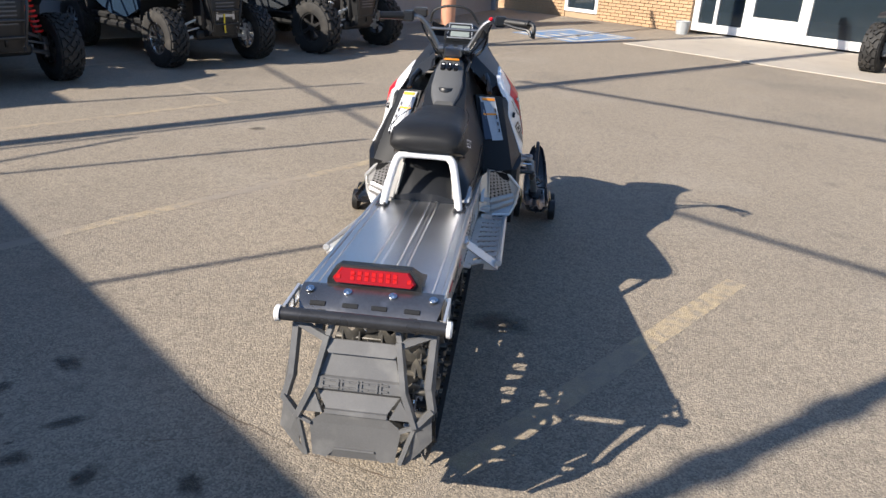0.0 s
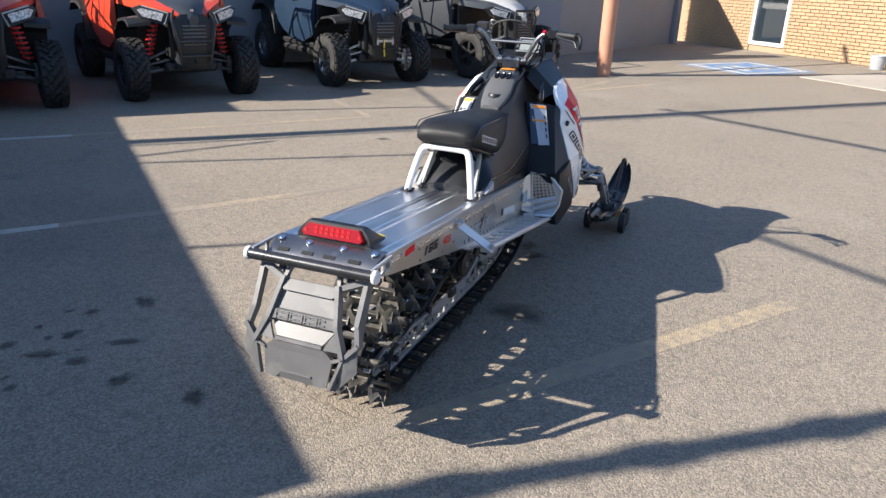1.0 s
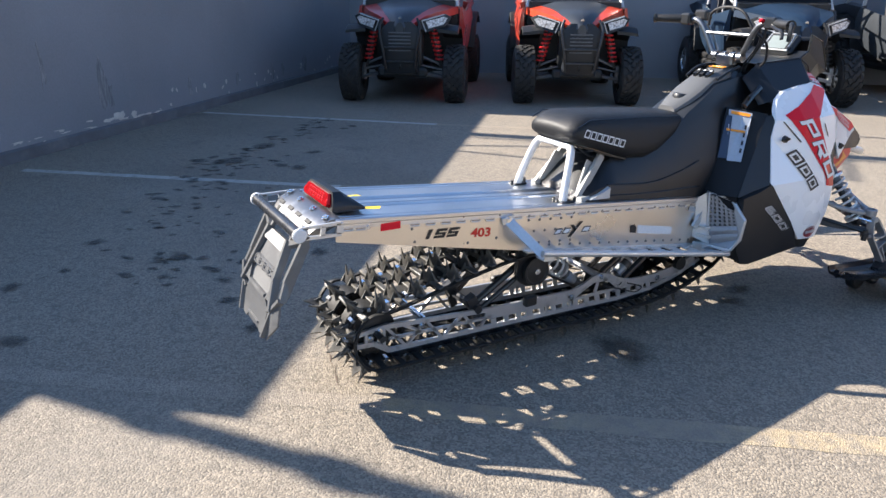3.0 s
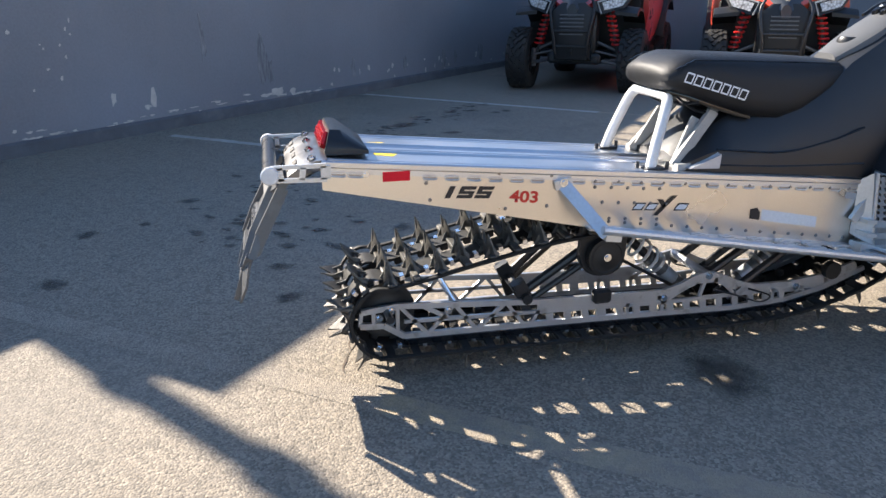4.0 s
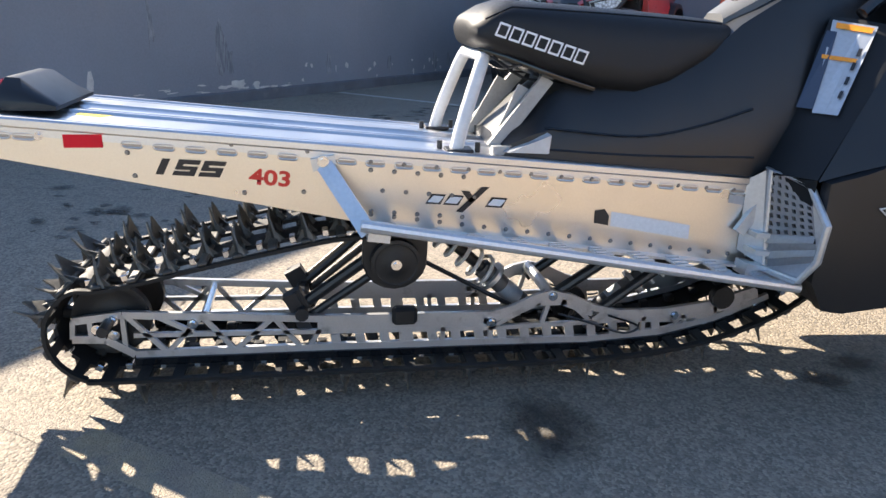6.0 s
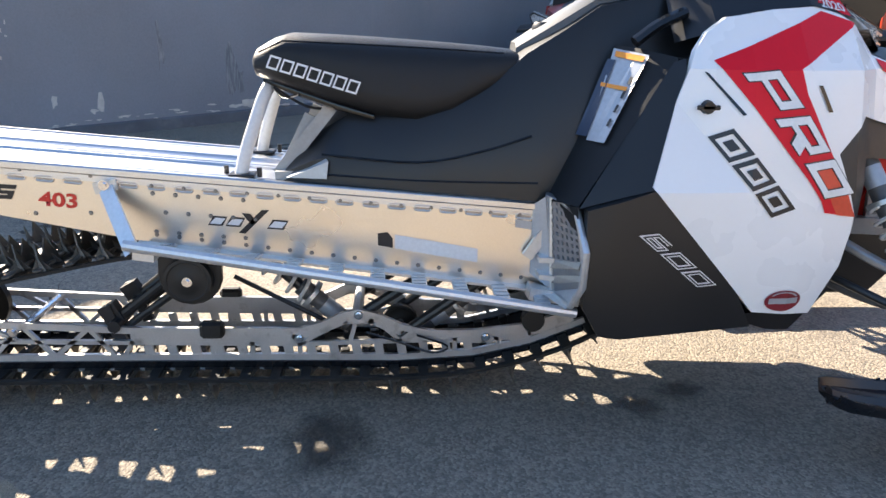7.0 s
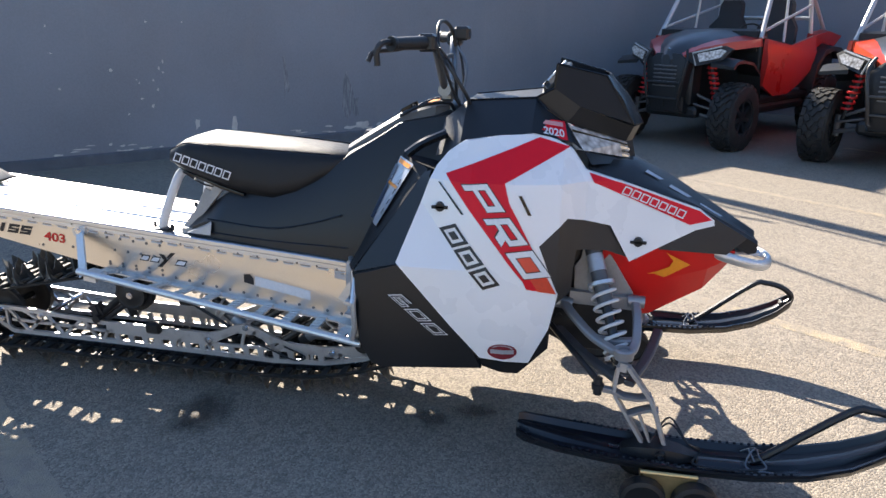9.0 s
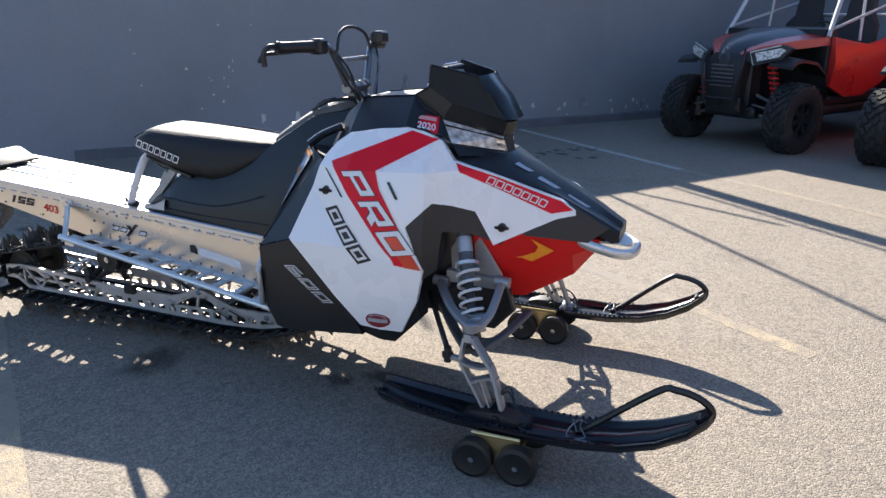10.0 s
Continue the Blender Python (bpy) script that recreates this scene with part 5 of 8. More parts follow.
for i in range(7):
    one("nose_mark", lambda bm: drape(bm, hollow(quads(bm, 7, (2.73, 0.812), (2.922, 0.731), 0.024, 0.16, 0.08)[i]), 0.0118), PALE_INK, pr, "white block in place of a letter", 0)
one("round_badge", lambda bm: drape(bm, [[(2.413 + 0.044 * math.cos(t), 0.35 + 0.026 * math.sin(t)) for t in [i * 0.314 for i in range(20)]]], 0.0105), material("dark_red_badge", (0.2, 0.015, 0.025), 0.4), pr, "dark red round badge", 0)
one("badge_bar", lambda bm: drape(bm, [[(2.378, 0.343), (2.448, 0.343), (2.448, 0.357), (2.378, 0.357)]], 0.0116), LABEL_S, pr, "", 0)
one("badge_bar", lambda bm: drape(bm, [[(2.413 + r * math.cos(t), 0.35 + 0.6 * r * math.sin(t)) for r, t in [(0.038, 0.5 + i * 0.25) for i in range(9)] + [(0.033, 2.5 - i * 0.25) for i in range(9)]]], 0.0116), LABEL_S, pr, "", 0)
for i, pn in enumerate(panels):
    s = 1 - 2 * i
    for y, z in ((2.21, 0.772), (2.79, 0.667)):
        bm = bmesh.new()
        rod(bm, (body_x(y, z) + 0.005, y, z), (body_x(y, z) + 0.018, y, z), 0.016, 0.013, 12)
        cbox(bm, (body_x(y, z) + 0.014, y, z), (0.008, 0.05, 0.01), bevel=0.002)
        bmesh.ops.transform(bm, matrix=Matrix.Diagonal((s, 1, 1, 1)), verts=bm.verts)
        part("quarter_turn", bm, BLACK_P, pn, "black quarter-turn fastener")
    for pts in ([(2.2, 0.845), (2.208, 0.843), (2.285, 0.76), (2.278, 0.758)], [(2.44, 0.82), (2.45, 0.82), (2.48, 0.765), (2.47, 0.765)]):
        bm = bmesh.new()
        drape(bm, [pts], 0.0112)
        bmesh.ops.transform(bm, matrix=Matrix.Diagonal((s, 1, 1, 1)), verts=bm.verts)
        part("vent_slot", bm, BLACK_G, pn, "", 0)

# wheel well, nose, belly
both("skid_corner", lambda bm: drape(bm, [[(2.3, 0.3), (2.4, 0.268), (2.458, 0.262), (2.545, 0.35), (2.54, 0.43), (2.48, 0.34)]], -0.012, 0.08), BLACK_M, label="black lower corner of the belly")
both("well_liner", lambda bm: drape(bm, [[(2.5, 0.67), (2.575, 0.76), (2.72, 0.735), (2.79, 0.61), (2.7, 0.645), (2.61, 0.655), (2.6, 0.53), (2.56, 0.5)]], 0.0, 0.05), BLACK_P, label="black surround of the suspension opening", smooth=20)
one("chassis", lambda bm: loft(bm, [rounded(w, zt, zb, y, 12, 4) for y, w, zt, zb in ((2.02, 0.2, 0.85, 0.3), (2.3, 0.22, 0.9, 0.28), (2.55, 0.2, 0.86, 0.3), (2.75, 0.13, 0.72, 0.36), (2.9, 0.1, 0.7, 0.45))]), STEEL_D, label="dark inner chassis")
both("shock_tower", lambda bm: [slab(bm, o, 0.01, Matrix.Translation((0.185, 0, 0)) @ Matrix(((0, 0, 1, 0), (1, 0, 0, 0), (0, 1, 0, 0), (0, 0, 0, 1))), 0.002) for o in ([(2.632, 0.645), (2.628, 0.6), (2.608, 0.575), (2.612, 0.48), (2.668, 0.48), (2.66, 0.645)], [(2.69, 0.64), (2.705, 0.635), (2.79, 0.5), (2.79, 0.47), (2.7, 0.47)])], material("pale_grey_tower", (0.33, 0.32, 0.31), 0.5, 0.4, vary=0.12, size=14, bump=0.1), label="pale cast shock tower plates")
both("bulkhead", lambda bm: [slab(bm, [(2.53, 0.43), (2.53, 0.33), (2.62, 0.285), (2.76, 0.285), (2.83, 0.36), (2.8, 0.47), (2.64, 0.47)], 0.03, Matrix.Translation((0.14, 0, 0)) @ Matrix(((0, 0, 1, 0), (1, 0, 0, 0), (0, 1, 0, 0), (0, 0, 0, 1))), 0.006), *[rod(bm, (0.165, y, z), (0.178, y, z), 0.008, n=8) for y, z in ((2.57, 0.4), (2.6, 0.33), (2.7, 0.31), (2.78, 0.36))]], BLACK_P, label="black lower bulkhead between the control arms")
both("tower_cross", lambda bm: bar(bm, (2.6, 0.48), (2.8, 0.47), 0.04, 0.2, 0.03), ARM_CAST)
belly = one("belly_pan", lambda bm: loft(bm, [[(wb, y, zb), (wm, y, zm), (wt, y, zt), (-wt, y, zt), (-wm, y, zm), (-wb, y, zb)] for y, wb, zb, wm, zm, wt, zt in ((2.69, 0.13, 0.44, 0.19, 0.56, 0.205, 0.66), (2.78, 0.11, 0.395, 0.175, 0.54, 0.185, 0.645), (2.85, 0.1, 0.4, 0.16, 0.53, 0.17, 0.645), (3.01, 0.07, 0.488, 0.12, 0.57, 0.13, 0.635), (3.09, 0.05, 0.59, 0.09, 0.605, 0.095, 0.625))]), RED_P, label="glossy red belly pan under the nose", smooth=20)
one("arrow_mark", lambda bm: drape(bm, [[(2.795, 0.548), (2.86, 0.566), (2.893, 0.58), (2.903, 0.6), (2.88, 0.628), (2.955, 0.588), (2.885, 0.546)]], 0.0, 0, lambda y, z: 0.197 - 0.2 * (y - 2.72) + 0.2 * (z - 0.6)), ORANGE_D, belly, "orange arrow graphic", 0)


def hood_edge(y):
    """Height at which the hood meets the side panel."""
    return 0.878 - 0.334 * (y - 2.632) if y < 2.728 else 0.846 - 0.37 * (y - 2.728) if y < 2.969 else 0.757 - 0.59 * (y - 2.969)


def hood_ring(y, w, d):
    """Cross-section of the hood: two flanks, two flat tops and a low ridge."""
    e, x = hood_edge(y), body_x(y, hood_edge(y))
    ridge = min(0.893, 0.873 - 0.62 * (y - 2.829)) - 0.002
    brow = min(ridge - 0.008, 0.853 - 0.6 * (y - 2.804))
    side = [(x - 0.008, y, e - d), (x - 0.003, y, e - 0.002), (x - 0.012, y, e + 0.008), (w, y, max(brow, e + 0.006)), (w - 0.03, y, max(brow + 0.013, e + 0.008)), (0.012, y, max(ridge, e + 0.01))]
    return side + [(-a, b, c) for a, b, c in reversed(side)]


hood = one("hood", lambda bm: loft(bm, [hood_ring(*r) for r in ((2.63, 0.17, 0.02), (2.7, 0.14, 0.015), (2.765, 0.11, 0.015), (2.87, 0.1, 0.015), (2.95, 0.09, 0.02), (3.07, 0.07, 0.05), (3.13, 0.055, 0.05), (3.155, 0.045, 0.03))]), BLACK_P, label="black nose hood", smooth=22)
both("nose_cheek", lambda bm: drape(bm, [[(2.99, 0.745), (3.12, 0.668), (3.06, 0.62), (2.855, 0.642), (2.87, 0.66), (2.958, 0.706)]], 0.004, 0.03), BLACK_P, hood, smooth=20)
for y0, y1 in ((2.8, 2.86), (2.875, 2.95), (2.97, 3.05)):
    both("hood_vent", lambda bm: bm.faces.new(V(bm, [(x, y, 0.853 - 0.6 * (y - 2.804) + (0.1 - 0.16 * (y - 2.87) - x) * 0.42 + 0.003) for x, y in ((0.094 - 0.16 * (y0 - 2.87), y0), (0.074 - 0.16 * (y0 - 2.87), y0 + 0.008), (0.072 - 0.16 * (y1 - 2.87), y1), (0.09 - 0.16 * (y1 - 2.87), y1 - 0.015))])), LABEL_S, hood, "pale vent mark on the hood", 0)
fb = one("front_bumper", lambda bm: loft(bm, [[p + Vector((0, 0, 0.018 * math.sin(t))) + q * 0.013 * math.cos(t) for t in [2 * math.pi * k / 10 for k in range(10)]] for p, q in [(p, Vector((p.x * 6, max(0.0, p.y - 3.05) * 6, 0)).normalized()) for p in smooth_path([(0.108, 3.02, 0.622), (0.112, 3.08, 0.604), (0.1, 3.15, 0.586), (0.062, 3.192, 0.578), (0, 3.205, 0.58), (-0.062, 3.192, 0.578), (-0.1, 3.15, 0.586), (-0.112, 3.08, 0.604), (-0.108, 3.02, 0.622)], 4)]]), ALU_P, label="silver front bumper band")
one("bumper_plate", lambda bm: loft(bm, [[(-w, y, z), (w, y, z), (w, y, z - 0.008), (-w, y, z - 0.008)] for w, y, z in ((0.07, 3.09, 0.615), (0.06, 3.15, 0.612), (0.03, 3.185, 0.6))]), HOOP_W, fb)

# cowl, headlights, windscreen, gauge
C_A, C_B, C_FL, C_FR = (0.245, 2.25, 0.928), (0.222, 2.46, 0.984), (0.1, 2.25, 1.058), (0.15, 2.465, 1.077)
C_C, C_TL, C_S, C_BN = (0.206, 2.58, 0.957), (0.142, 2.558, 1.005), (0.15, 2.516, 1.106), (0.148, 2.595, 1.053)
C_BL, C_BR, C_TR, C_W1, C_W2, C_W3 = (0.204, 2.615, 0.93), (0.03, 2.752, 0.884), (0.04, 2.738, 0.94), (0.15, 2.522, 1.176), (0.105, 2.665, 1.142), (0.09, 2.757, 1.0)


def cowl_shell(bm):
    for s in (1, -1):
        for q in ((C_A, C_B, C_FR, C_FL), (C_B, C_C, C_TL, C_FR), (C_FR, C_TL, C_BN, C_S), (C_TL, C_C, C_BL), (C_TL, C_TR, (0.055, 2.758, 0.988), C_BN), (C_BN, (0.055, 2.758, 0.988), C_W3),
                  (C_BL, C_BR, (0.03, 2.77, 0.875), (0.21, 2.64, 0.895)), (C_FL, C_FR, (0.0, 2.47, 1.075), (0.0, 2.25, 1.058)), (C_FR, C_S, (0.0, 2.53, 1.1), (0.0, 2.47, 1.075)), (C_TR, (0.055, 2.758, 0.988), (0.0, 2.78, 0.988), (0.0, 2.76, 0.94)), (C_BR, C_TR, (0.0, 2.76, 0.94), (0.0, 2.775, 0.88)), (C_A, C_FL, (0.09, 2.18, 1.0), (0.2, 2.17, 0.9))):
            bm.faces.new(V(bm, [(s * x, y, z) for x, y, z in q]))


cowl = one("cowl", cowl_shell, BLACK_P, label="black cowl", smooth=12)
both("cowl_seam", lambda bm: tube(bm, [C_FR, (0.17, 2.5, 1.045), C_TL], 0.0025, 6), BLACK_G, cowl)
both("cowl_edge", lambda bm: tube(bm, [C_FL, C_FR, C_S], 0.004, 6), BLACK_G, cowl)
lamps = both("headlight", lambda bm: loft(bm, [[Vector(p) + Vector((-d * 0.4, -d, 0)) for p in ((0.144, 2.562, 1.0), (0.046, 2.742, 0.938), (0.036, 2.756, 0.888), (0.2, 2.618, 0.934))] for d in (0.0, 0.03)]), lens_mottled, label="angular headlight with reflections painted into its lens", smooth=0)
for s, lp in zip((1, -1), lamps):
    for k, (w, mt) in enumerate(((0.004, BLACK_G), (0.006, CHROME), (0.003, BLACK_G), (0.005, CHROME))):
        a, b = Vector((0.158, 2.575, 0.985 - 0.014 * k)), Vector((0.05, 2.748, 0.93 - 0.011 * k))
        one("reflector_fin", lambda bm: loft(bm, [[(s * (p.x + 0.003), p.y + 0.003, p.z - w * q), (s * (p.x + 0.003), p.y + 0.003, p.z + w * q), (s * p.x, p.y, p.z + w * q), (s * p.x, p.y, p.z - w * q)] for p, q in ((a, 1), (a.lerp(b, 0.45), 0.35), (a.lerp(b, 0.7), 0.9), (b, 0.5))]), mt, lp, "", 0)
STICK = Vector((0.207, 2.487, 0.972)), Vector((0.202, 2.566, 0.958)), Vector((0.148, 2.552, 1.006)), Vector((0.167, 2.482, 1.016))


def stick_at(a, b, lift=0.003):
    return STICK[0].lerp(STICK[1], a).lerp(STICK[3].lerp(STICK[2], a), b) + Vector((lift * 1.2, 0, lift))


sticker = one("year_sticker", lambda bm: bm.faces.new(V(bm, [stick_at(a, b, 0.0045) for a, b in ((0, 0), (1, 0), (1, 1), (0, 1))])), RED_D, label="red sticker with the year", smooth=0)
yr = text_flat("2020", 0, 0.02)
for v in yr.verts:
    v.co = stick_at(0.1 + 0.8 * v.co.x, 0.1 + 0.42 * v.co.y, 0.006)
part("year", yr, PALE_INK, sticker, "white year 2020", 0)
one("sticker_bar", lambda bm: bm.faces.new(V(bm, [stick_at(a, b, 0.006) for a, b in ((0.1, 0.66), (0.9, 0.66), (0.9, 0.9), (0.1, 0.9))])), material("pale_pink_ink", (0.62, 0.3, 0.3), 0.4), sticker, smooth=0)
ws = one("windscreen", lambda bm: loft(bm, [[(-w, y, z), (-w * 0.5, y + d, z), (w * 0.5, y + d, z), (w, y, z), (w, y - 0.005, z - 0.002), (w * 0.5, y + d - 0.005, z - 0.002), (-w * 0.5, y + d - 0.005, z - 0.002), (-w, y - 0.005, z - 0.002)] for w, y, z, d in ((0.09, 2.757, 1.0, 0.03), (0.1, 2.72, 1.07, 0.025), (0.105, 2.665, 1.142, 0.015))]), screen, label="low smoked windscreen", smooth=40)
both("screen_wing", lambda bm: loft(bm, [[Vector(p) - Vector((d, 0, 0)) for p in (C_S, C_W1, C_W2, C_W3, C_BN)] for d in (0.0, 0.006)]), BLACK_M, ws, "black side wing", 20)
both("screen_edge", lambda bm: tube(bm, [C_W1, C_W2, C_W3], 0.0035, 6), BLACK_G, ws)
both("screen_edge", lambda bm: tube(bm, [C_S, C_W1], 0.0035, 6), BLACK_G, ws)
GAUGE = Matrix.Translation((0.0, 2.52, 1.125)) @ Matrix.Rotation(0.85, 4, "X")
gauge = one("gauge", lambda bm: [cbox(bm, (0, 0, 0), (0.17, 0.11, 0.035), GAUGE, 0.014), cbox(bm, (0, 0.02, -0.03), (0.09, 0.06, 0.05), GAUGE, 0.01)], BLACK_P, label="instrument gauge")
one("bezel", lambda bm: tube(bm, [GAUGE @ Vector(p) for p in ((-0.066, -0.044, 0.018), (0.066, -0.044, 0.018), (0.06, 0.046, 0.018), (-0.06, 0.046, 0.018))], 0.004, 6, closed=True), ALU_P, gauge, "silver bezel")
one("display", lambda bm: cbox(bm, (0.0, -0.002, 0.0185), (0.1, 0.068, 0.002), GAUGE), material("grey_display", (0.2, 0.23, 0.22), 0.12), gauge, "grey glass display")
for x in (-0.07, 0.07):
    one("gauge_button", lambda bm: rod(bm, GAUGE @ Vector((x, -0.03, 0.016)), GAUGE @ Vector((x, -0.03, 0.022)), 0.008, n=10), BLACK_G, gauge)
both("dash_lever", lambda bm: tube(bm, smooth_path([(0.2, 2.08, 0.9), (0.19, 2.13, 0.935), (0.17, 2.2, 0.965)], 3), 0.014, 8), BLACK_G)

# handlebar
hb = thing("handlebar", "", "")
hb.parent = sled
one("bar", lambda bm: tube(bm, smooth_path([(-0.22, 2.15, 1.232), (-0.17, 2.155, 1.228), (-0.13, 2.16, 1.19), (-0.085, 2.17, 1.11), (-0.06, 2.172, 1.085), (0, 2.173, 1.08), (0.06, 2.172, 1.085), (0.085, 2.17, 1.11), (0.13, 2.16, 1.19), (0.17, 2.155, 1.228), (0.22, 2.15, 1.232)], 4), 0.0125, 10), BAR_ALU, hb, "silver handlebar tube")
one("cross_brace", lambda bm: rod(bm, (-0.125, 2.16, 1.18), (0.125, 2.16, 1.18), 0.008), BAR_ALU, hb)
one("riser", lambda bm: [cbox(bm, (0, 2.172, 1.07), (0.09, 0.045, 0.05), bevel=0.008), rod(bm, (0, 2.19, 1.0), (0, 2.175, 1.06), 0.03, 0.024, 12)], BAR_ALU, hb, "clamped grey riser")
for x in (-0.072, -0.024, 0.024, 0.06):
    one("bar_clamp", lambda bm: rod(bm, (x, 2.173, 1.084), (x + 0.024, 2.173, 1.085), 0.021, n=12), BAR_ALU, hb)
both("grip", lambda bm: ring(bm, [(0.0, 0.001), (0.0, 0.019), (0.006, 0.02), (0.12, 0.0175), (0.125, 0.021), (0.135, 0.021), (0.135, 0.001)], 12, Matrix.Translation((0.245, 2.145, 1.232)) @ Matrix.Rotation(-0.52, 4, "Z")), RUBBER, hb, "black rubber grip")
both("switch_block", lambda bm: cbox(bm, (0.225, 2.15, 1.232), (0.055, 0.05, 0.05), bevel=0.008), BLACK_P, hb)
one("kill_switch", lambda bm: cbox(bm, (0.178, 2.14, 1.242), (0.02, 0.024, 0.016), bevel=0.005), RED_D, hb, "red stop button")
one("throttle_lever", lambda bm: tube(bm, smooth_path([(0.245, 2.12, 1.225), (0.3, 2.075, 1.215), (0.36, 2.03, 1.21), (0.375, 2.015, 1.185)], 4), 0.007, 8), BLACK_P, hb)
one("bar_hook", lambda bm: tube(bm, smooth_path([(0.355, 2.08, 1.235), (0.378, 2.06, 1.236), (0.388, 2.045, 1.215), (0.385, 2.045, 1.175)], 4), 0.009, 8), BLACK_P, hb)
one("brake_lever", lambda bm: tube(bm, smooth_path([(-0.23, 2.18, 1.235), (-0.29, 2.15, 1.23), (-0.37, 2.1, 1.225)], 4), 0.007, 8), STEEL_D, hb)
one("master_cylinder", lambda bm: cbox(bm, (-0.17, 2.185, 1.25), (0.07, 0.05, 0.045), bevel=0.008), STEEL_D, hb)
one("strap_loop", lambda bm: tube(bm, smooth_path([(-0.12, 2.17, 1.21), (-0.1, 2.16, 1.265), (-0.02, 2.15, 1.29), (0.07, 2.15, 1.275), (0.12, 2.16, 1.21)], 5), 0.006, 8), RUBBER, hb, "black grab strap loop")
for k, (x, c) in enumerate(((0.14, CABLE), (0.115, STEEL_D), (-0.13, CABLE), (-0.1, BAR_ALU))):
    one("control_cable", lambda bm: tube(bm, smooth_path([(x * 1.3, 2.17, 1.215), (x * 1.1, 2.19 + 0.02 * (k % 2), 1.15), (x * 0.6, 2.21, 1.06), (x * 0.4, 2.23, 1.02)], 5), 0.0045, 6), c, hb)
one("mountain_bar", lambda bm: tube(bm, smooth_path([(0.13, 2.165, 1.2), (0.16, 2.21, 1.15), (0.14, 2.25, 1.08), (0.1, 2.26, 1.04)], 5), 0.006, 6), STEEL_D, hb)

# ---- track and rear suspension ----
TRACK = [(0.42, 0.085), (0.8, 0.081), (1.2, 0.076), (1.5, 0.074), (1.7, 0.083), (1.88, 0.118), (2.04, 0.18), (2.14, 0.26), (2.17, 0.34), (2.12, 0.42), (2.0, 0.452), (1.6, 0.44), (1.3, 0.43), (1.08, 0.418), (0.98, 0.412), (0.88, 0.4), (0.66, 0.355), (0.45, 0.309)]
TRACK += [(0.42 + 0.115 * math.cos(t), 0.2 + 0.115 * math.sin(t)) for t in [radians(a) for a in (112, 135, 158, 181, 204, 227, 250)]]


def loop_points(n):
    """n even steps along the closed belt line: place and heading in (y, z)."""
    pts = [Vector(p) for p in TRACK]
    fine = []
    m = len(pts)
    for i in range(m):
        a, b, c, d = pts[i - 1], pts[i], pts[(i + 1) % m], pts[(i + 2) % m]
        for j in range(8):
            t = j / 8
            fine.append(0.5 * ((2 * b) + (c - a) * t + (2 * a - 5 * b + 4 * c - d) * t * t + (3 * b - a - 3 * c + d) * t ** 3))
    seg = [(fine[(i + 1) % len(fine)] - fine[i]).length for i in range(len(fine))]
    total = sum(seg)
    out, i, acc = [], 0, 0.0
    for k in range(n):
        s = total * k / n
        while acc + seg[i] < s:
            acc += seg[i]
            i += 1
        a, b = fine[i], fine[(i + 1) % len(fine)]
        p = a.lerp(b, (s - acc) / seg[i])
        out.append((p, (b - a).normalized()))
    return out


track = thing("track", "", "")
track.parent = sled
bm = bmesh.new()
# belt with three columns of windows between the cross bars
BELT_X = (-0.19, -0.174, -0.118, -0.032, 0.032, 0.118, 0.174, 0.19)
rows = []
for p, d in loop_points(324):
    n = Vector((d.y, -d.x))  # outwards
    rows.append((V(bm, [(x, *p) for x in BELT_X]), V(bm, [(x, *(p - n * 0.008)) for x in BELT_X])))
for k in range(324):
    (a, c), (b, d) = rows[k], rows[(k + 1) % 324]
    for i in range(7):
        open_here = i in (1, 3, 5) and k % 6 in (1, 2, 3, 4)
        if not open_here:
            bm.faces.new((a[i], a[i + 1], b[i + 1], b[i]))
            bm.faces.new((c[i], d[i], d[i + 1], c[i + 1]))
    for i in range(8):
        if i in (0, 7) or k % 6 in (1, 2, 3, 4):
            bm.faces.new((a[i], b[i], d[i], c[i]))
    for i in (1, 3, 5):
        if k % 6 in (1, 5):
            bm.faces.new((a[i], c[i], c[i + 1], a[i + 1]))
part("belt", bm, material("matt_belt_rubber", (0.012, 0.012, 0.012), 0.62, vary=0.25, grain=0.2, size=18, fine=250, bump=0.3, spec=0.35), track, "black rubber track belt with rows of windows")

bm = bmesh.new()
# a tall cupped paddle: two pointed blades over a low web, each stiffened by a fin
W, H = 0.046, 0.066
prof = ((-W, 0.5, -0.012), (-W * 0.62, 1.0, -0.002), (-W * 0.25, 0.55, 0.006), (0.0, 0.42, 0.008), (W * 0.25, 0.55, 0.006), (W * 0.62, 1.0, -0.002), (W, 0.5, -0.012))
lo = V(bm, [(x, y - 0.006, 0) for x, h, y in prof] + [(x, y + 0.008, 0) for x, h, y in prof[::-1]])
hi = V(bm, [(x * 0.9, y * 0.5 - 0.002, H * h) for x, h, y in prof] + [(x * 0.9, y * 0.5 + 0.002, H * h) for x, h, y in prof[::-1]])
for i in range(14):
    bm.faces.new((lo[i], lo[(i + 1) % 14], hi[(i + 1) % 14], hi[i]))
for i in range(6):
    bm.faces.new((hi[i], hi[i + 1], hi[12 - i], hi[13 - i]))
for x in (-W * 0.62, W * 0.62):
    for q in (-1, 1):
        f = V(bm, [(x - 0.004, q * 0.004, 0), (x + 0.004, q * 0.004, 0), (x + 0.003, q * 0.024, 0), (x - 0.003, q * 0.024, 0), (x - 0.002, q * 0.003, H * 0.45), (x + 0.002, q * 0.003, H * 0.45)])
        for g in ((0, 1, 5, 4), (1, 2, 5), (2, 3, 4, 5), (3, 0, 4)):
            bm.faces.new([f[k] for k in g])
lug = finish("lug", bm, TRACK_R, 30)
bm = bmesh.new()
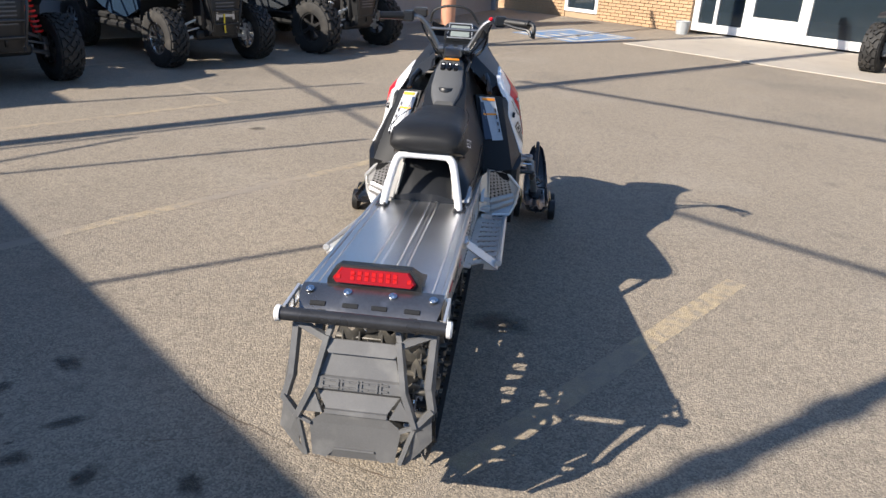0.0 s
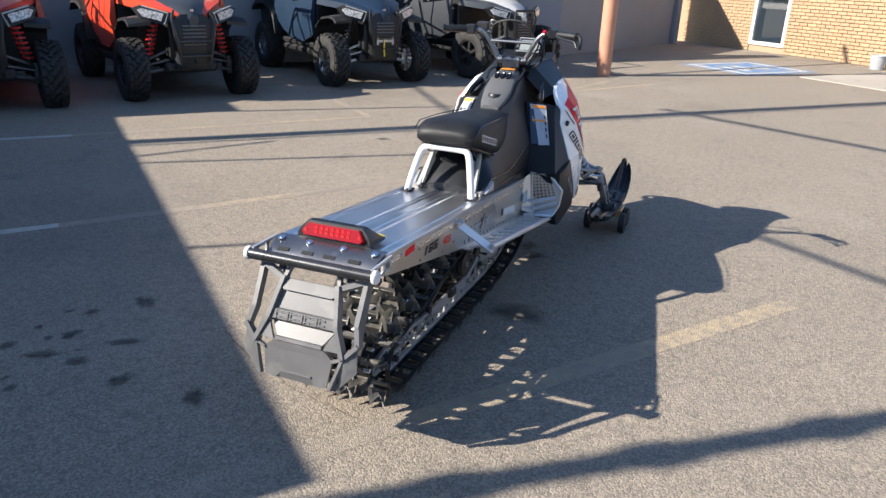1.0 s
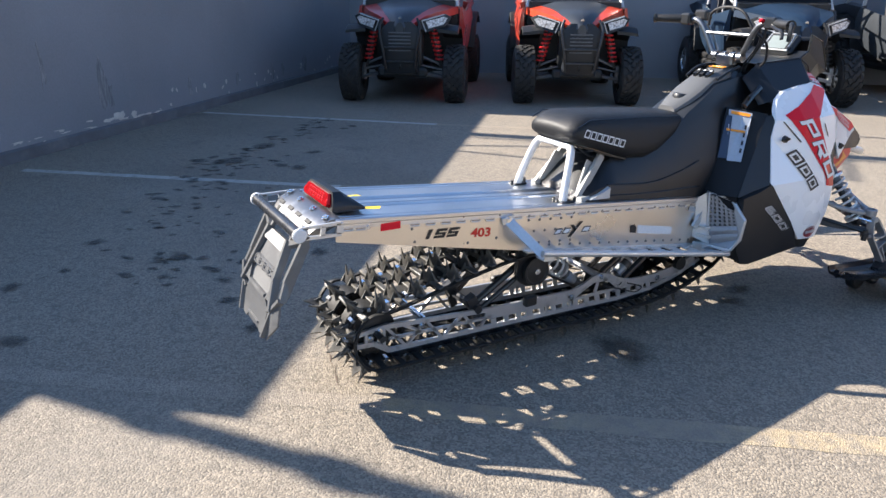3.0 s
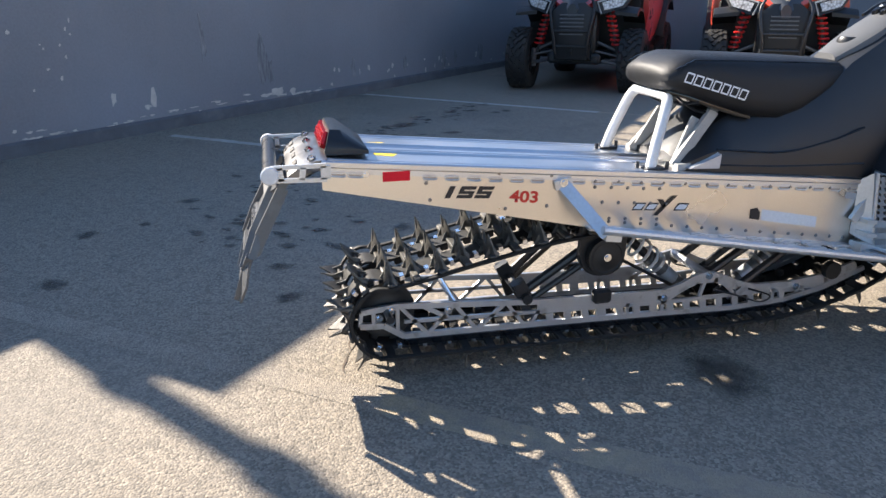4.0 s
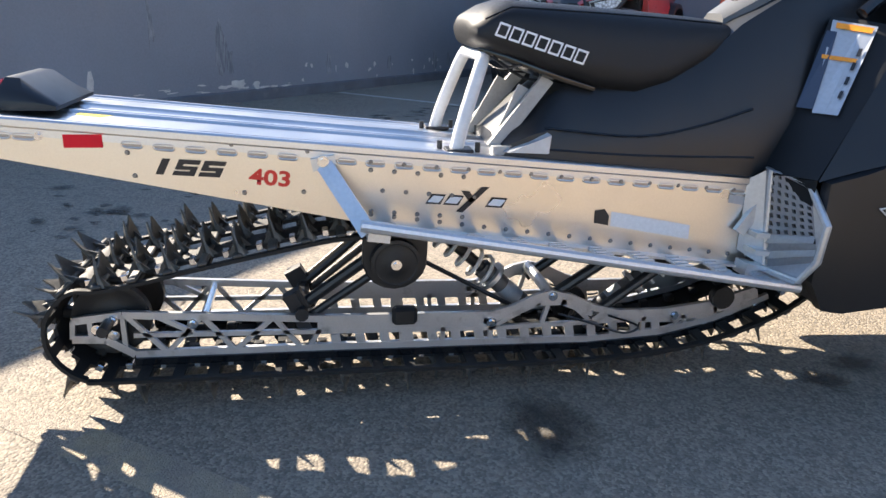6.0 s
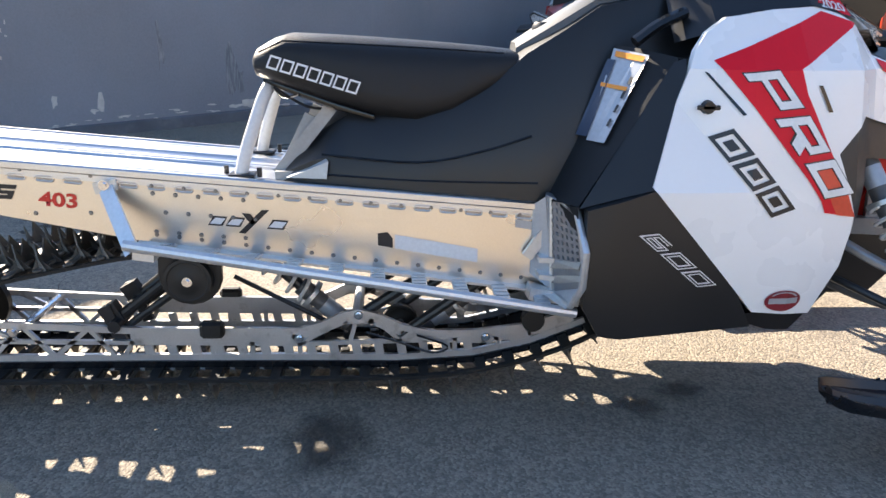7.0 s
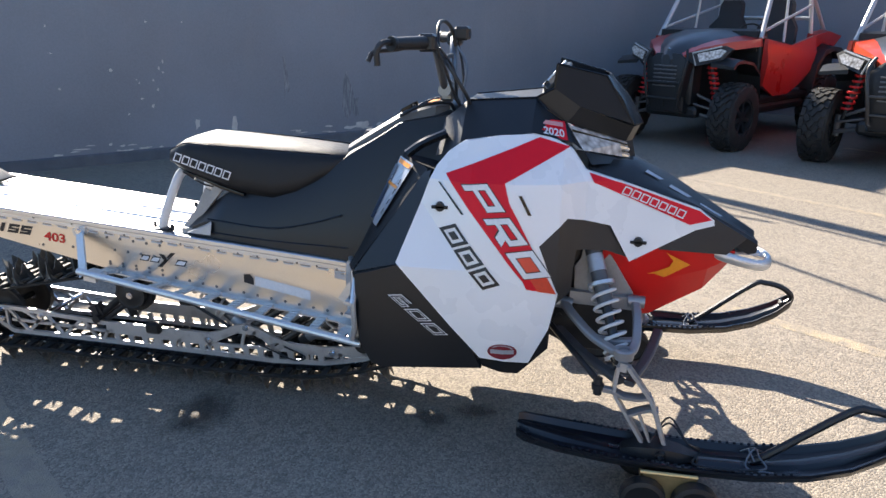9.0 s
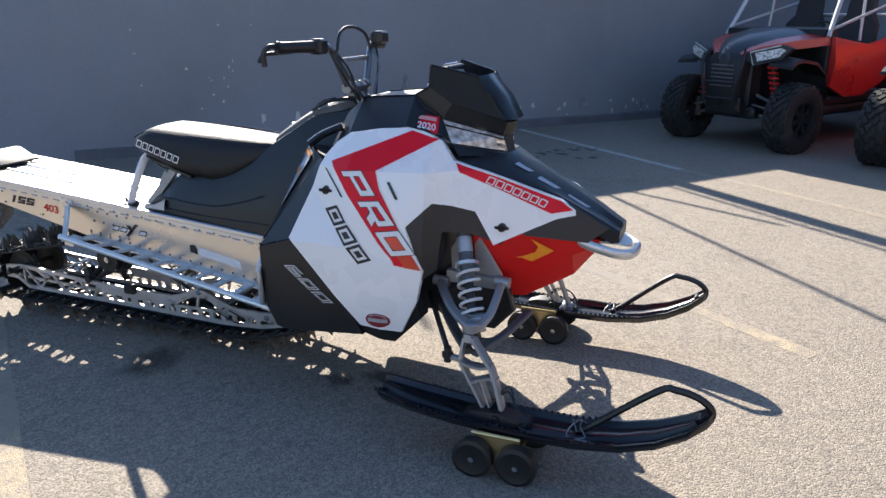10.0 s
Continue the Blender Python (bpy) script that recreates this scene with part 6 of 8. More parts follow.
box(bm, (-0.187, -0.011, 0), (0.187, 0.011, 0.009), bevel=0.003)
cleat = finish("cross_bar", bm, TRACK_R, 40)
bm = bmesh.new()
box(bm, (-0.012, -0.012, -0.03), (0.012, 0.012, -0.009), bevel=0.003)
tooth = finish("drive_tooth", bm, RUBBER, 40)
bm = bmesh.new()
box(bm, (-0.014, -0.008, -0.013), (0.014, 0.008, 0.003), bevel=0.002)
clip = finish("track_clip", bm, CHROME, 30)
N_ROWS = 54
for k, (p, d) in enumerate(loop_points(N_ROWS)):
    n = Vector((d.y, -d.x))
    base = Matrix(((1, 0, 0, 0), (0, d.x, n.x, p.x), (0, d.y, n.y, p.y), (0, 0, 0, 1)))
    for x in ((-0.134, 0.0, 0.134) if k % 2 else (-0.085, 0.085)):
        sibling("lug", lug, track, base @ Matrix.Translation((x, 0, 0)))
    sibling("cross_bar", cleat, track, base)
    for x in (-0.06, 0.06):
        sibling("drive_tooth", tooth, track, base @ Matrix.Translation((x, 0.02, 0)))
    for x in (-0.105, 0.105):
        sibling("track_clip", clip, track, base @ Matrix.Translation((x, 0.034, -0.001)))

rail_top = [(0.345, 0.205), (0.45, 0.216), (0.9, 0.186), (1.3, 0.178), (1.36, 0.194), (1.41, 0.218), (1.45, 0.227), (1.5, 0.215), (1.56, 0.185), (1.63, 0.167), (1.75, 0.165), (1.88, 0.18), (2.0, 0.215)]
rail_low = [(0.34, 0.162), (0.41, 0.158), (0.47, 0.118), (0.9, 0.113), (1.3, 0.106), (1.55, 0.1), (1.75, 0.11), (1.9, 0.142), (2.04, 0.195)]
truss = [((0.345, 0.205), (0.34, 0.162)), ((0.38, 0.206), (0.38, 0.16)), ((0.45, 0.214), (0.45, 0.125)), ((0.46, 0.21), (0.54, 0.118)), ((0.54, 0.118), (0.62, 0.204)), ((0.52, 0.21), (0.6, 0.165)), ((0.62, 0.204), (0.69, 0.117)), ((0.69, 0.117), (0.78, 0.194)), ((0.78, 0.194), (0.84, 0.115)), ((0.47, 0.165), (1.3, 0.142)), ((0.9, 0.186), (0.86, 0.115)), ((0.98, 0.142), (0.98, 0.112)),
         ((1.08, 0.142), (1.08, 0.11)), ((1.18, 0.178), (1.18, 0.11)), ((1.3, 0.178), (1.3, 0.106)), ((1.3, 0.142), (1.42, 0.21)), ((1.45, 0.222), (1.43, 0.15)), ((1.3, 0.142), (1.9, 0.15)), ((1.5, 0.2), (1.56, 0.145)), ((1.62, 0.145), (1.62, 0.104)), ((1.7, 0.165), (1.7, 0.106)), ((1.8, 0.17), (1.82, 0.12)), ((1.92, 0.19), (1.93, 0.15))]


def rail(bm):
    for line, h in ((rail_top, 0.017), (rail_low, 0.018)):
        for a, b in zip(line, line[1:]):
            bar(bm, a, b, h, 0.108, 0.012)
    for a, b in truss:
        bar(bm, a, b, 0.011, 0.108, 0.009)
    # solid webs, a wide rim over the hump, and a row of slots along the foot
    for a, b, h in (((0.88, 0.172), (1.3, 0.164), 0.038), ((1.28, 0.168), (1.37, 0.188), 0.03), ((1.36, 0.186), (1.42, 0.212), 0.028), ((1.41, 0.211), (1.49, 0.21), 0.03), ((1.48, 0.211), (1.57, 0.172), 0.03), ((1.56, 0.162), (1.78, 0.152), 0.034), ((1.77, 0.152), (1.9, 0.17), 0.034), ((1.89, 0.168), (2.01, 0.202), 0.03)):
        bar(bm, a, b, h, 0.108, 0.008)
    for k in range(17):
        y = 0.92 + 0.058 * k
        bar(bm, (y, 0.144), (y + 0.006, 0.108 if y < 1.75 else 0.135), 0.022, 0.108, 0.0075)


rails = both("slide_rail", rail, CAST, label="pierced silver slide rail", smooth=20)
both("slider", lambda bm: [bar(bm, (a[0], a[1] - 0.016), (b[0], b[1] - 0.016), 0.018, 0.108, 0.024) for a, b in zip(rail_low[2:], rail_low[3:])], BLACK_G, label="black slider strip")
for r, s in zip(rails, (1, -1)):
    for y, z in ((0.395, 0.185), (0.43, 0.205), (0.43, 0.17), (0.6, 0.19), (1.452, 0.222), (1.78, 0.155), (1.3, 0.16)):
        sibling("bolt", boss, r, Matrix.Translation((s * 0.114, y, z)) @ Matrix.Rotation(s * math.pi / 2, 4, "Y"))
    one("rubber_stop", lambda bm: cbox(bm, (s * 0.118, 1.085, 0.19), (0.03, 0.06, 0.045), bevel=0.008), RUBBER, r, "black rubber stop")
    one("rubber_stop", lambda bm: rod(bm, (s * 0.112, 1.9, 0.205), (s * 0.135, 1.9, 0.205), 0.03, n=14), RUBBER, r)


def wheel_profile(r, w):
    return [(-w, r * 0.2), (-w, r * 0.4), (-w * 0.85, r * 0.45), (-w * 0.85, r * 0.82), (-w, r * 0.86), (-w * 0.9, r), (w * 0.9, r), (w, r * 0.86), (w * 0.85, r * 0.82), (w * 0.85, r * 0.45), (w, r * 0.4), (w, r * 0.2)]


def idler(x, y, z, r, w=0.012, parent=sled):
    o = one("idler_wheel", lambda bm: ring(bm, wheel_profile(r, w), 24, Matrix.Translation((x, y, z))), RUBBER, parent, "black idler wheel")
    s = 1 if x > 0 else -1
    sibling("bolt", boss, o, Matrix.Translation((x + s * w, y, z)) @ Matrix.Rotation(s * math.pi / 2, 4, "Y"))
    return o


for s in (1, -1):
    idler(s * 0.075, 0.42, 0.197, 0.086)
    idler(s * 0.182, 1.056, 0.345, 0.056, 0.012)
    for y, z in ((1.56, 0.126),):
        idler(s * 0.07, y, z, 0.05, 0.01)
    one("wheel_guard", lambda bm: slab(bm, [(0.985, 0.435), (1.132, 0.425)] + [(1.056 + 0.074 * math.cos(t), 0.345 + 0.07 * math.sin(t)) for t in [radians(10 - 20 * k) for k in range(11)]], 0.022, Matrix.Translation((s * 0.155 - 0.011, 0, 0)) @ Matrix(((0, 0, 1, 0), (1, 0, 0, 0), (0, 1, 0, 0), (0, 0, 0, 1))), 0.004), BLACK_P, label="black rounded wheel guard")
one("axle", lambda bm: rod(bm, (-0.17, 0.42, 0.2), (0.17, 0.42, 0.2), 0.012), STEEL_D)
one("axle", lambda bm: rod(bm, (-0.185, 1.056, 0.348), (0.185, 1.056, 0.348), 0.011), STEEL_D)
one("cross_shaft", lambda bm: rod(bm, (-0.11, 0.625, 0.2), (0.11, 0.625, 0.2), 0.01), CHROME)
both("rear_arm", lambda bm: [rod(bm, (0.075, 0.84, 0.205), (0.11, 1.03, 0.355), 0.014), rod(bm, (0.09, 0.86, 0.185), (0.12, 1.05, 0.325), 0.01), bar(bm, (0.82, 0.245), (0.86, 0.13), 0.03, 0.095, 0.012), bar(bm, (0.82, 0.245), (0.845, 0.2), 0.045, 0.08, 0.03)], STEEL_D, label="black rear torque arm")
one("arm_shaft", lambda bm: rod(bm, (-0.12, 0.845, 0.2), (0.12, 0.845, 0.2), 0.016), STEEL_D)


def coil(bm, a, b, r, turns, wire, n=14):
    a, b = Vector(a), Vector(b)
    e, f, _ = frame_of(b - a)
    k = int(turns * n)
    tube(bm, [a + (b - a) * i / k + (e * math.cos(6.2832 * i / n) + f * math.sin(6.2832 * i / n)) * r for i in range(k + 1)], wire, 6)


def shock(name, a, b, split, r, parent, turns=5.5, col=HOOP_W):
    a, b = Vector(a), Vector(b)
    g = thing(name, "", "")
    g.parent = parent
    d = (b - a)
    one("damper_body", lambda bm: rod(bm, a, a + d * split, r * 0.68, n=14), GREY_CAST, g, "grey damper body")
    one("damper_decal", lambda bm: rod(bm, a + d * 0.1, a + d * 0.24, r * 0.7, n=14), LABEL_S, g, "pale decal band")
    one("damper_rod", lambda bm: rod(bm, a + d * split, b, r * 0.42, n=12), STEEL_D, g)
    one("spring", lambda bm: coil(bm, a + d * 0.36, a + d * 0.93, r, turns, r * 0.15), col, g, "pale coil spring")
    for k in (0.33, 0.925):
        one("spring_seat", lambda bm: rod(bm, a + d * k, a + d * (k + 0.03), r * 1.12, n=16), ALU_P, g)
    for p in (a, b):
        one("eye", lambda bm: rod(bm, p - Vector((0.014, 0, 0)), p + Vector((0.014, 0, 0)), r * 0.5, n=12), STEEL_D, g)
    return g


g = shock("rear_shock", (0.0, 1.42, 0.15), (0.0, 1.14, 0.4), 0.45, 0.036, sled)
shock("front_track_shock", (0.0, 1.62, 0.14), (0.0, 1.88, 0.33), 0.5, 0.033, sled)
both("front_arm", lambda bm: [rod(bm, (0.1, 1.56, 0.16), (0.1, 1.8, 0.33), 0.013), rod(bm, (0.085, 1.44, 0.2), (0.09, 1.68, 0.36), 0.014)], STEEL_D, label="black front torque arm")
one("arm_shaft", lambda bm: rod(bm, (-0.11, 1.45, 0.222), (0.11, 1.45, 0.222), 0.014), CAST)
one("limiter_strap", lambda bm: tube(bm, [(0.03, 1.13, 0.3), (0.03, 1.4, 0.15)], 0.006, 6), BLACK_P)
both("tie_wire", lambda bm: tube(bm, smooth_path([(0.118, 1.47, 0.175), (0.125, 1.55, 0.15), (0.13, 1.64, 0.12), (0.125, 1.68, 0.135), (0.12, 1.6, 0.165)], 4), 0.003, 6), BLACK_P)
one("drive_axle", lambda bm: rod(bm, (-0.2, 2.04, 0.33), (0.2, 2.04, 0.33), 0.02), STEEL_D)
one("drive_wheel", lambda bm: ring(bm, wheel_profile(0.1, 0.03), 20, Matrix.Translation((0.07, 2.04, 0.33))), BLACK_P)

# running boards
def board_in(y):
    return low_z(y)


def board_out(y):
    return 0.483 - 0.173 * (y - 0.94)


both("board_rail", lambda bm: tube(bm, [(0.33, y, board_out(y)) for y in (0.97, 1.3, 1.6, 1.955)], 0.012, 10), ALU_P, label="silver running board tube")
both("board_edge", lambda bm: [bar(bm, (0.98, board_in(0.98) - 0.001), (1.97, board_in(1.97) - 0.001), 0.006, 0.212, 0.028)], ALU_P)
bm = bmesh.new()
box(bm, (0.0, -0.017, -0.003), (0.12, 0.017, 0.003), bevel=0.001)
for i in range(5):
    box(bm, (0.01 + 0.023 * i, -0.015, 0.002), (0.022 + 0.023 * i, 0.015, 0.006))
rung = finish("rung", bm, ALU_P, 30)
for s in (1, -1):
    brd = tagged(new("board_tread"), "")
    brd.parent = sled
    for i in range(10):
        y = 1.03 + 0.095 * i
        rise = math.atan2(board_out(y) - board_in(y), 0.12)
        sibling("rung", rung, brd, Matrix.Diagonal((s, 1, 1, 1)) @ Matrix.Translation((0.206, y, board_in(y))) @ Matrix.Rotation(-rise, 4, "Y"))
both("board_strut", lambda bm: [bar(bm, (0.9, 0.59), (0.905, 0.565), 0.05, 0.206, 0.01), bar(bm, (0.903, 0.575), (0.985, 0.462), 0.035, 0.208, 0.008, 0.325), bar(bm, (0.985, 0.458), (1.03, 0.452), 0.03, 0.3, 0.05)], ALU_P, label="bent silver board strut")
for s, sd in zip((1, -1), sides):
    sibling("bolt", boss, sd, Matrix.Translation((s * 0.211, 0.901, 0.582)) @ Matrix.Rotation(s * math.pi / 2, 4, "Y"))


TOE = Vector((0.232, 1.9, 0.562)), Vector((0.322, 1.945, 0.54)), Vector((0.376, 1.953, 0.385)), Vector((0.248, 1.918, 0.33))


def toe_at(a, b):
    """A place on the toe plate: a across, b from its top to its foot."""
    return TOE[0].lerp(TOE[1], a).lerp(TOE[3].lerp(TOE[2], a), b)


def toe_plate(bm):
    """A perforated plate: rows of slanted holes above a plain ribbed foot."""
    for j in range(8):
        for i in range(6):
            c = [(i / 6, j / 12), ((i + 1) / 6, j / 12), ((i + 1) / 6, (j + 1) / 12), (i / 6, (j + 1) / 12)]
            h = [((i + 0.2) / 6, (j + 0.24) / 12), ((i + 0.68) / 6, (j + 0.24) / 12), ((i + 0.82) / 6, (j + 0.78) / 12), ((i + 0.34) / 6, (j + 0.78) / 12)]
            o, n = V(bm, [toe_at(*p) for p in c]), V(bm, [toe_at(*p) for p in h])
            back = V(bm, [toe_at(*p) + Vector((0, 0.005, 0)) for p in h])
            for k in range(4):
                bm.faces.new((o[k], o[(k + 1) % 4], n[(k + 1) % 4], n[k]))
                bm.faces.new((n[k], n[(k + 1) % 4], back[(k + 1) % 4], back[k]))
    for k in range(4):
        a, b = 8 / 12 + k / 12, 8 / 12 + (k + 1) / 12
        bm.faces.new(V(bm, [toe_at(0, a), toe_at(1, a), toe_at(1, b) - Vector((0, 0.006 * (k % 2 == 0), 0)), toe_at(0, b) - Vector((0, 0.006 * (k % 2 == 0), 0))]))


toes = both("toe_hold", lambda bm: [tube(bm, [TOE[0], TOE[1], (0.386, 1.953, 0.468), TOE[2], (0.352, 1.936, 0.335), TOE[3]], 0.009, 8, closed=True), [bm.faces.new(V(bm, q)) for q in ([TOE[1], (0.386, 1.953, 0.468), TOE[2]], [TOE[0], TOE[3], (0.2, 1.87, 0.36), (0.2, 1.87, 0.53)], [TOE[3], TOE[2], (0.35, 1.925, 0.325), (0.22, 1.87, 0.335)])]], ALU_P, label="silver cast toe hold")
for s, toe in zip((1, -1), toes):
    bm = bmesh.new()
    toe_plate(bm)
    bmesh.ops.transform(bm, matrix=Matrix.Diagonal((s, 1, 1, 1)), verts=bm.verts)
    part("toe_grid", bm, material("satin_toe_plate", (0.36, 0.36, 0.37), 0.4, 0.8, vary=0.12, size=14), toe, "perforated grey toe plate", 0)
both("toe_frame", lambda bm: [bar(bm, (1.858, 0.406), (1.945, 0.535), 0.026, 0.214, 0.014), bar(bm, (1.86, 0.33), (1.98, 0.31), 0.03, 0.24, 0.05), bar(bm, (1.88, 0.37), (1.97, 0.36), 0.012, 0.235, 0.05), bar(bm, (1.88, 0.41), (1.97, 0.405), 0.012, 0.235, 0.04)], ALU_P, label="cast silver foot brace")

# ---- front suspension and skis ----
def blade(bm, path, width, thick, side=(0, 0, 1)):
    """A flat curved bar swept along path, its width across side."""
    pts = [Vector(p) for p in path]
    loops = []
    for i, p in enumerate(pts):
        d = (pts[min(i + 1, len(pts) - 1)] - pts[max(i - 1, 0)]).normalized()
        e = d.cross(Vector(side)).normalized() * width / 2
        f = e.cross(d).normalized() * thick / 2
        loops.append([p + e * a + f * b for a, b in ((-1, -0.5), (-0.7, -1), (0.7, -1), (1, -0.5), (1, 0.5), (0.7, 1), (-0.7, 1), (-1, 0.5))])
    loft(bm, loops)


EYE = Vector((0.43, 2.763, 0.403))
both("lower_arm", lambda bm: [blade(bm, smooth_path([(0.17, 2.57, 0.352), (0.3, 2.66, 0.326), (0.44, 2.758, 0.322)], 4), 0.034, 0.02), blade(bm, smooth_path([(0.16, 2.88, 0.365), (0.3, 2.84, 0.338), (0.45, 2.782, 0.322)], 4), 0.03, 0.018), rod(bm, (0.36, 2.72, 0.322), (0.36, 2.8, 0.322), 0.016, n=12)], GREY_CAST, label="dark lower control arm")
arms = both("control_arm", lambda bm: [blade(bm, smooth_path([(0.225, 2.585, 0.462), (0.27, 2.61, 0.448), (0.34, 2.668, 0.415), (0.4, 2.728, 0.401), EYE], 4), 0.03, 0.019), blade(bm, smooth_path([(0.215, 2.795, 0.482), (0.27, 2.802, 0.462), (0.35, 2.8, 0.42), (0.405, 2.786, 0.402), EYE], 4), 0.026, 0.019), blade(bm, [(0.345, 2.69, 0.408), (0.352, 2.74, 0.405), (0.352, 2.79, 0.412)], 0.03, 0.014)], ARM_CAST, label="silver forged upper control arm")
for s, arm in zip((1, -1), arms):
    for a, b, r in (((0.215, 2.555, 0.462), (0.215, 2.61, 0.458), 0.019), ((0.215, 2.775, 0.482), (0.215, 2.825, 0.48), 0.019)):
        one("arm_bush", lambda bm: rod(bm, (s * a[0], *a[1:]), (s * b[0], *b[1:]), r, n=14), ARM_CAST, arm)
    one("arm_eye", lambda bm: ring(bm, [(-0.014, 0.017), (-0.014, 0.027), (0.012, 0.029), (0.016, 0.025), (0.016, 0.017)], 18, Matrix.Translation((s * EYE.x, EYE.y, EYE.z)) @ Matrix.Rotation(-math.pi / 2, 4, "Y")), ARM_CAST, arm, "cast eye of the arm")
    one("ball_joint", lambda bm: [rod(bm, (s * EYE.x, EYE.y, EYE.z - 0.04), (s * EYE.x, EYE.y, EYE.z + 0.008), 0.0165, n=12), rod(bm, (s * EYE.x, EYE.y, EYE.z - 0.026), (s * EYE.x, EYE.y, EYE.z - 0.019), 0.026, n=14)], STEEL_D, arm)
    one("pinch_bolt", lambda bm: rod(bm, (s * 0.4, 2.735, 0.372), (s * 0.46, 2.75, 0.366), 0.007, n=8), CHROME, arm)
both("steering_rod", lambda bm: [rod(bm, (0.14, 2.5, 0.4), (0.455, 2.692, 0.33), 0.0095), rod(bm, (0.463, 2.697, 0.338), (0.463, 2.697, 0.288), 0.0125, n=12), rod(bm, (0.463, 2.697, 0.32), (0.463, 2.697, 0.305), 0.018, n=12)], STEEL_D, label="dark steering rod with a ball end")


def on_spindle(y, z):
    return Vector((0.45 + 0.18 * (0.376 - z), y, z))


SPINDLE = {
    "rear_bar": ([(2.75, 0.374), (2.745, 0.34), (2.742, 0.306), (2.748, 0.288), (2.782, 0.238), (2.815, 0.187), (2.846, 0.137)], 0.0125, 0.034),
    "front_bar": ([(2.776, 0.376), (2.8, 0.346), (2.826, 0.313), (2.846, 0.285), (2.862, 0.245), (2.88, 0.19), (2.9, 0.13)], 0.0135, 0.04),
    "top_bar": ([(2.748, 0.372), (2.765, 0.38), (2.782, 0.374)], 0.014, 0.034),
    "waist_bar": ([(2.74, 0.303), (2.77, 0.291), (2.81, 0.289), (2.846, 0.298)], 0.013, 0.036),
    "middle_bar": ([(2.782, 0.24), (2.81, 0.252), (2.84, 0.262), (2.866, 0.258)], 0.012, 0.034),
    "inner_strut": ([(2.812, 0.252), (2.835, 0.2), (2.864, 0.135)], 0.0085, 0.028),
    "steering_arm": ([(2.698, 0.312), (2.716, 0.305), (2.742, 0.303)], 0.018, 0.022),
}
spindles = both("spindle", lambda bm: blade(bm, [on_spindle(2.76, 0.362), on_spindle(2.764, 0.386)], 0.03, 0.034, (1, 0, 0)), ARM_CAST, label="pale cast lattice spindle")
for s, sp in zip((1, -1), spindles):
    for name, (path, width, depth) in SPINDLE.items():
        bm = bmesh.new()
        blade(bm, [on_spindle(*p) for p in path], width, depth, (1, 0, 0))
        bmesh.ops.transform(bm, matrix=Matrix.Diagonal((s, 1, 1, 1)), verts=bm.verts)
        part(name, bm, ARM_CAST, sp, "", 40)
    one("spindle_foot", lambda bm: [cbox(bm, (s * 0.495, 2.872, 0.135), (0.05, 0.085, 0.03), bevel=0.008), rod(bm, (s * 0.43, 2.877, 0.142), (s * 0.545, 2.877, 0.142), 0.012, n=12)], ARM_CAST, sp)
for s in (1, -1):
    shock("ski_shock", (s * 0.205, 2.655, 0.655), (s * 0.378, 2.758, 0.345), 0.5, 0.036, sled, 6.5)

SKI = [(2.478, 0.178, 0.045), (2.5, 0.172, 0.062), (2.6, 0.155, 0.075), (2.75, 0.14, 0.08), (2.95, 0.132, 0.08), (3.12, 0.134, 0.078), (3.25, 0.15, 0.074), (3.35, 0.18, 0.068), (3.43, 0.222, 0.055), (3.48, 0.262, 0.038), (3.492, 0.275, 0.02)]


def ski_body(bm):
    """A dished ski: raised serrated edges, a spine, and ribs that fan out at the tip."""
    loops = []
    for y, z, w in SKI:
        rib = 0.006 + 0.012 * min(1, max(0, (y - 3.1) / 0.2)) + 0.012 * min(1, max(0, (2.75 - y) / 0.2))
        half = [(w, 0.012), (w, 0.021), (w * 0.88, 0.021), (w * 0.74, 0.004), (w * 0.5, 0.001), (w * 0.3, 0.003), (w * 0.2, rib), (w * 0.08, rib + 0.002)]
        under = [(w * 0.75, -0.012), (w * 0.2, -0.014)]
        prof = [(-x, h) for x, h in half] + half[::-1] + under + [(0, -0.022)] + [(-x, h) for x, h in reversed(under)]
        loops.append([(0.5 + x, y, z + h) for x, h in prof])
    loft(bm, loops)


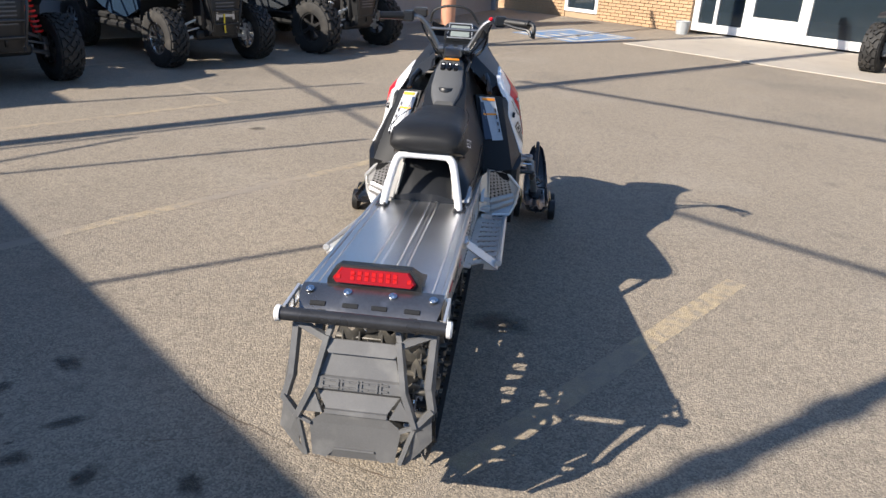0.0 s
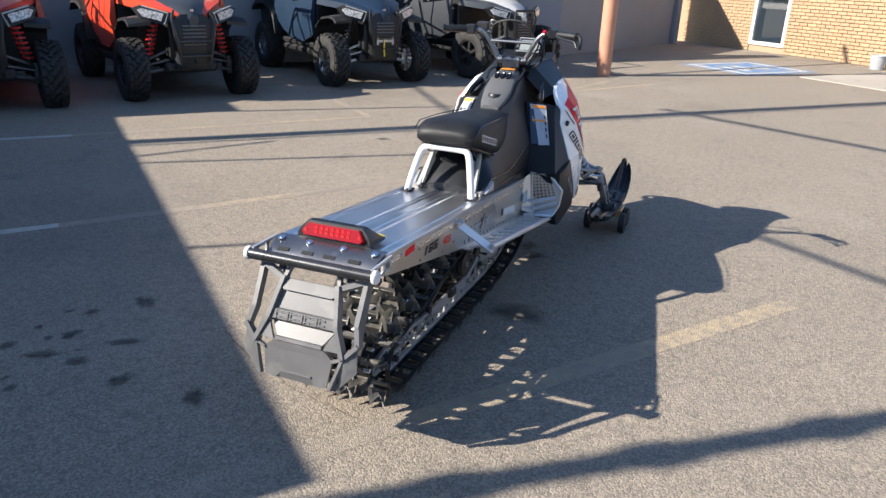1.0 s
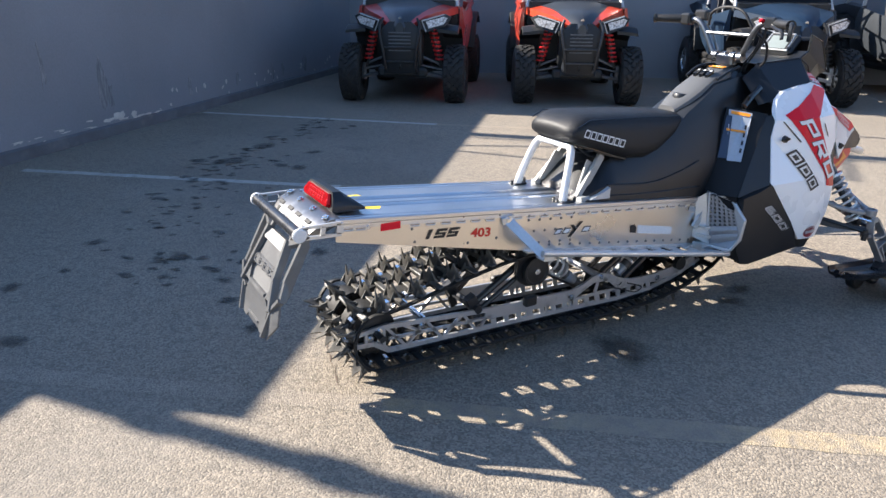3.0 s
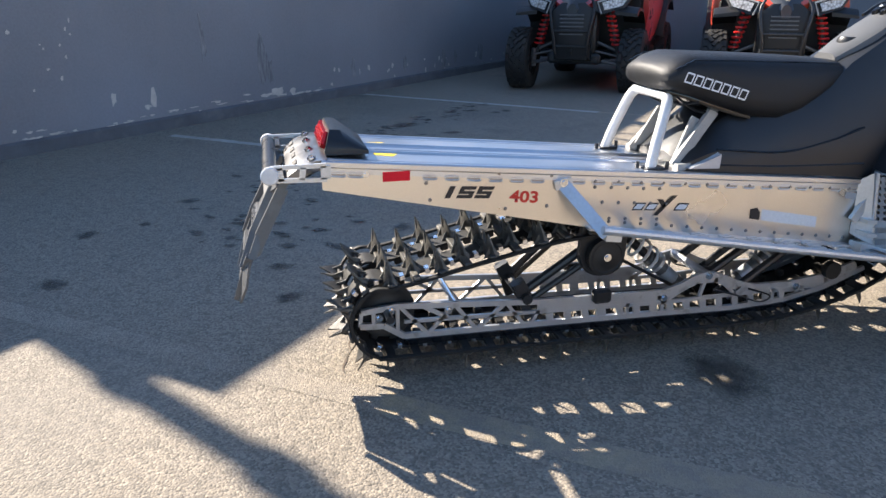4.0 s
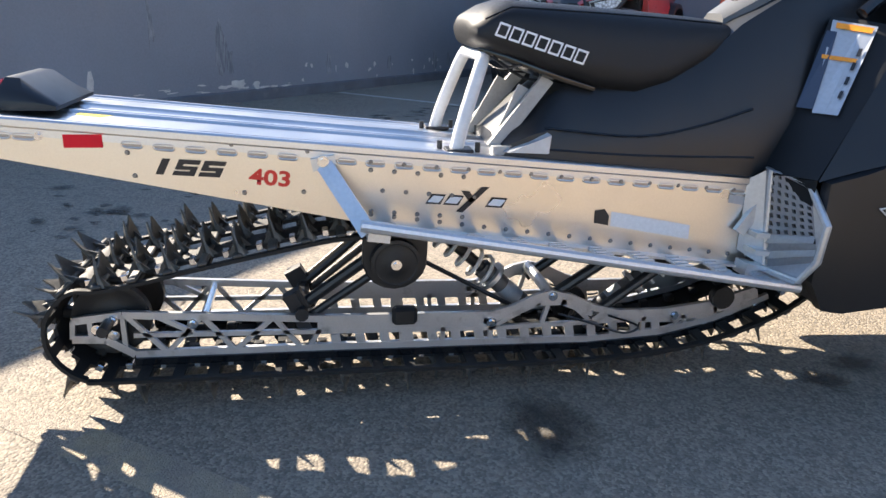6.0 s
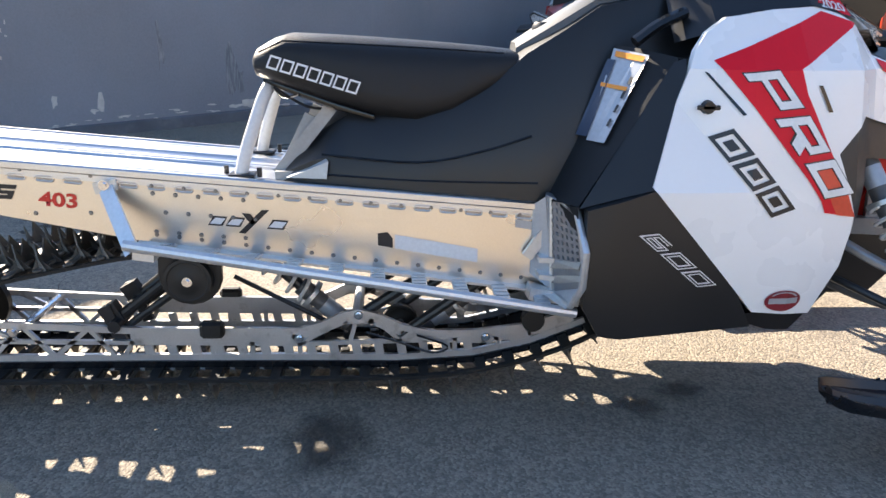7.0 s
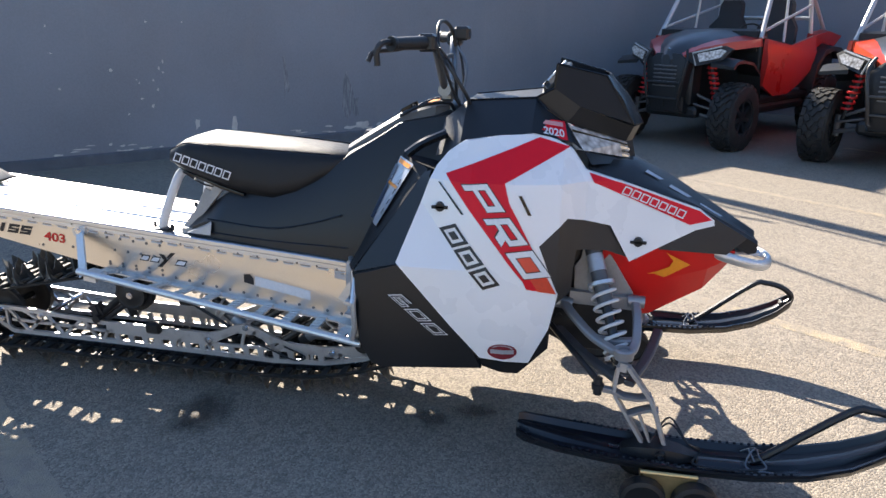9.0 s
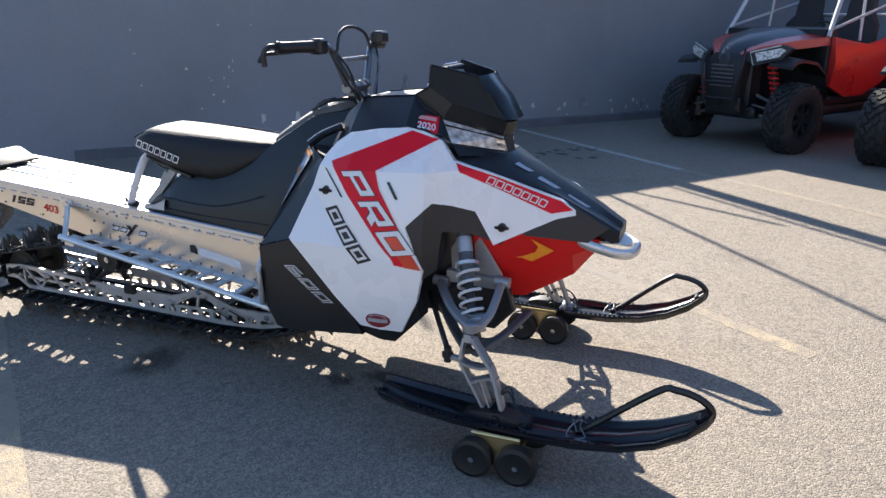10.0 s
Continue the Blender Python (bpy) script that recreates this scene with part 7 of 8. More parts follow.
SKI_B = material("ski_black_plastic", (0.005, 0.0065, 0.011), 0.3, vary=0.2, grain=0.1, size=9, fine=260, bump=0.04, rvary=0.12)
skis = both("ski", ski_body, SKI_B, label="glossy blue-black plastic ski", smooth=30)
bm = bmesh.new()
cbox(bm, (0, 0, 0), (0.006, 0.009, 0.008), bevel=0.002)
tooth = finish("edge_tooth", bm, SKI_B, 30)
for s, sk in zip((1, -1), skis):
    one("ski_loop", lambda bm: tube(bm, smooth_path([(s * 0.5, 3.12, 0.15), (s * 0.5, 3.16, 0.175), (s * 0.5, 3.34, 0.325), (s * 0.5, 3.39, 0.338), (s * 0.5, 3.45, 0.325), (s * 0.5, 3.487, 0.295), (s * 0.5, 3.485, 0.262), (s * 0.5, 3.465, 0.245)], 4), 0.011, 8), BLACK_P, sk, "black ski handle loop")
    one("loop_bolt", lambda bm: [rod(bm, (s * 0.5 - 0.018, 3.458, 0.262), (s * 0.5 + 0.018, 3.458, 0.262), 0.009, n=10), cbox(bm, (s * 0.5, 3.462, 0.255), (0.024, 0.03, 0.026), bevel=0.006)], BLACK_P, sk, "bolted clip of the loop")
    one("loop_knot", lambda bm: [tube(bm, smooth_path(p, 4), 0.0026, 6) for p in ([(s * 0.5 - 0.04, 3.1, 0.153), (s * 0.5 - 0.02, 3.13, 0.178), (s * 0.5 + 0.02, 3.135, 0.176), (s * 0.5 + 0.04, 3.15, 0.155), (s * 0.5 + 0.062, 3.08, 0.158)], [(s * 0.5 - 0.045, 3.16, 0.155), (s * 0.5, 3.12, 0.182), (s * 0.5 + 0.045, 3.1, 0.155), (s * 0.5 + 0.068, 3.17, 0.162)], [(s * 0.5 - 0.02, 3.12, 0.16), (s * 0.5, 3.11, 0.185), (s * 0.5 + 0.02, 3.125, 0.16)])], BAR_ALU, sk, "twisted wire at the loop's foot")
    for x in (-0.072, 0.072):
        row = new("edge_teeth")
        row.parent = sk
        for i in range(30):
            y = 2.64 + 0.0195 * i
            z = next(z0 + (z1 - z0) * (y - y0) / (y1 - y0) for (y0, z0, _), (y1, z1, _) in zip(SKI, SKI[1:]) if y0 <= y <= y1)
            sibling("edge_tooth", tooth, row, Matrix.Translation((s * 0.5 + x, y, z + 0.023)))
    one("saddle", lambda bm: [loft(bm, [[(s * (0.5 + x * w), y, z0 + h) for x, h in ((-1, 0), (-0.8, 0.03 * k), (0.8, 0.03 * k), (1, 0))] for y, w, z0, k in ((2.77, 0.02, 0.145, 0.3), (2.81, 0.034, 0.142, 0.9), (2.87, 0.04, 0.138, 1.2), (2.93, 0.034, 0.138, 0.9), (2.98, 0.02, 0.14, 0.3))]), rod(bm, (s * 0.455, 2.877, 0.157), (s * 0.545, 2.877, 0.157), 0.014, n=12)], RUBBER, sk, "black rubber ski saddle")
    one("saddle_bolt", lambda bm: rod(bm, (s * 0.535, 2.877, 0.157), (s * 0.549, 2.877, 0.157), 0.009, n=10), CHROME, sk)
    for dx in (0.0, 0.012):
        one("tie_cord", lambda bm: tube(bm, smooth_path([(s * (0.49 + dx), 2.85, 0.18), (s * (0.475 - dx), 2.9, 0.225 + dx), (s * 0.53, 2.945, 0.2), (s * (0.5 - dx), 2.985, 0.16), (s * 0.56, 2.96 + dx, 0.158), (s * (0.565 + dx * 0.5), 3.05, 0.158), (s * 0.555, 3.13, 0.158)], 5), 0.003, 6), BLACK_P, sk, "black tie cord")
skis[1].matrix_basis = Matrix.Translation((0, -0.05, -0.014))

# ski dollies: a plated cradle on four small wheels under each ski
bm = bmesh.new()
ring(bm, [(-0.018, 0.01), (-0.018, 0.045), (-0.02, 0.05), (-0.016, 0.062), (0.016, 0.062), (0.02, 0.05), (0.018, 0.045), (0.018, 0.01)], 24)
tyre = finish("wheel", bm, RUBBER)
bm = bmesh.new()
rod(bm, (-0.022, 0, 0), (0.022, 0, 0), 0.009, n=8)
hubm = finish("hub", bm, CHROME)
for s in (1, -1):
    d = thing("ski_dolly", "yellow zinc-plated ski dolly with four small black wheels", "dolly", "ski dollies", m=Matrix.Translation((s * 0.5, 2.9 if s > 0 else 2.787, 0)))
    bm = bmesh.new()
    box(bm, (-0.085, -0.075, 0.095), (0.085, 0.075, 0.101), bevel=0.001)
    for q in (-1, 1):
        box(bm, (q * 0.085 - 0.003, -0.07, 0.05), (q * 0.085 + 0.003, 0.07, 0.135), bevel=0.001)
        rod(bm, (q * 0.09, -0.078, 0.135), (q * 0.09, 0.072, 0.135), 0.006, n=8)
    part("cradle", bm, ZINC, d, "yellow zinc-plated cradle")
    for x in (-0.108, 0.108):
        for y in (-0.068, 0.068):
            w = sibling("wheel", tyre, d, Matrix.Translation((x, y, 0.062)))
            sibling("hub", hubm, w)

# ---- side-by-side buggies ----
U_RED = material("red_buggy_paint", (0.42, 0.024, 0.02), 0.3, vary=0.06, size=3, bump=0.03, coat=0.4)
U_BLUE = material("steel_blue_paint", (0.014, 0.029, 0.055), 0.4, vary=0.08, size=3, bump=0.03, spec=0.3)
U_GREY = material("grey_buggy_panel", (0.035, 0.04, 0.047), 0.35, vary=0.1, size=3, bump=0.03, coat=0.2)
U_WHITE = material("pale_grey_panel", (0.42, 0.42, 0.41), 0.35, vary=0.06, size=3, bump=0.03, coat=0.2)
U_ORANGE = material("orange_buggy_paint", (0.75, 0.2, 0.02), 0.3, vary=0.05, size=3, bump=0.03, coat=0.4)
U_BLACK = material("buggy_black_plastic", (0.01, 0.0105, 0.0115), 0.5, vary=0.2, grain=0.1, size=5, fine=200, bump=0.1)
U_TYRE = mix_into(material("dusty_tyre_rubber", (0.016, 0.0155, 0.015), 0.75, vary=0.25, grain=0.2, size=8, fine=90, bump=0.3), (0.075, 0.066, 0.055), 7, 0.5, 0.75, amount=0.5)
U_RIM = material("dark_alloy", (0.05, 0.05, 0.052), 0.35, 0.6, vary=0.1)
U_RIM_S = material("machined_alloy", (0.6, 0.6, 0.6), 0.25, 1.0, vary=0.05)
U_CAGE = material("grey_cage_paint", (0.12, 0.12, 0.125), 0.4, 0.3, vary=0.1)
U_CAGE_L = material("light_cage_paint", (0.5, 0.5, 0.5), 0.4, 0.4, vary=0.1)
U_SHOCK_R = material("red_spring", (0.65, 0.02, 0.02), 0.35, vary=0.05)
U_SEAT = material("buggy_seat_fabric", (0.025, 0.025, 0.027), 0.8, vary=0.2)


def tyre_meshes(r, w, rows, blocks, block_h):
    """The carcass of a tyre and its tread blocks."""
    bm = bmesh.new()
    ring(bm, [(-w * 0.5, r * 0.56), (-w * 0.56, r * 0.75), (-w * 0.5, r * 0.92), (-w * 0.36, r * 0.97), (0, r * 0.985), (w * 0.36, r * 0.97), (w * 0.5, r * 0.92), (w * 0.56, r * 0.75), (w * 0.5, r * 0.56)], 32)
    carcass = finish("tyre", bm, U_TYRE, 30)
    bm = bmesh.new()
    for i in range(blocks):
        for j in range(rows):
            x = (j - (rows - 1) / 2) * w * 0.94 / rows
            t = 2 * math.pi * (i + 0.5 * (j % 2)) / blocks
            edge = abs(x) > w * 0.3
            m = Matrix.Rotation(t, 4, "X") @ Matrix.Translation((x, 0, r * (0.955 if edge else 0.985))) @ Matrix.Rotation((0.5 if x > 0 else -0.5) * (0 if edge else 1), 4, "Z")
            box(bm, (-w * 0.4 / rows, -r * 2.2 / blocks, -0.02), (w * 0.4 / rows, r * 2.2 / blocks, block_h), m)
    return carcass, finish("tread", bm, U_TYRE, 30)


def rim_mesh(r, w, mat, spokes=7):
    bm = bmesh.new()
    ring(bm, [(-w * 0.45, r * 0.5), (-w * 0.45, r * 0.58), (w * 0.45, r * 0.58), (w * 0.45, r * 0.5), (w * 0.3, r * 0.48), (-w * 0.3, r * 0.48)], 28)
    for i in range(spokes):
        m = Matrix.Rotation(2 * math.pi * i / spokes, 4, "X")
        for sx in (-1, 1):
            loft(bm, [[m @ Vector((sx * w * 0.34 + a, b, c)) for a, b in ((-0.012, -0.02), (0.012, -0.02), (0.012, 0.02), (-0.012, 0.02))] for c in (0.03, r * 0.5)])
    rod(bm, (-w * 0.4, 0, 0), (w * 0.4, 0, 0), r * 0.16, n=16)
    return finish("rim", bm, mat, 30)


TYRES = {"trail": tyre_meshes(0.335, 0.24, 5, 22, 0.018), "mud": tyre_meshes(0.36, 0.26, 4, 17, 0.026)}
RIMS = {"dark": rim_mesh(0.335, 0.24, U_RIM), "silver": rim_mesh(0.335, 0.24, U_RIM_S, 8), "mud": rim_mesh(0.36, 0.26, U_RIM, 6)}


def buggy(label, m, body, centre, accent, spring, cage_mat, tyre="trail", rim="dark", half=0.63, base=2.1, guard=U_CAGE, screen_on=False, lean_nose=0.0, group="buggies along the back wall"):
    g = thing("side_by_side", label, "buggy", group, m=m)
    R = 0.335 if tyre == "trail" else 0.36

    def stub(bm):
        """A blunt nose: what stands ahead of the front axle is drawn back to it."""
        for v in bm.verts:
            if v.co.y > 0:
                v.co.y *= 0.66

    def p(name, build, mat, label="", mirror=False, smooth=30, parent=None):
        out = []
        for s in ((1, -1) if mirror else (1,)):
            bm = bmesh.new()
            build(bm)
            stub(bm)
            if s < 0:
                bmesh.ops.transform(bm, matrix=MIRROR, verts=bm.verts)
            out.append(part(name, bm, mat, parent or g, label, smooth))
        return out

    # wheels
    for x in (-half, half):
        for y in (0.0, -base):
            w = tagged(new("wheel"), "")
            w.parent = g
            w.matrix_basis = Matrix.Translation((x, y, R)) @ Matrix.Rotation(random.uniform(0, 1), 4, "X")
            sibling("tyre", TYRES[tyre][0], w)
            tagged(sibling("tread", TYRES[tyre][1], w), kind="stuff")
            sibling("rim", RIMS[rim], w)
    # chassis and belly
    p("chassis", lambda bm: [box(bm, (-0.3, -2.2, 0.3), (0.3, 0.25, 0.42), bevel=0.03), box(bm, (-0.62, -1.75, 0.32), (0.62, -0.42, 0.42), bevel=0.03), box(bm, (-0.24, 0.0, 0.42), (0.24, 0.3, 0.9), bevel=0.03)], U_BLACK, "black chassis")
    skid = p("skid_plate", lambda bm: loft(bm, [[(-w, y, z), (w, y, z), (w, y + 0.02, z + h), (-w, y + 0.02, z + h)] for w, y, z, h in ((0.2, 0.2, 0.33, 0.08), (0.2, 0.38, 0.36, 0.15), (0.17, 0.44, 0.4, 0.13))]), accent, "bumper plate")[0]
    p("tow_hook", lambda bm: ring(bm, [(-0.012, 0.025), (-0.012, 0.045), (0.012, 0.045), (0.012, 0.025)], 14, Matrix.Translation((0, 0.455, 0.46))), U_BLACK, parent=skid)
    # nose: a V of the centre colour between two coloured wedges, over a tall black snout
    p("hood", lambda bm: loft(bm, [[(-w, y, z - 0.05), (-w * 0.6, y, z), (0, y + 0.01, z + 0.012), (w * 0.6, y, z), (w, y, z - 0.05), (w * 0.8, y, z - 0.12), (-w * 0.8, y, z - 0.12)] for w, y, z in ((0.05, 0.5, 0.93 - lean_nose), (0.11, 0.42, 0.985 - lean_nose), (0.2, 0.2, 1.06), (0.32, -0.1, 1.12), (0.44, -0.45, 1.17))]), centre, "V-shaped hood panel")
    p("hood_side", lambda bm: loft(bm, [[(a, y, z), (b, y, z2), (b + 0.01, y, z2 - 0.08), (a, y, z - 0.08)] for a, b, y, z, z2 in ((0.085, 0.15, 0.41, 0.94, 0.93), (0.17, 0.28, 0.22, 1.01, 1.01), (0.29, 0.45, -0.08, 1.08, 1.06), (0.42, 0.6, -0.5, 1.135, 1.1))]), body, "coloured hood wedge", True)
    lamp = p("headlight", lambda bm: loft(bm, [[(0.2, 0.42 - d, 0.9), (0.22, 0.4 - d, 0.965), (0.5, 0.2 - d, 1.035), (0.58, 0.13 - d, 1.0), (0.52, 0.22 - d, 0.9), (0.3, 0.395 - d, 0.835)] for d in (0.0, 0.09)]), U_BLACK, "angular headlight", True)
    for s, lp in zip((1, -1), lamp):
        bm = bmesh.new()
        loft(bm, [[(0.33, 0.375 - d, 0.875), (0.3, 0.375 - d, 0.955), (0.5, 0.225 - d, 1.005), (0.54, 0.2 - d, 0.985), (0.5, 0.25 - d, 0.92)] for d in (-0.012, 0.02)])
        stub(bm)
        bmesh.ops.transform(bm, matrix=Matrix.Diagonal((s, 1, 1, 1)), verts=bm.verts)
        part("lens", bm, lens_mottled, lp, "headlight lens with painted reflections", 0)
        bm = bmesh.new()
        tube(bm, [(0.3, 0.405, 0.84), (0.255, 0.41, 0.96), (0.5, 0.23, 1.03)], 0.008, 6)
        stub(bm)
        bmesh.ops.transform(bm, matrix=Matrix.Diagonal((s, 1, 1, 1)), verts=bm.verts)
        part("trim", bm, U_WHITE, lp, "", 30)
    snout = p("snout", lambda bm: loft(bm, [[(-w, y - 0.03, z), (-w * 0.7, y, z), (w * 0.7, y, z), (w, y - 0.03, z), (w, 0.3, z), (-w, 0.3, z)] for w, y, z in ((0.17, 0.44, 0.36), (0.185, 0.49, 0.5), (0.215, 0.5, 0.7), (0.24, 0.485, 0.86), (0.13, 0.46, 0.95 - lean_nose))]), U_BLACK, "tall black snout")[0]
    for i in range(6):
        p("grille_slat", lambda bm: box(bm, (-0.13, 0.49, 0.62 + 0.04 * i), (0.13, 0.512, 0.634 + 0.04 * i), bevel=0.003), U_CAGE, parent=snout)
    if guard:
        p("bumper_tube", lambda bm: tube(bm, smooth_path([(0.2, 0.42, 0.985), (0.235, 0.49, 0.9), (0.225, 0.535, 0.78), (0.19, 0.545, 0.6), (0.17, 0.5, 0.42)], 4), 0.015, 8), guard, "front guard tube", True)
        p("cross_tube", lambda bm: rod(bm, (-0.2, 0.54, 0.66), (0.2, 0.54, 0.66), 0.014), guard)
        p("cross_tube", lambda bm: rod(bm, (-0.18, 0.52, 0.5), (0.18, 0.52, 0.5), 0.014), guard)
    else:
        p("grille_frame", lambda bm: tube(bm, [(-0.2, 0.5, 0.98), (0.2, 0.5, 0.98), (0.24, 0.52, 0.86), (0.18, 0.5, 0.5), (-0.18, 0.5, 0.5), (-0.24, 0.52, 0.86)], 0.02, 8, closed=True), U_BLACK, "black frame of the radiator grille")
        p("arm_brace", lambda bm: [rod(bm, (0.15, 0.2, 0.4), (half - 0.1, 0.05, 0.3), 0.018), rod(bm, (0.18, 0.25, 0.62), (half - 0.1, 0.02, 0.46), 0.016)], U_CAGE_L, "pale long-travel arm", True)
    p("maker_badge", lambda bm: rod(bm, (0, 0.44, 0.985 - lean_nose), (0, 0.455, 0.982 - lean_nose), 0.02, n=12), U_RIM_S, "small pale round badge")
    # fenders
    if guard:
        p("fender", lambda bm: loft(bm, [[(half - 0.2, y, z), (half + 0.04, y, z - 0.03), (half + 0.045, y, z - 0.06), (half - 0.2, y, z - 0.04)] for y, z in ((0.3, 0.87), (0.18, 0.92), (0.0, 0.93), (-0.22, 0.9), (-0.4, 0.78), (-0.46, 0.55))]), U_BLACK, "black fender flare", True)
    p("rear_fender", lambda bm: loft(bm, [[(half - 0.2, y - base, z), (half + 0.1, y - base, z - 0.03), (half + 0.11, y - base, z - 0.08), (half - 0.2, y - base, z - 0.05)] for y, z in ((0.46, 0.6), (0.4, 0.84), (0.22, 0.98), (0.0, 1.02), (-0.25, 1.0), (-0.4, 0.9))]), U_BLACK, "", True)
    # suspension
    p("lower_arm", lambda bm: [rod(bm, (0.16, 0.14, 0.36), (half - 0.12, 0.02, 0.29), 0.02), rod(bm, (0.16, -0.16, 0.36), (half - 0.12, -0.02, 0.29), 0.02), rod(bm, (0.2, 0.1, 0.55), (half - 0.12, 0.0, 0.42), 0.016), rod(bm, (0.2, 0.16, 0.45), (half - 0.12, 0.09, 0.38), 0.012), rod(bm, (half - 0.13, 0, 0.25), (half - 0.13, 0, 0.45), 0.03)], U_CAGE if spring is U_SHOCK_R else U_CAGE_L, "suspension arms", True)
    p("damper", lambda bm: rod(bm, (0.33, 0.05, 0.9), (half - 0.17, 0.02, 0.4), 0.022), U_BLACK, "", True)
    p("spring", lambda bm: coil(bm, (0.35, 0.05, 0.85), (half - 0.19, 0.03, 0.5), 0.045, 7, 0.011, 10), spring, "coil spring", True)
    p("rear_arm", lambda bm: rod(bm, (0.25, -1.4, 0.4), (half - 0.1, -base, R), 0.03), U_BLACK, "", True)
    # tub, doors, seats
    p("floor_tub", lambda bm: [box(bm, (-0.62, -1.8, 0.42), (0.62, -0.5, 0.5), bevel=0.02), box(bm, (-0.6, -0.62, 0.45), (0.6, -0.5, 1.12), bevel=0.02), box(bm, (-0.6, -2.5, 0.62), (0.6, -1.7, 0.98), bevel=0.04)], U_BLACK)
    p("door", lambda bm: [loft(bm, [[(half + 0.03, y, z0), (half + 0.06, y, (z0 + z1) / 2), (half + 0.02, y, z1), (half - 0.01, y, z1), (half - 0.01, y, z0)] for y, z0, z1 in ((-0.5, 0.62, 1.1), (-0.8, 0.5, 1.06), (-1.15, 0.5, 1.02), (-1.5, 0.62, 1.08), (-1.72, 0.75, 1.12))])], body, "coloured door panel", True)
    p("rear_quarter", lambda bm: loft(bm, [[(half - 0.05, y, z0), (half + 0.02, y, z1), (half - 0.08, y, z1 + 0.02), (half - 0.12, y, z0)] for y, z0, z1 in ((-1.74, 0.85, 1.12), (-2.1, 1.02, 1.16), (-2.5, 0.98, 1.1))]), body, "", True)
    for x in (-0.3, 0.3):
        bm = bmesh.new()
        loft(bm, [rounded(0.22, z + h, z, y, 14, 4) for y, z, h in ((-0.85, 0.52, 0.18), (-1.0, 0.52, 0.2), (-1.35, 0.5, 0.18))])
        loft(bm, [[(a * w, yy, z) for a, yy in ((-1, y), (1, y), (0.9, y - 0.12), (-0.9, y - 0.12))] for w, y, z in ((0.2, -1.32, 0.6), (0.24, -1.4, 0.95), (0.22, -1.46, 1.2), (0.14, -1.5, 1.3), (0.13, -1.52, 1.45), (0.1, -1.52, 1.5))])
        bmesh.ops.translate(bm, vec=(x, 0, 0), verts=bm.verts)
        part("seat", bm, U_SEAT, g, "black bucket seat")
    bm = bmesh.new()
    ring(bm, [(-0.012, 0.16), (0.0, 0.148), (0.012, 0.16), (0.0, 0.172)], 24, Matrix.Translation((-0.3, -0.78, 1.1)) @ Matrix.Rotation(0.5, 4, "X") @ Matrix.Rotation(math.pi / 2, 4, "Z"))
    rod(bm, (-0.3, -0.55, 1.02), (-0.3, -0.78, 1.1), 0.02)
    part("steering_wheel", bm, U_BLACK, g)
    p("dashboard", lambda bm: loft(bm, [[(-0.56, y, z), (0.56, y, z), (0.56, y, z - 0.2), (-0.56, y, z - 0.2)] for y, z in ((-0.46, 1.17), (-0.6, 1.19), (-0.7, 1.12))]), U_BLACK)
    # cage
    p("cage_side", lambda bm: tube(bm, smooth_path([(half - 0.04, -0.48, 1.1), (half - 0.07, -0.6, 1.3), (half - 0.13, -0.88, 1.78), (half - 0.14, -1.0, 1.84), (half - 0.14, -1.55, 1.86), (half - 0.12, -1.7, 1.78), (half - 0.06, -1.78, 1.1)], 3), 0.024, 8), cage_mat, "roll cage side", True)
    for x, y, z in ((half - 0.13, -0.9, 1.8), (half - 0.14, -1.6, 1.85), (half - 0.08, -1.76, 1.3)):
        p("cage_cross", lambda bm: rod(bm, (-x, y, z), (x, y, z), 0.022), cage_mat)
    p("cage_rear", lambda bm: rod(bm, (half - 0.14, -1.6, 1.8), (half - 0.1, -2.3, 1.12), 0.022), cage_mat, "", True)
    p("side_bar", lambda bm: rod(bm, (half - 0.03, -0.55, 1.18), (half - 0.08, -1.76, 1.45), 0.015), cage_mat, "", True)
    p("side_bar", lambda bm: rod(bm, (half - 0.09, -1.15, 1.05), (half - 0.13, -1.2, 1.84), 0.015), cage_mat, "", True)
    if screen_on:
        ws = p("windscreen", lambda bm: loft(bm, [[(-w, y, z), (w, y, z), (w, y - 0.008, z), (-w, y - 0.008, z)] for w, y, z in ((half - 0.06, -0.5, 1.19), (half - 0.12, -0.86, 1.76))]), screen, "smoked windscreen")[0]
        p("winch", lambda bm: [rod(bm, (-0.1, 0.46, 0.6), (0.1, 0.46, 0.6), 0.04), box(bm, (-0.13, 0.42, 0.55), (-0.1, 0.5, 0.66)), box(bm, (0.1, 0.42, 0.55), (0.13, 0.5, 0.66))], U_CAGE_L, "winch")
        p("winch_strap", lambda bm: tube(bm, [(0.02, 0.51, 0.62), (0.03, 0.52, 0.5), (0.02, 0.52, 0.4)], 0.012, 6), YELLOW_D, "yellow strap")
    return g


def bay(u, v, turn):
    """A parked pose: nose out of the bay, turned by some degrees."""
    return Matrix.Translation(P(u, v)) @ LOT @ Matrix.Rotation(math.pi + radians(turn), 4, "Z")


buggy("red and dark grey side-by-side buggy in the wall's shade", bay(-1.1, 6.84, 4), U_RED, U_GREY, U_BLACK, U_SHOCK_R, U_CAGE_L, guard=U_BLACK)
buggy("orange-red side-by-side buggy with light cage tubes, half in sun", bay(0.96, 7.16, 8), material("orange_red_paint", (0.6, 0.06, 0.022), 0.3, vary=0.06, size=3, coat=0.4), U_GREY, U_GREY, U_SHOCK_R, U_CAGE_L, guard=U_RIM)
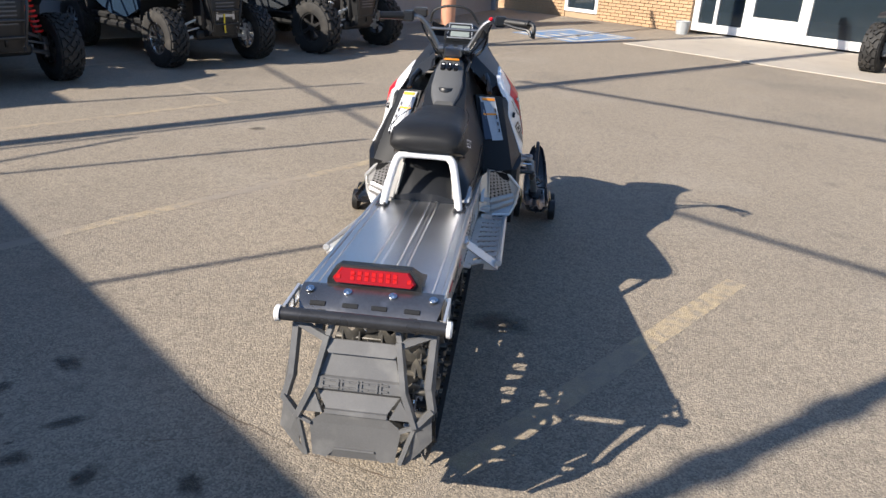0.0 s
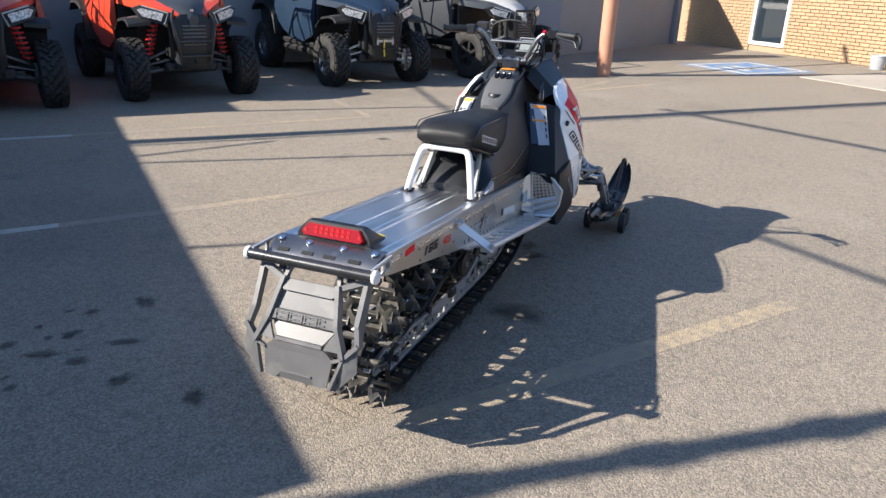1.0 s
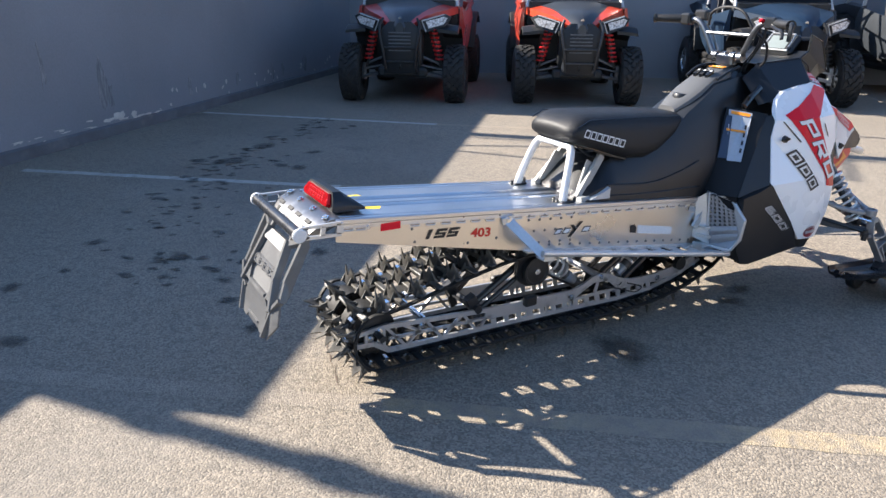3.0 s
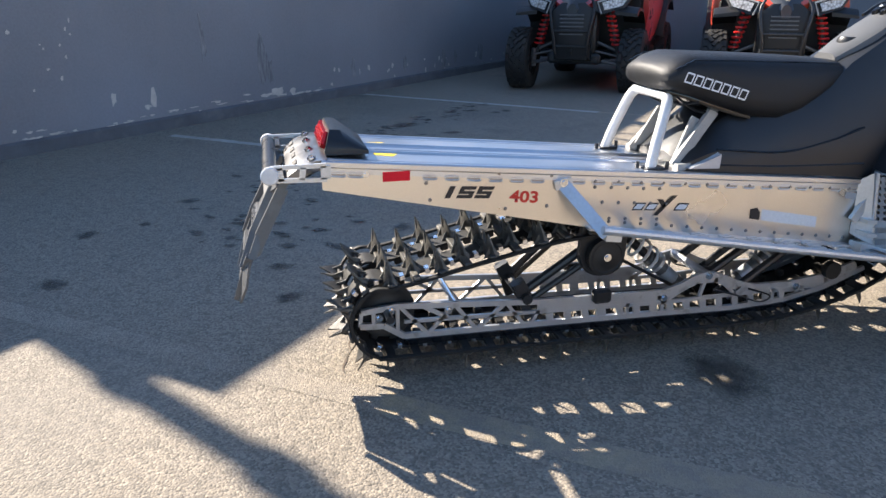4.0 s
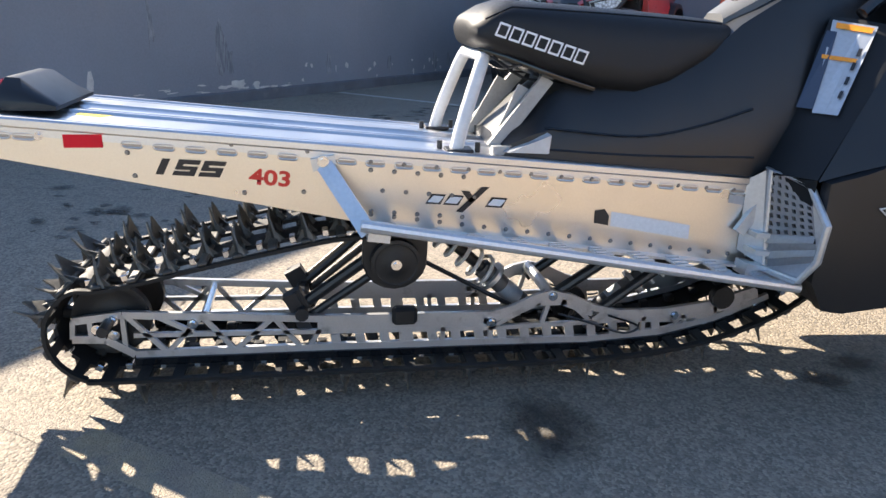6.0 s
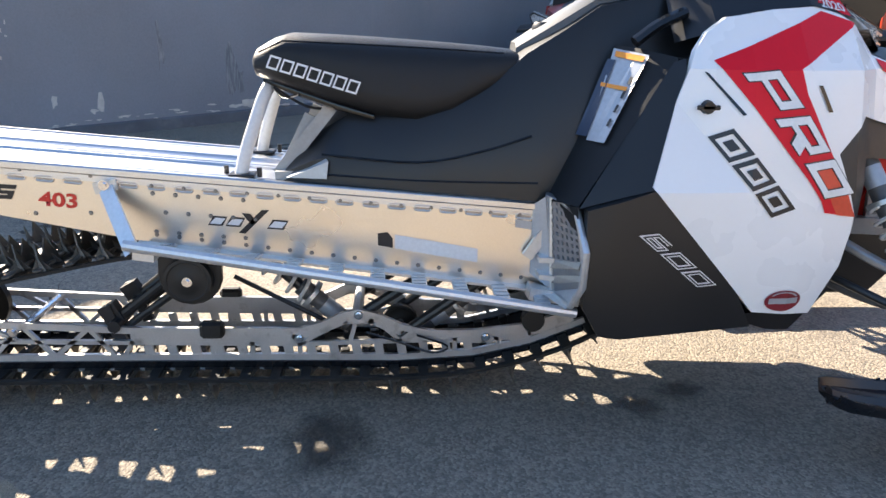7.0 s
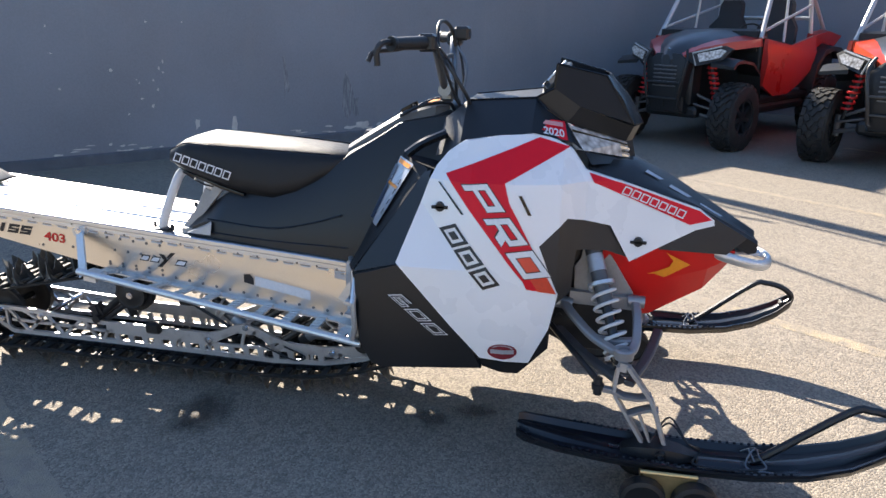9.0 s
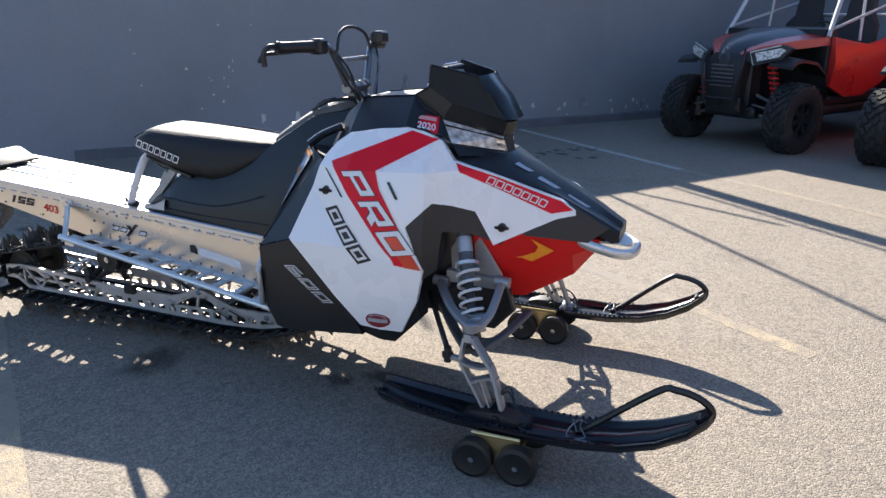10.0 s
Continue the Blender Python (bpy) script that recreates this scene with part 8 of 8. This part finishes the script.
buggy("steel-blue side-by-side buggy with smoked windscreen and silver wheels", bay(3.5, 7.62, 7), U_BLUE, U_BLUE, U_BLACK, STEEL_D, U_CAGE_L, rim="silver", screen_on=True, guard=U_BLACK)
buggy("grey and white sport buggy with long-travel springs and knobby tyres", bay(5.9, 7.95, 14), U_GREY, U_WHITE, U_BLACK, HOOP_W, U_CAGE_L, tyre="mud", rim="mud", half=0.74, lean_nose=0.04, guard=None)
buggy("orange side-by-side buggy parked by the shop doors", Matrix.Translation(P(12.05, 1.95, 0.022)) @ LOT @ Matrix.Rotation(math.pi / 2, 4, "Z"), U_ORANGE, U_ORANGE, U_BLACK, STEEL_D, U_CAGE, tyre="mud", rim="mud", group="buggies by the shop")

# ---- bricks of the shop wall ----
bm = bmesh.new()
box(bm, (-0.012, -0.1, -0.029), (0.02, 0.1, 0.029), bevel=0.003)
brick = finish("brick", bm, None, 0)
bm = bmesh.new()
box(bm, (-0.012, -0.047, -0.029), (0.02, 0.047, 0.029), bevel=0.003)
half_brick = finish("brick", bm, None, 0)
BRICK_V = BRICK.copy()
BRICK_V.name = "tan_brick_mixed"
_nt = BRICK_V.node_tree
_oi, _hs = _nt.nodes.new("ShaderNodeObjectInfo"), _nt.nodes.new("ShaderNodeHueSaturation")
_mr = _nt.nodes.new("ShaderNodeMapRange")
_mr.inputs[3].default_value, _mr.inputs[4].default_value = 0.88, 1.1
_nt.links.new(_oi.outputs["Random"], _mr.inputs[0])
_b = _nt.nodes["Principled BSDF"]
_nt.links.new(_b.inputs["Base Color"].links[0].from_socket, _hs.inputs["Color"])
_nt.links.new(_mr.outputs[0], _hs.inputs["Value"])
_nt.links.new(_hs.outputs[0], _b.inputs["Base Color"])
brick.materials.append(BRICK_V)
half_brick.materials.append(BRICK_V)
rest = bmesh.new()
count = 0
rnd = random.Random(3)
for row in range(44):
    z = 0.035 + 0.072 * row
    for u, lo, hi in ((BU, 7.02, 9.45), (BU, 10.42, 12.6)):
        v = lo + (0.0 if row % 2 else -0.107)
        while v < hi - 0.02:
            a, b = max(v + 0.005, lo), min(v + 0.209, hi)
            if b - a > 0.04:
                if not (u == BU and 9.45 < (a + b) / 2 < 10.42):
                    m = Matrix.Translation((u + rnd.uniform(-0.002, 0.002), (a + b) / 2, z)) @ Matrix.Diagonal((1, (b - a) / 0.2, 1, 1))
                    if row < 19 and count < 300 and lo < 10 and u == BU or (row < 14 and u != BU and count < 300):
                        sibling("brick", brick, bld, m)
                        count += 1
                    else:
                        box(rest, (-0.012, -0.1, -0.029), (0.02, 0.1, 0.029), m)
            v += 0.214
tagged(part("brickwork", rest, BRICK, bld, smooth=0), kind="stuff")
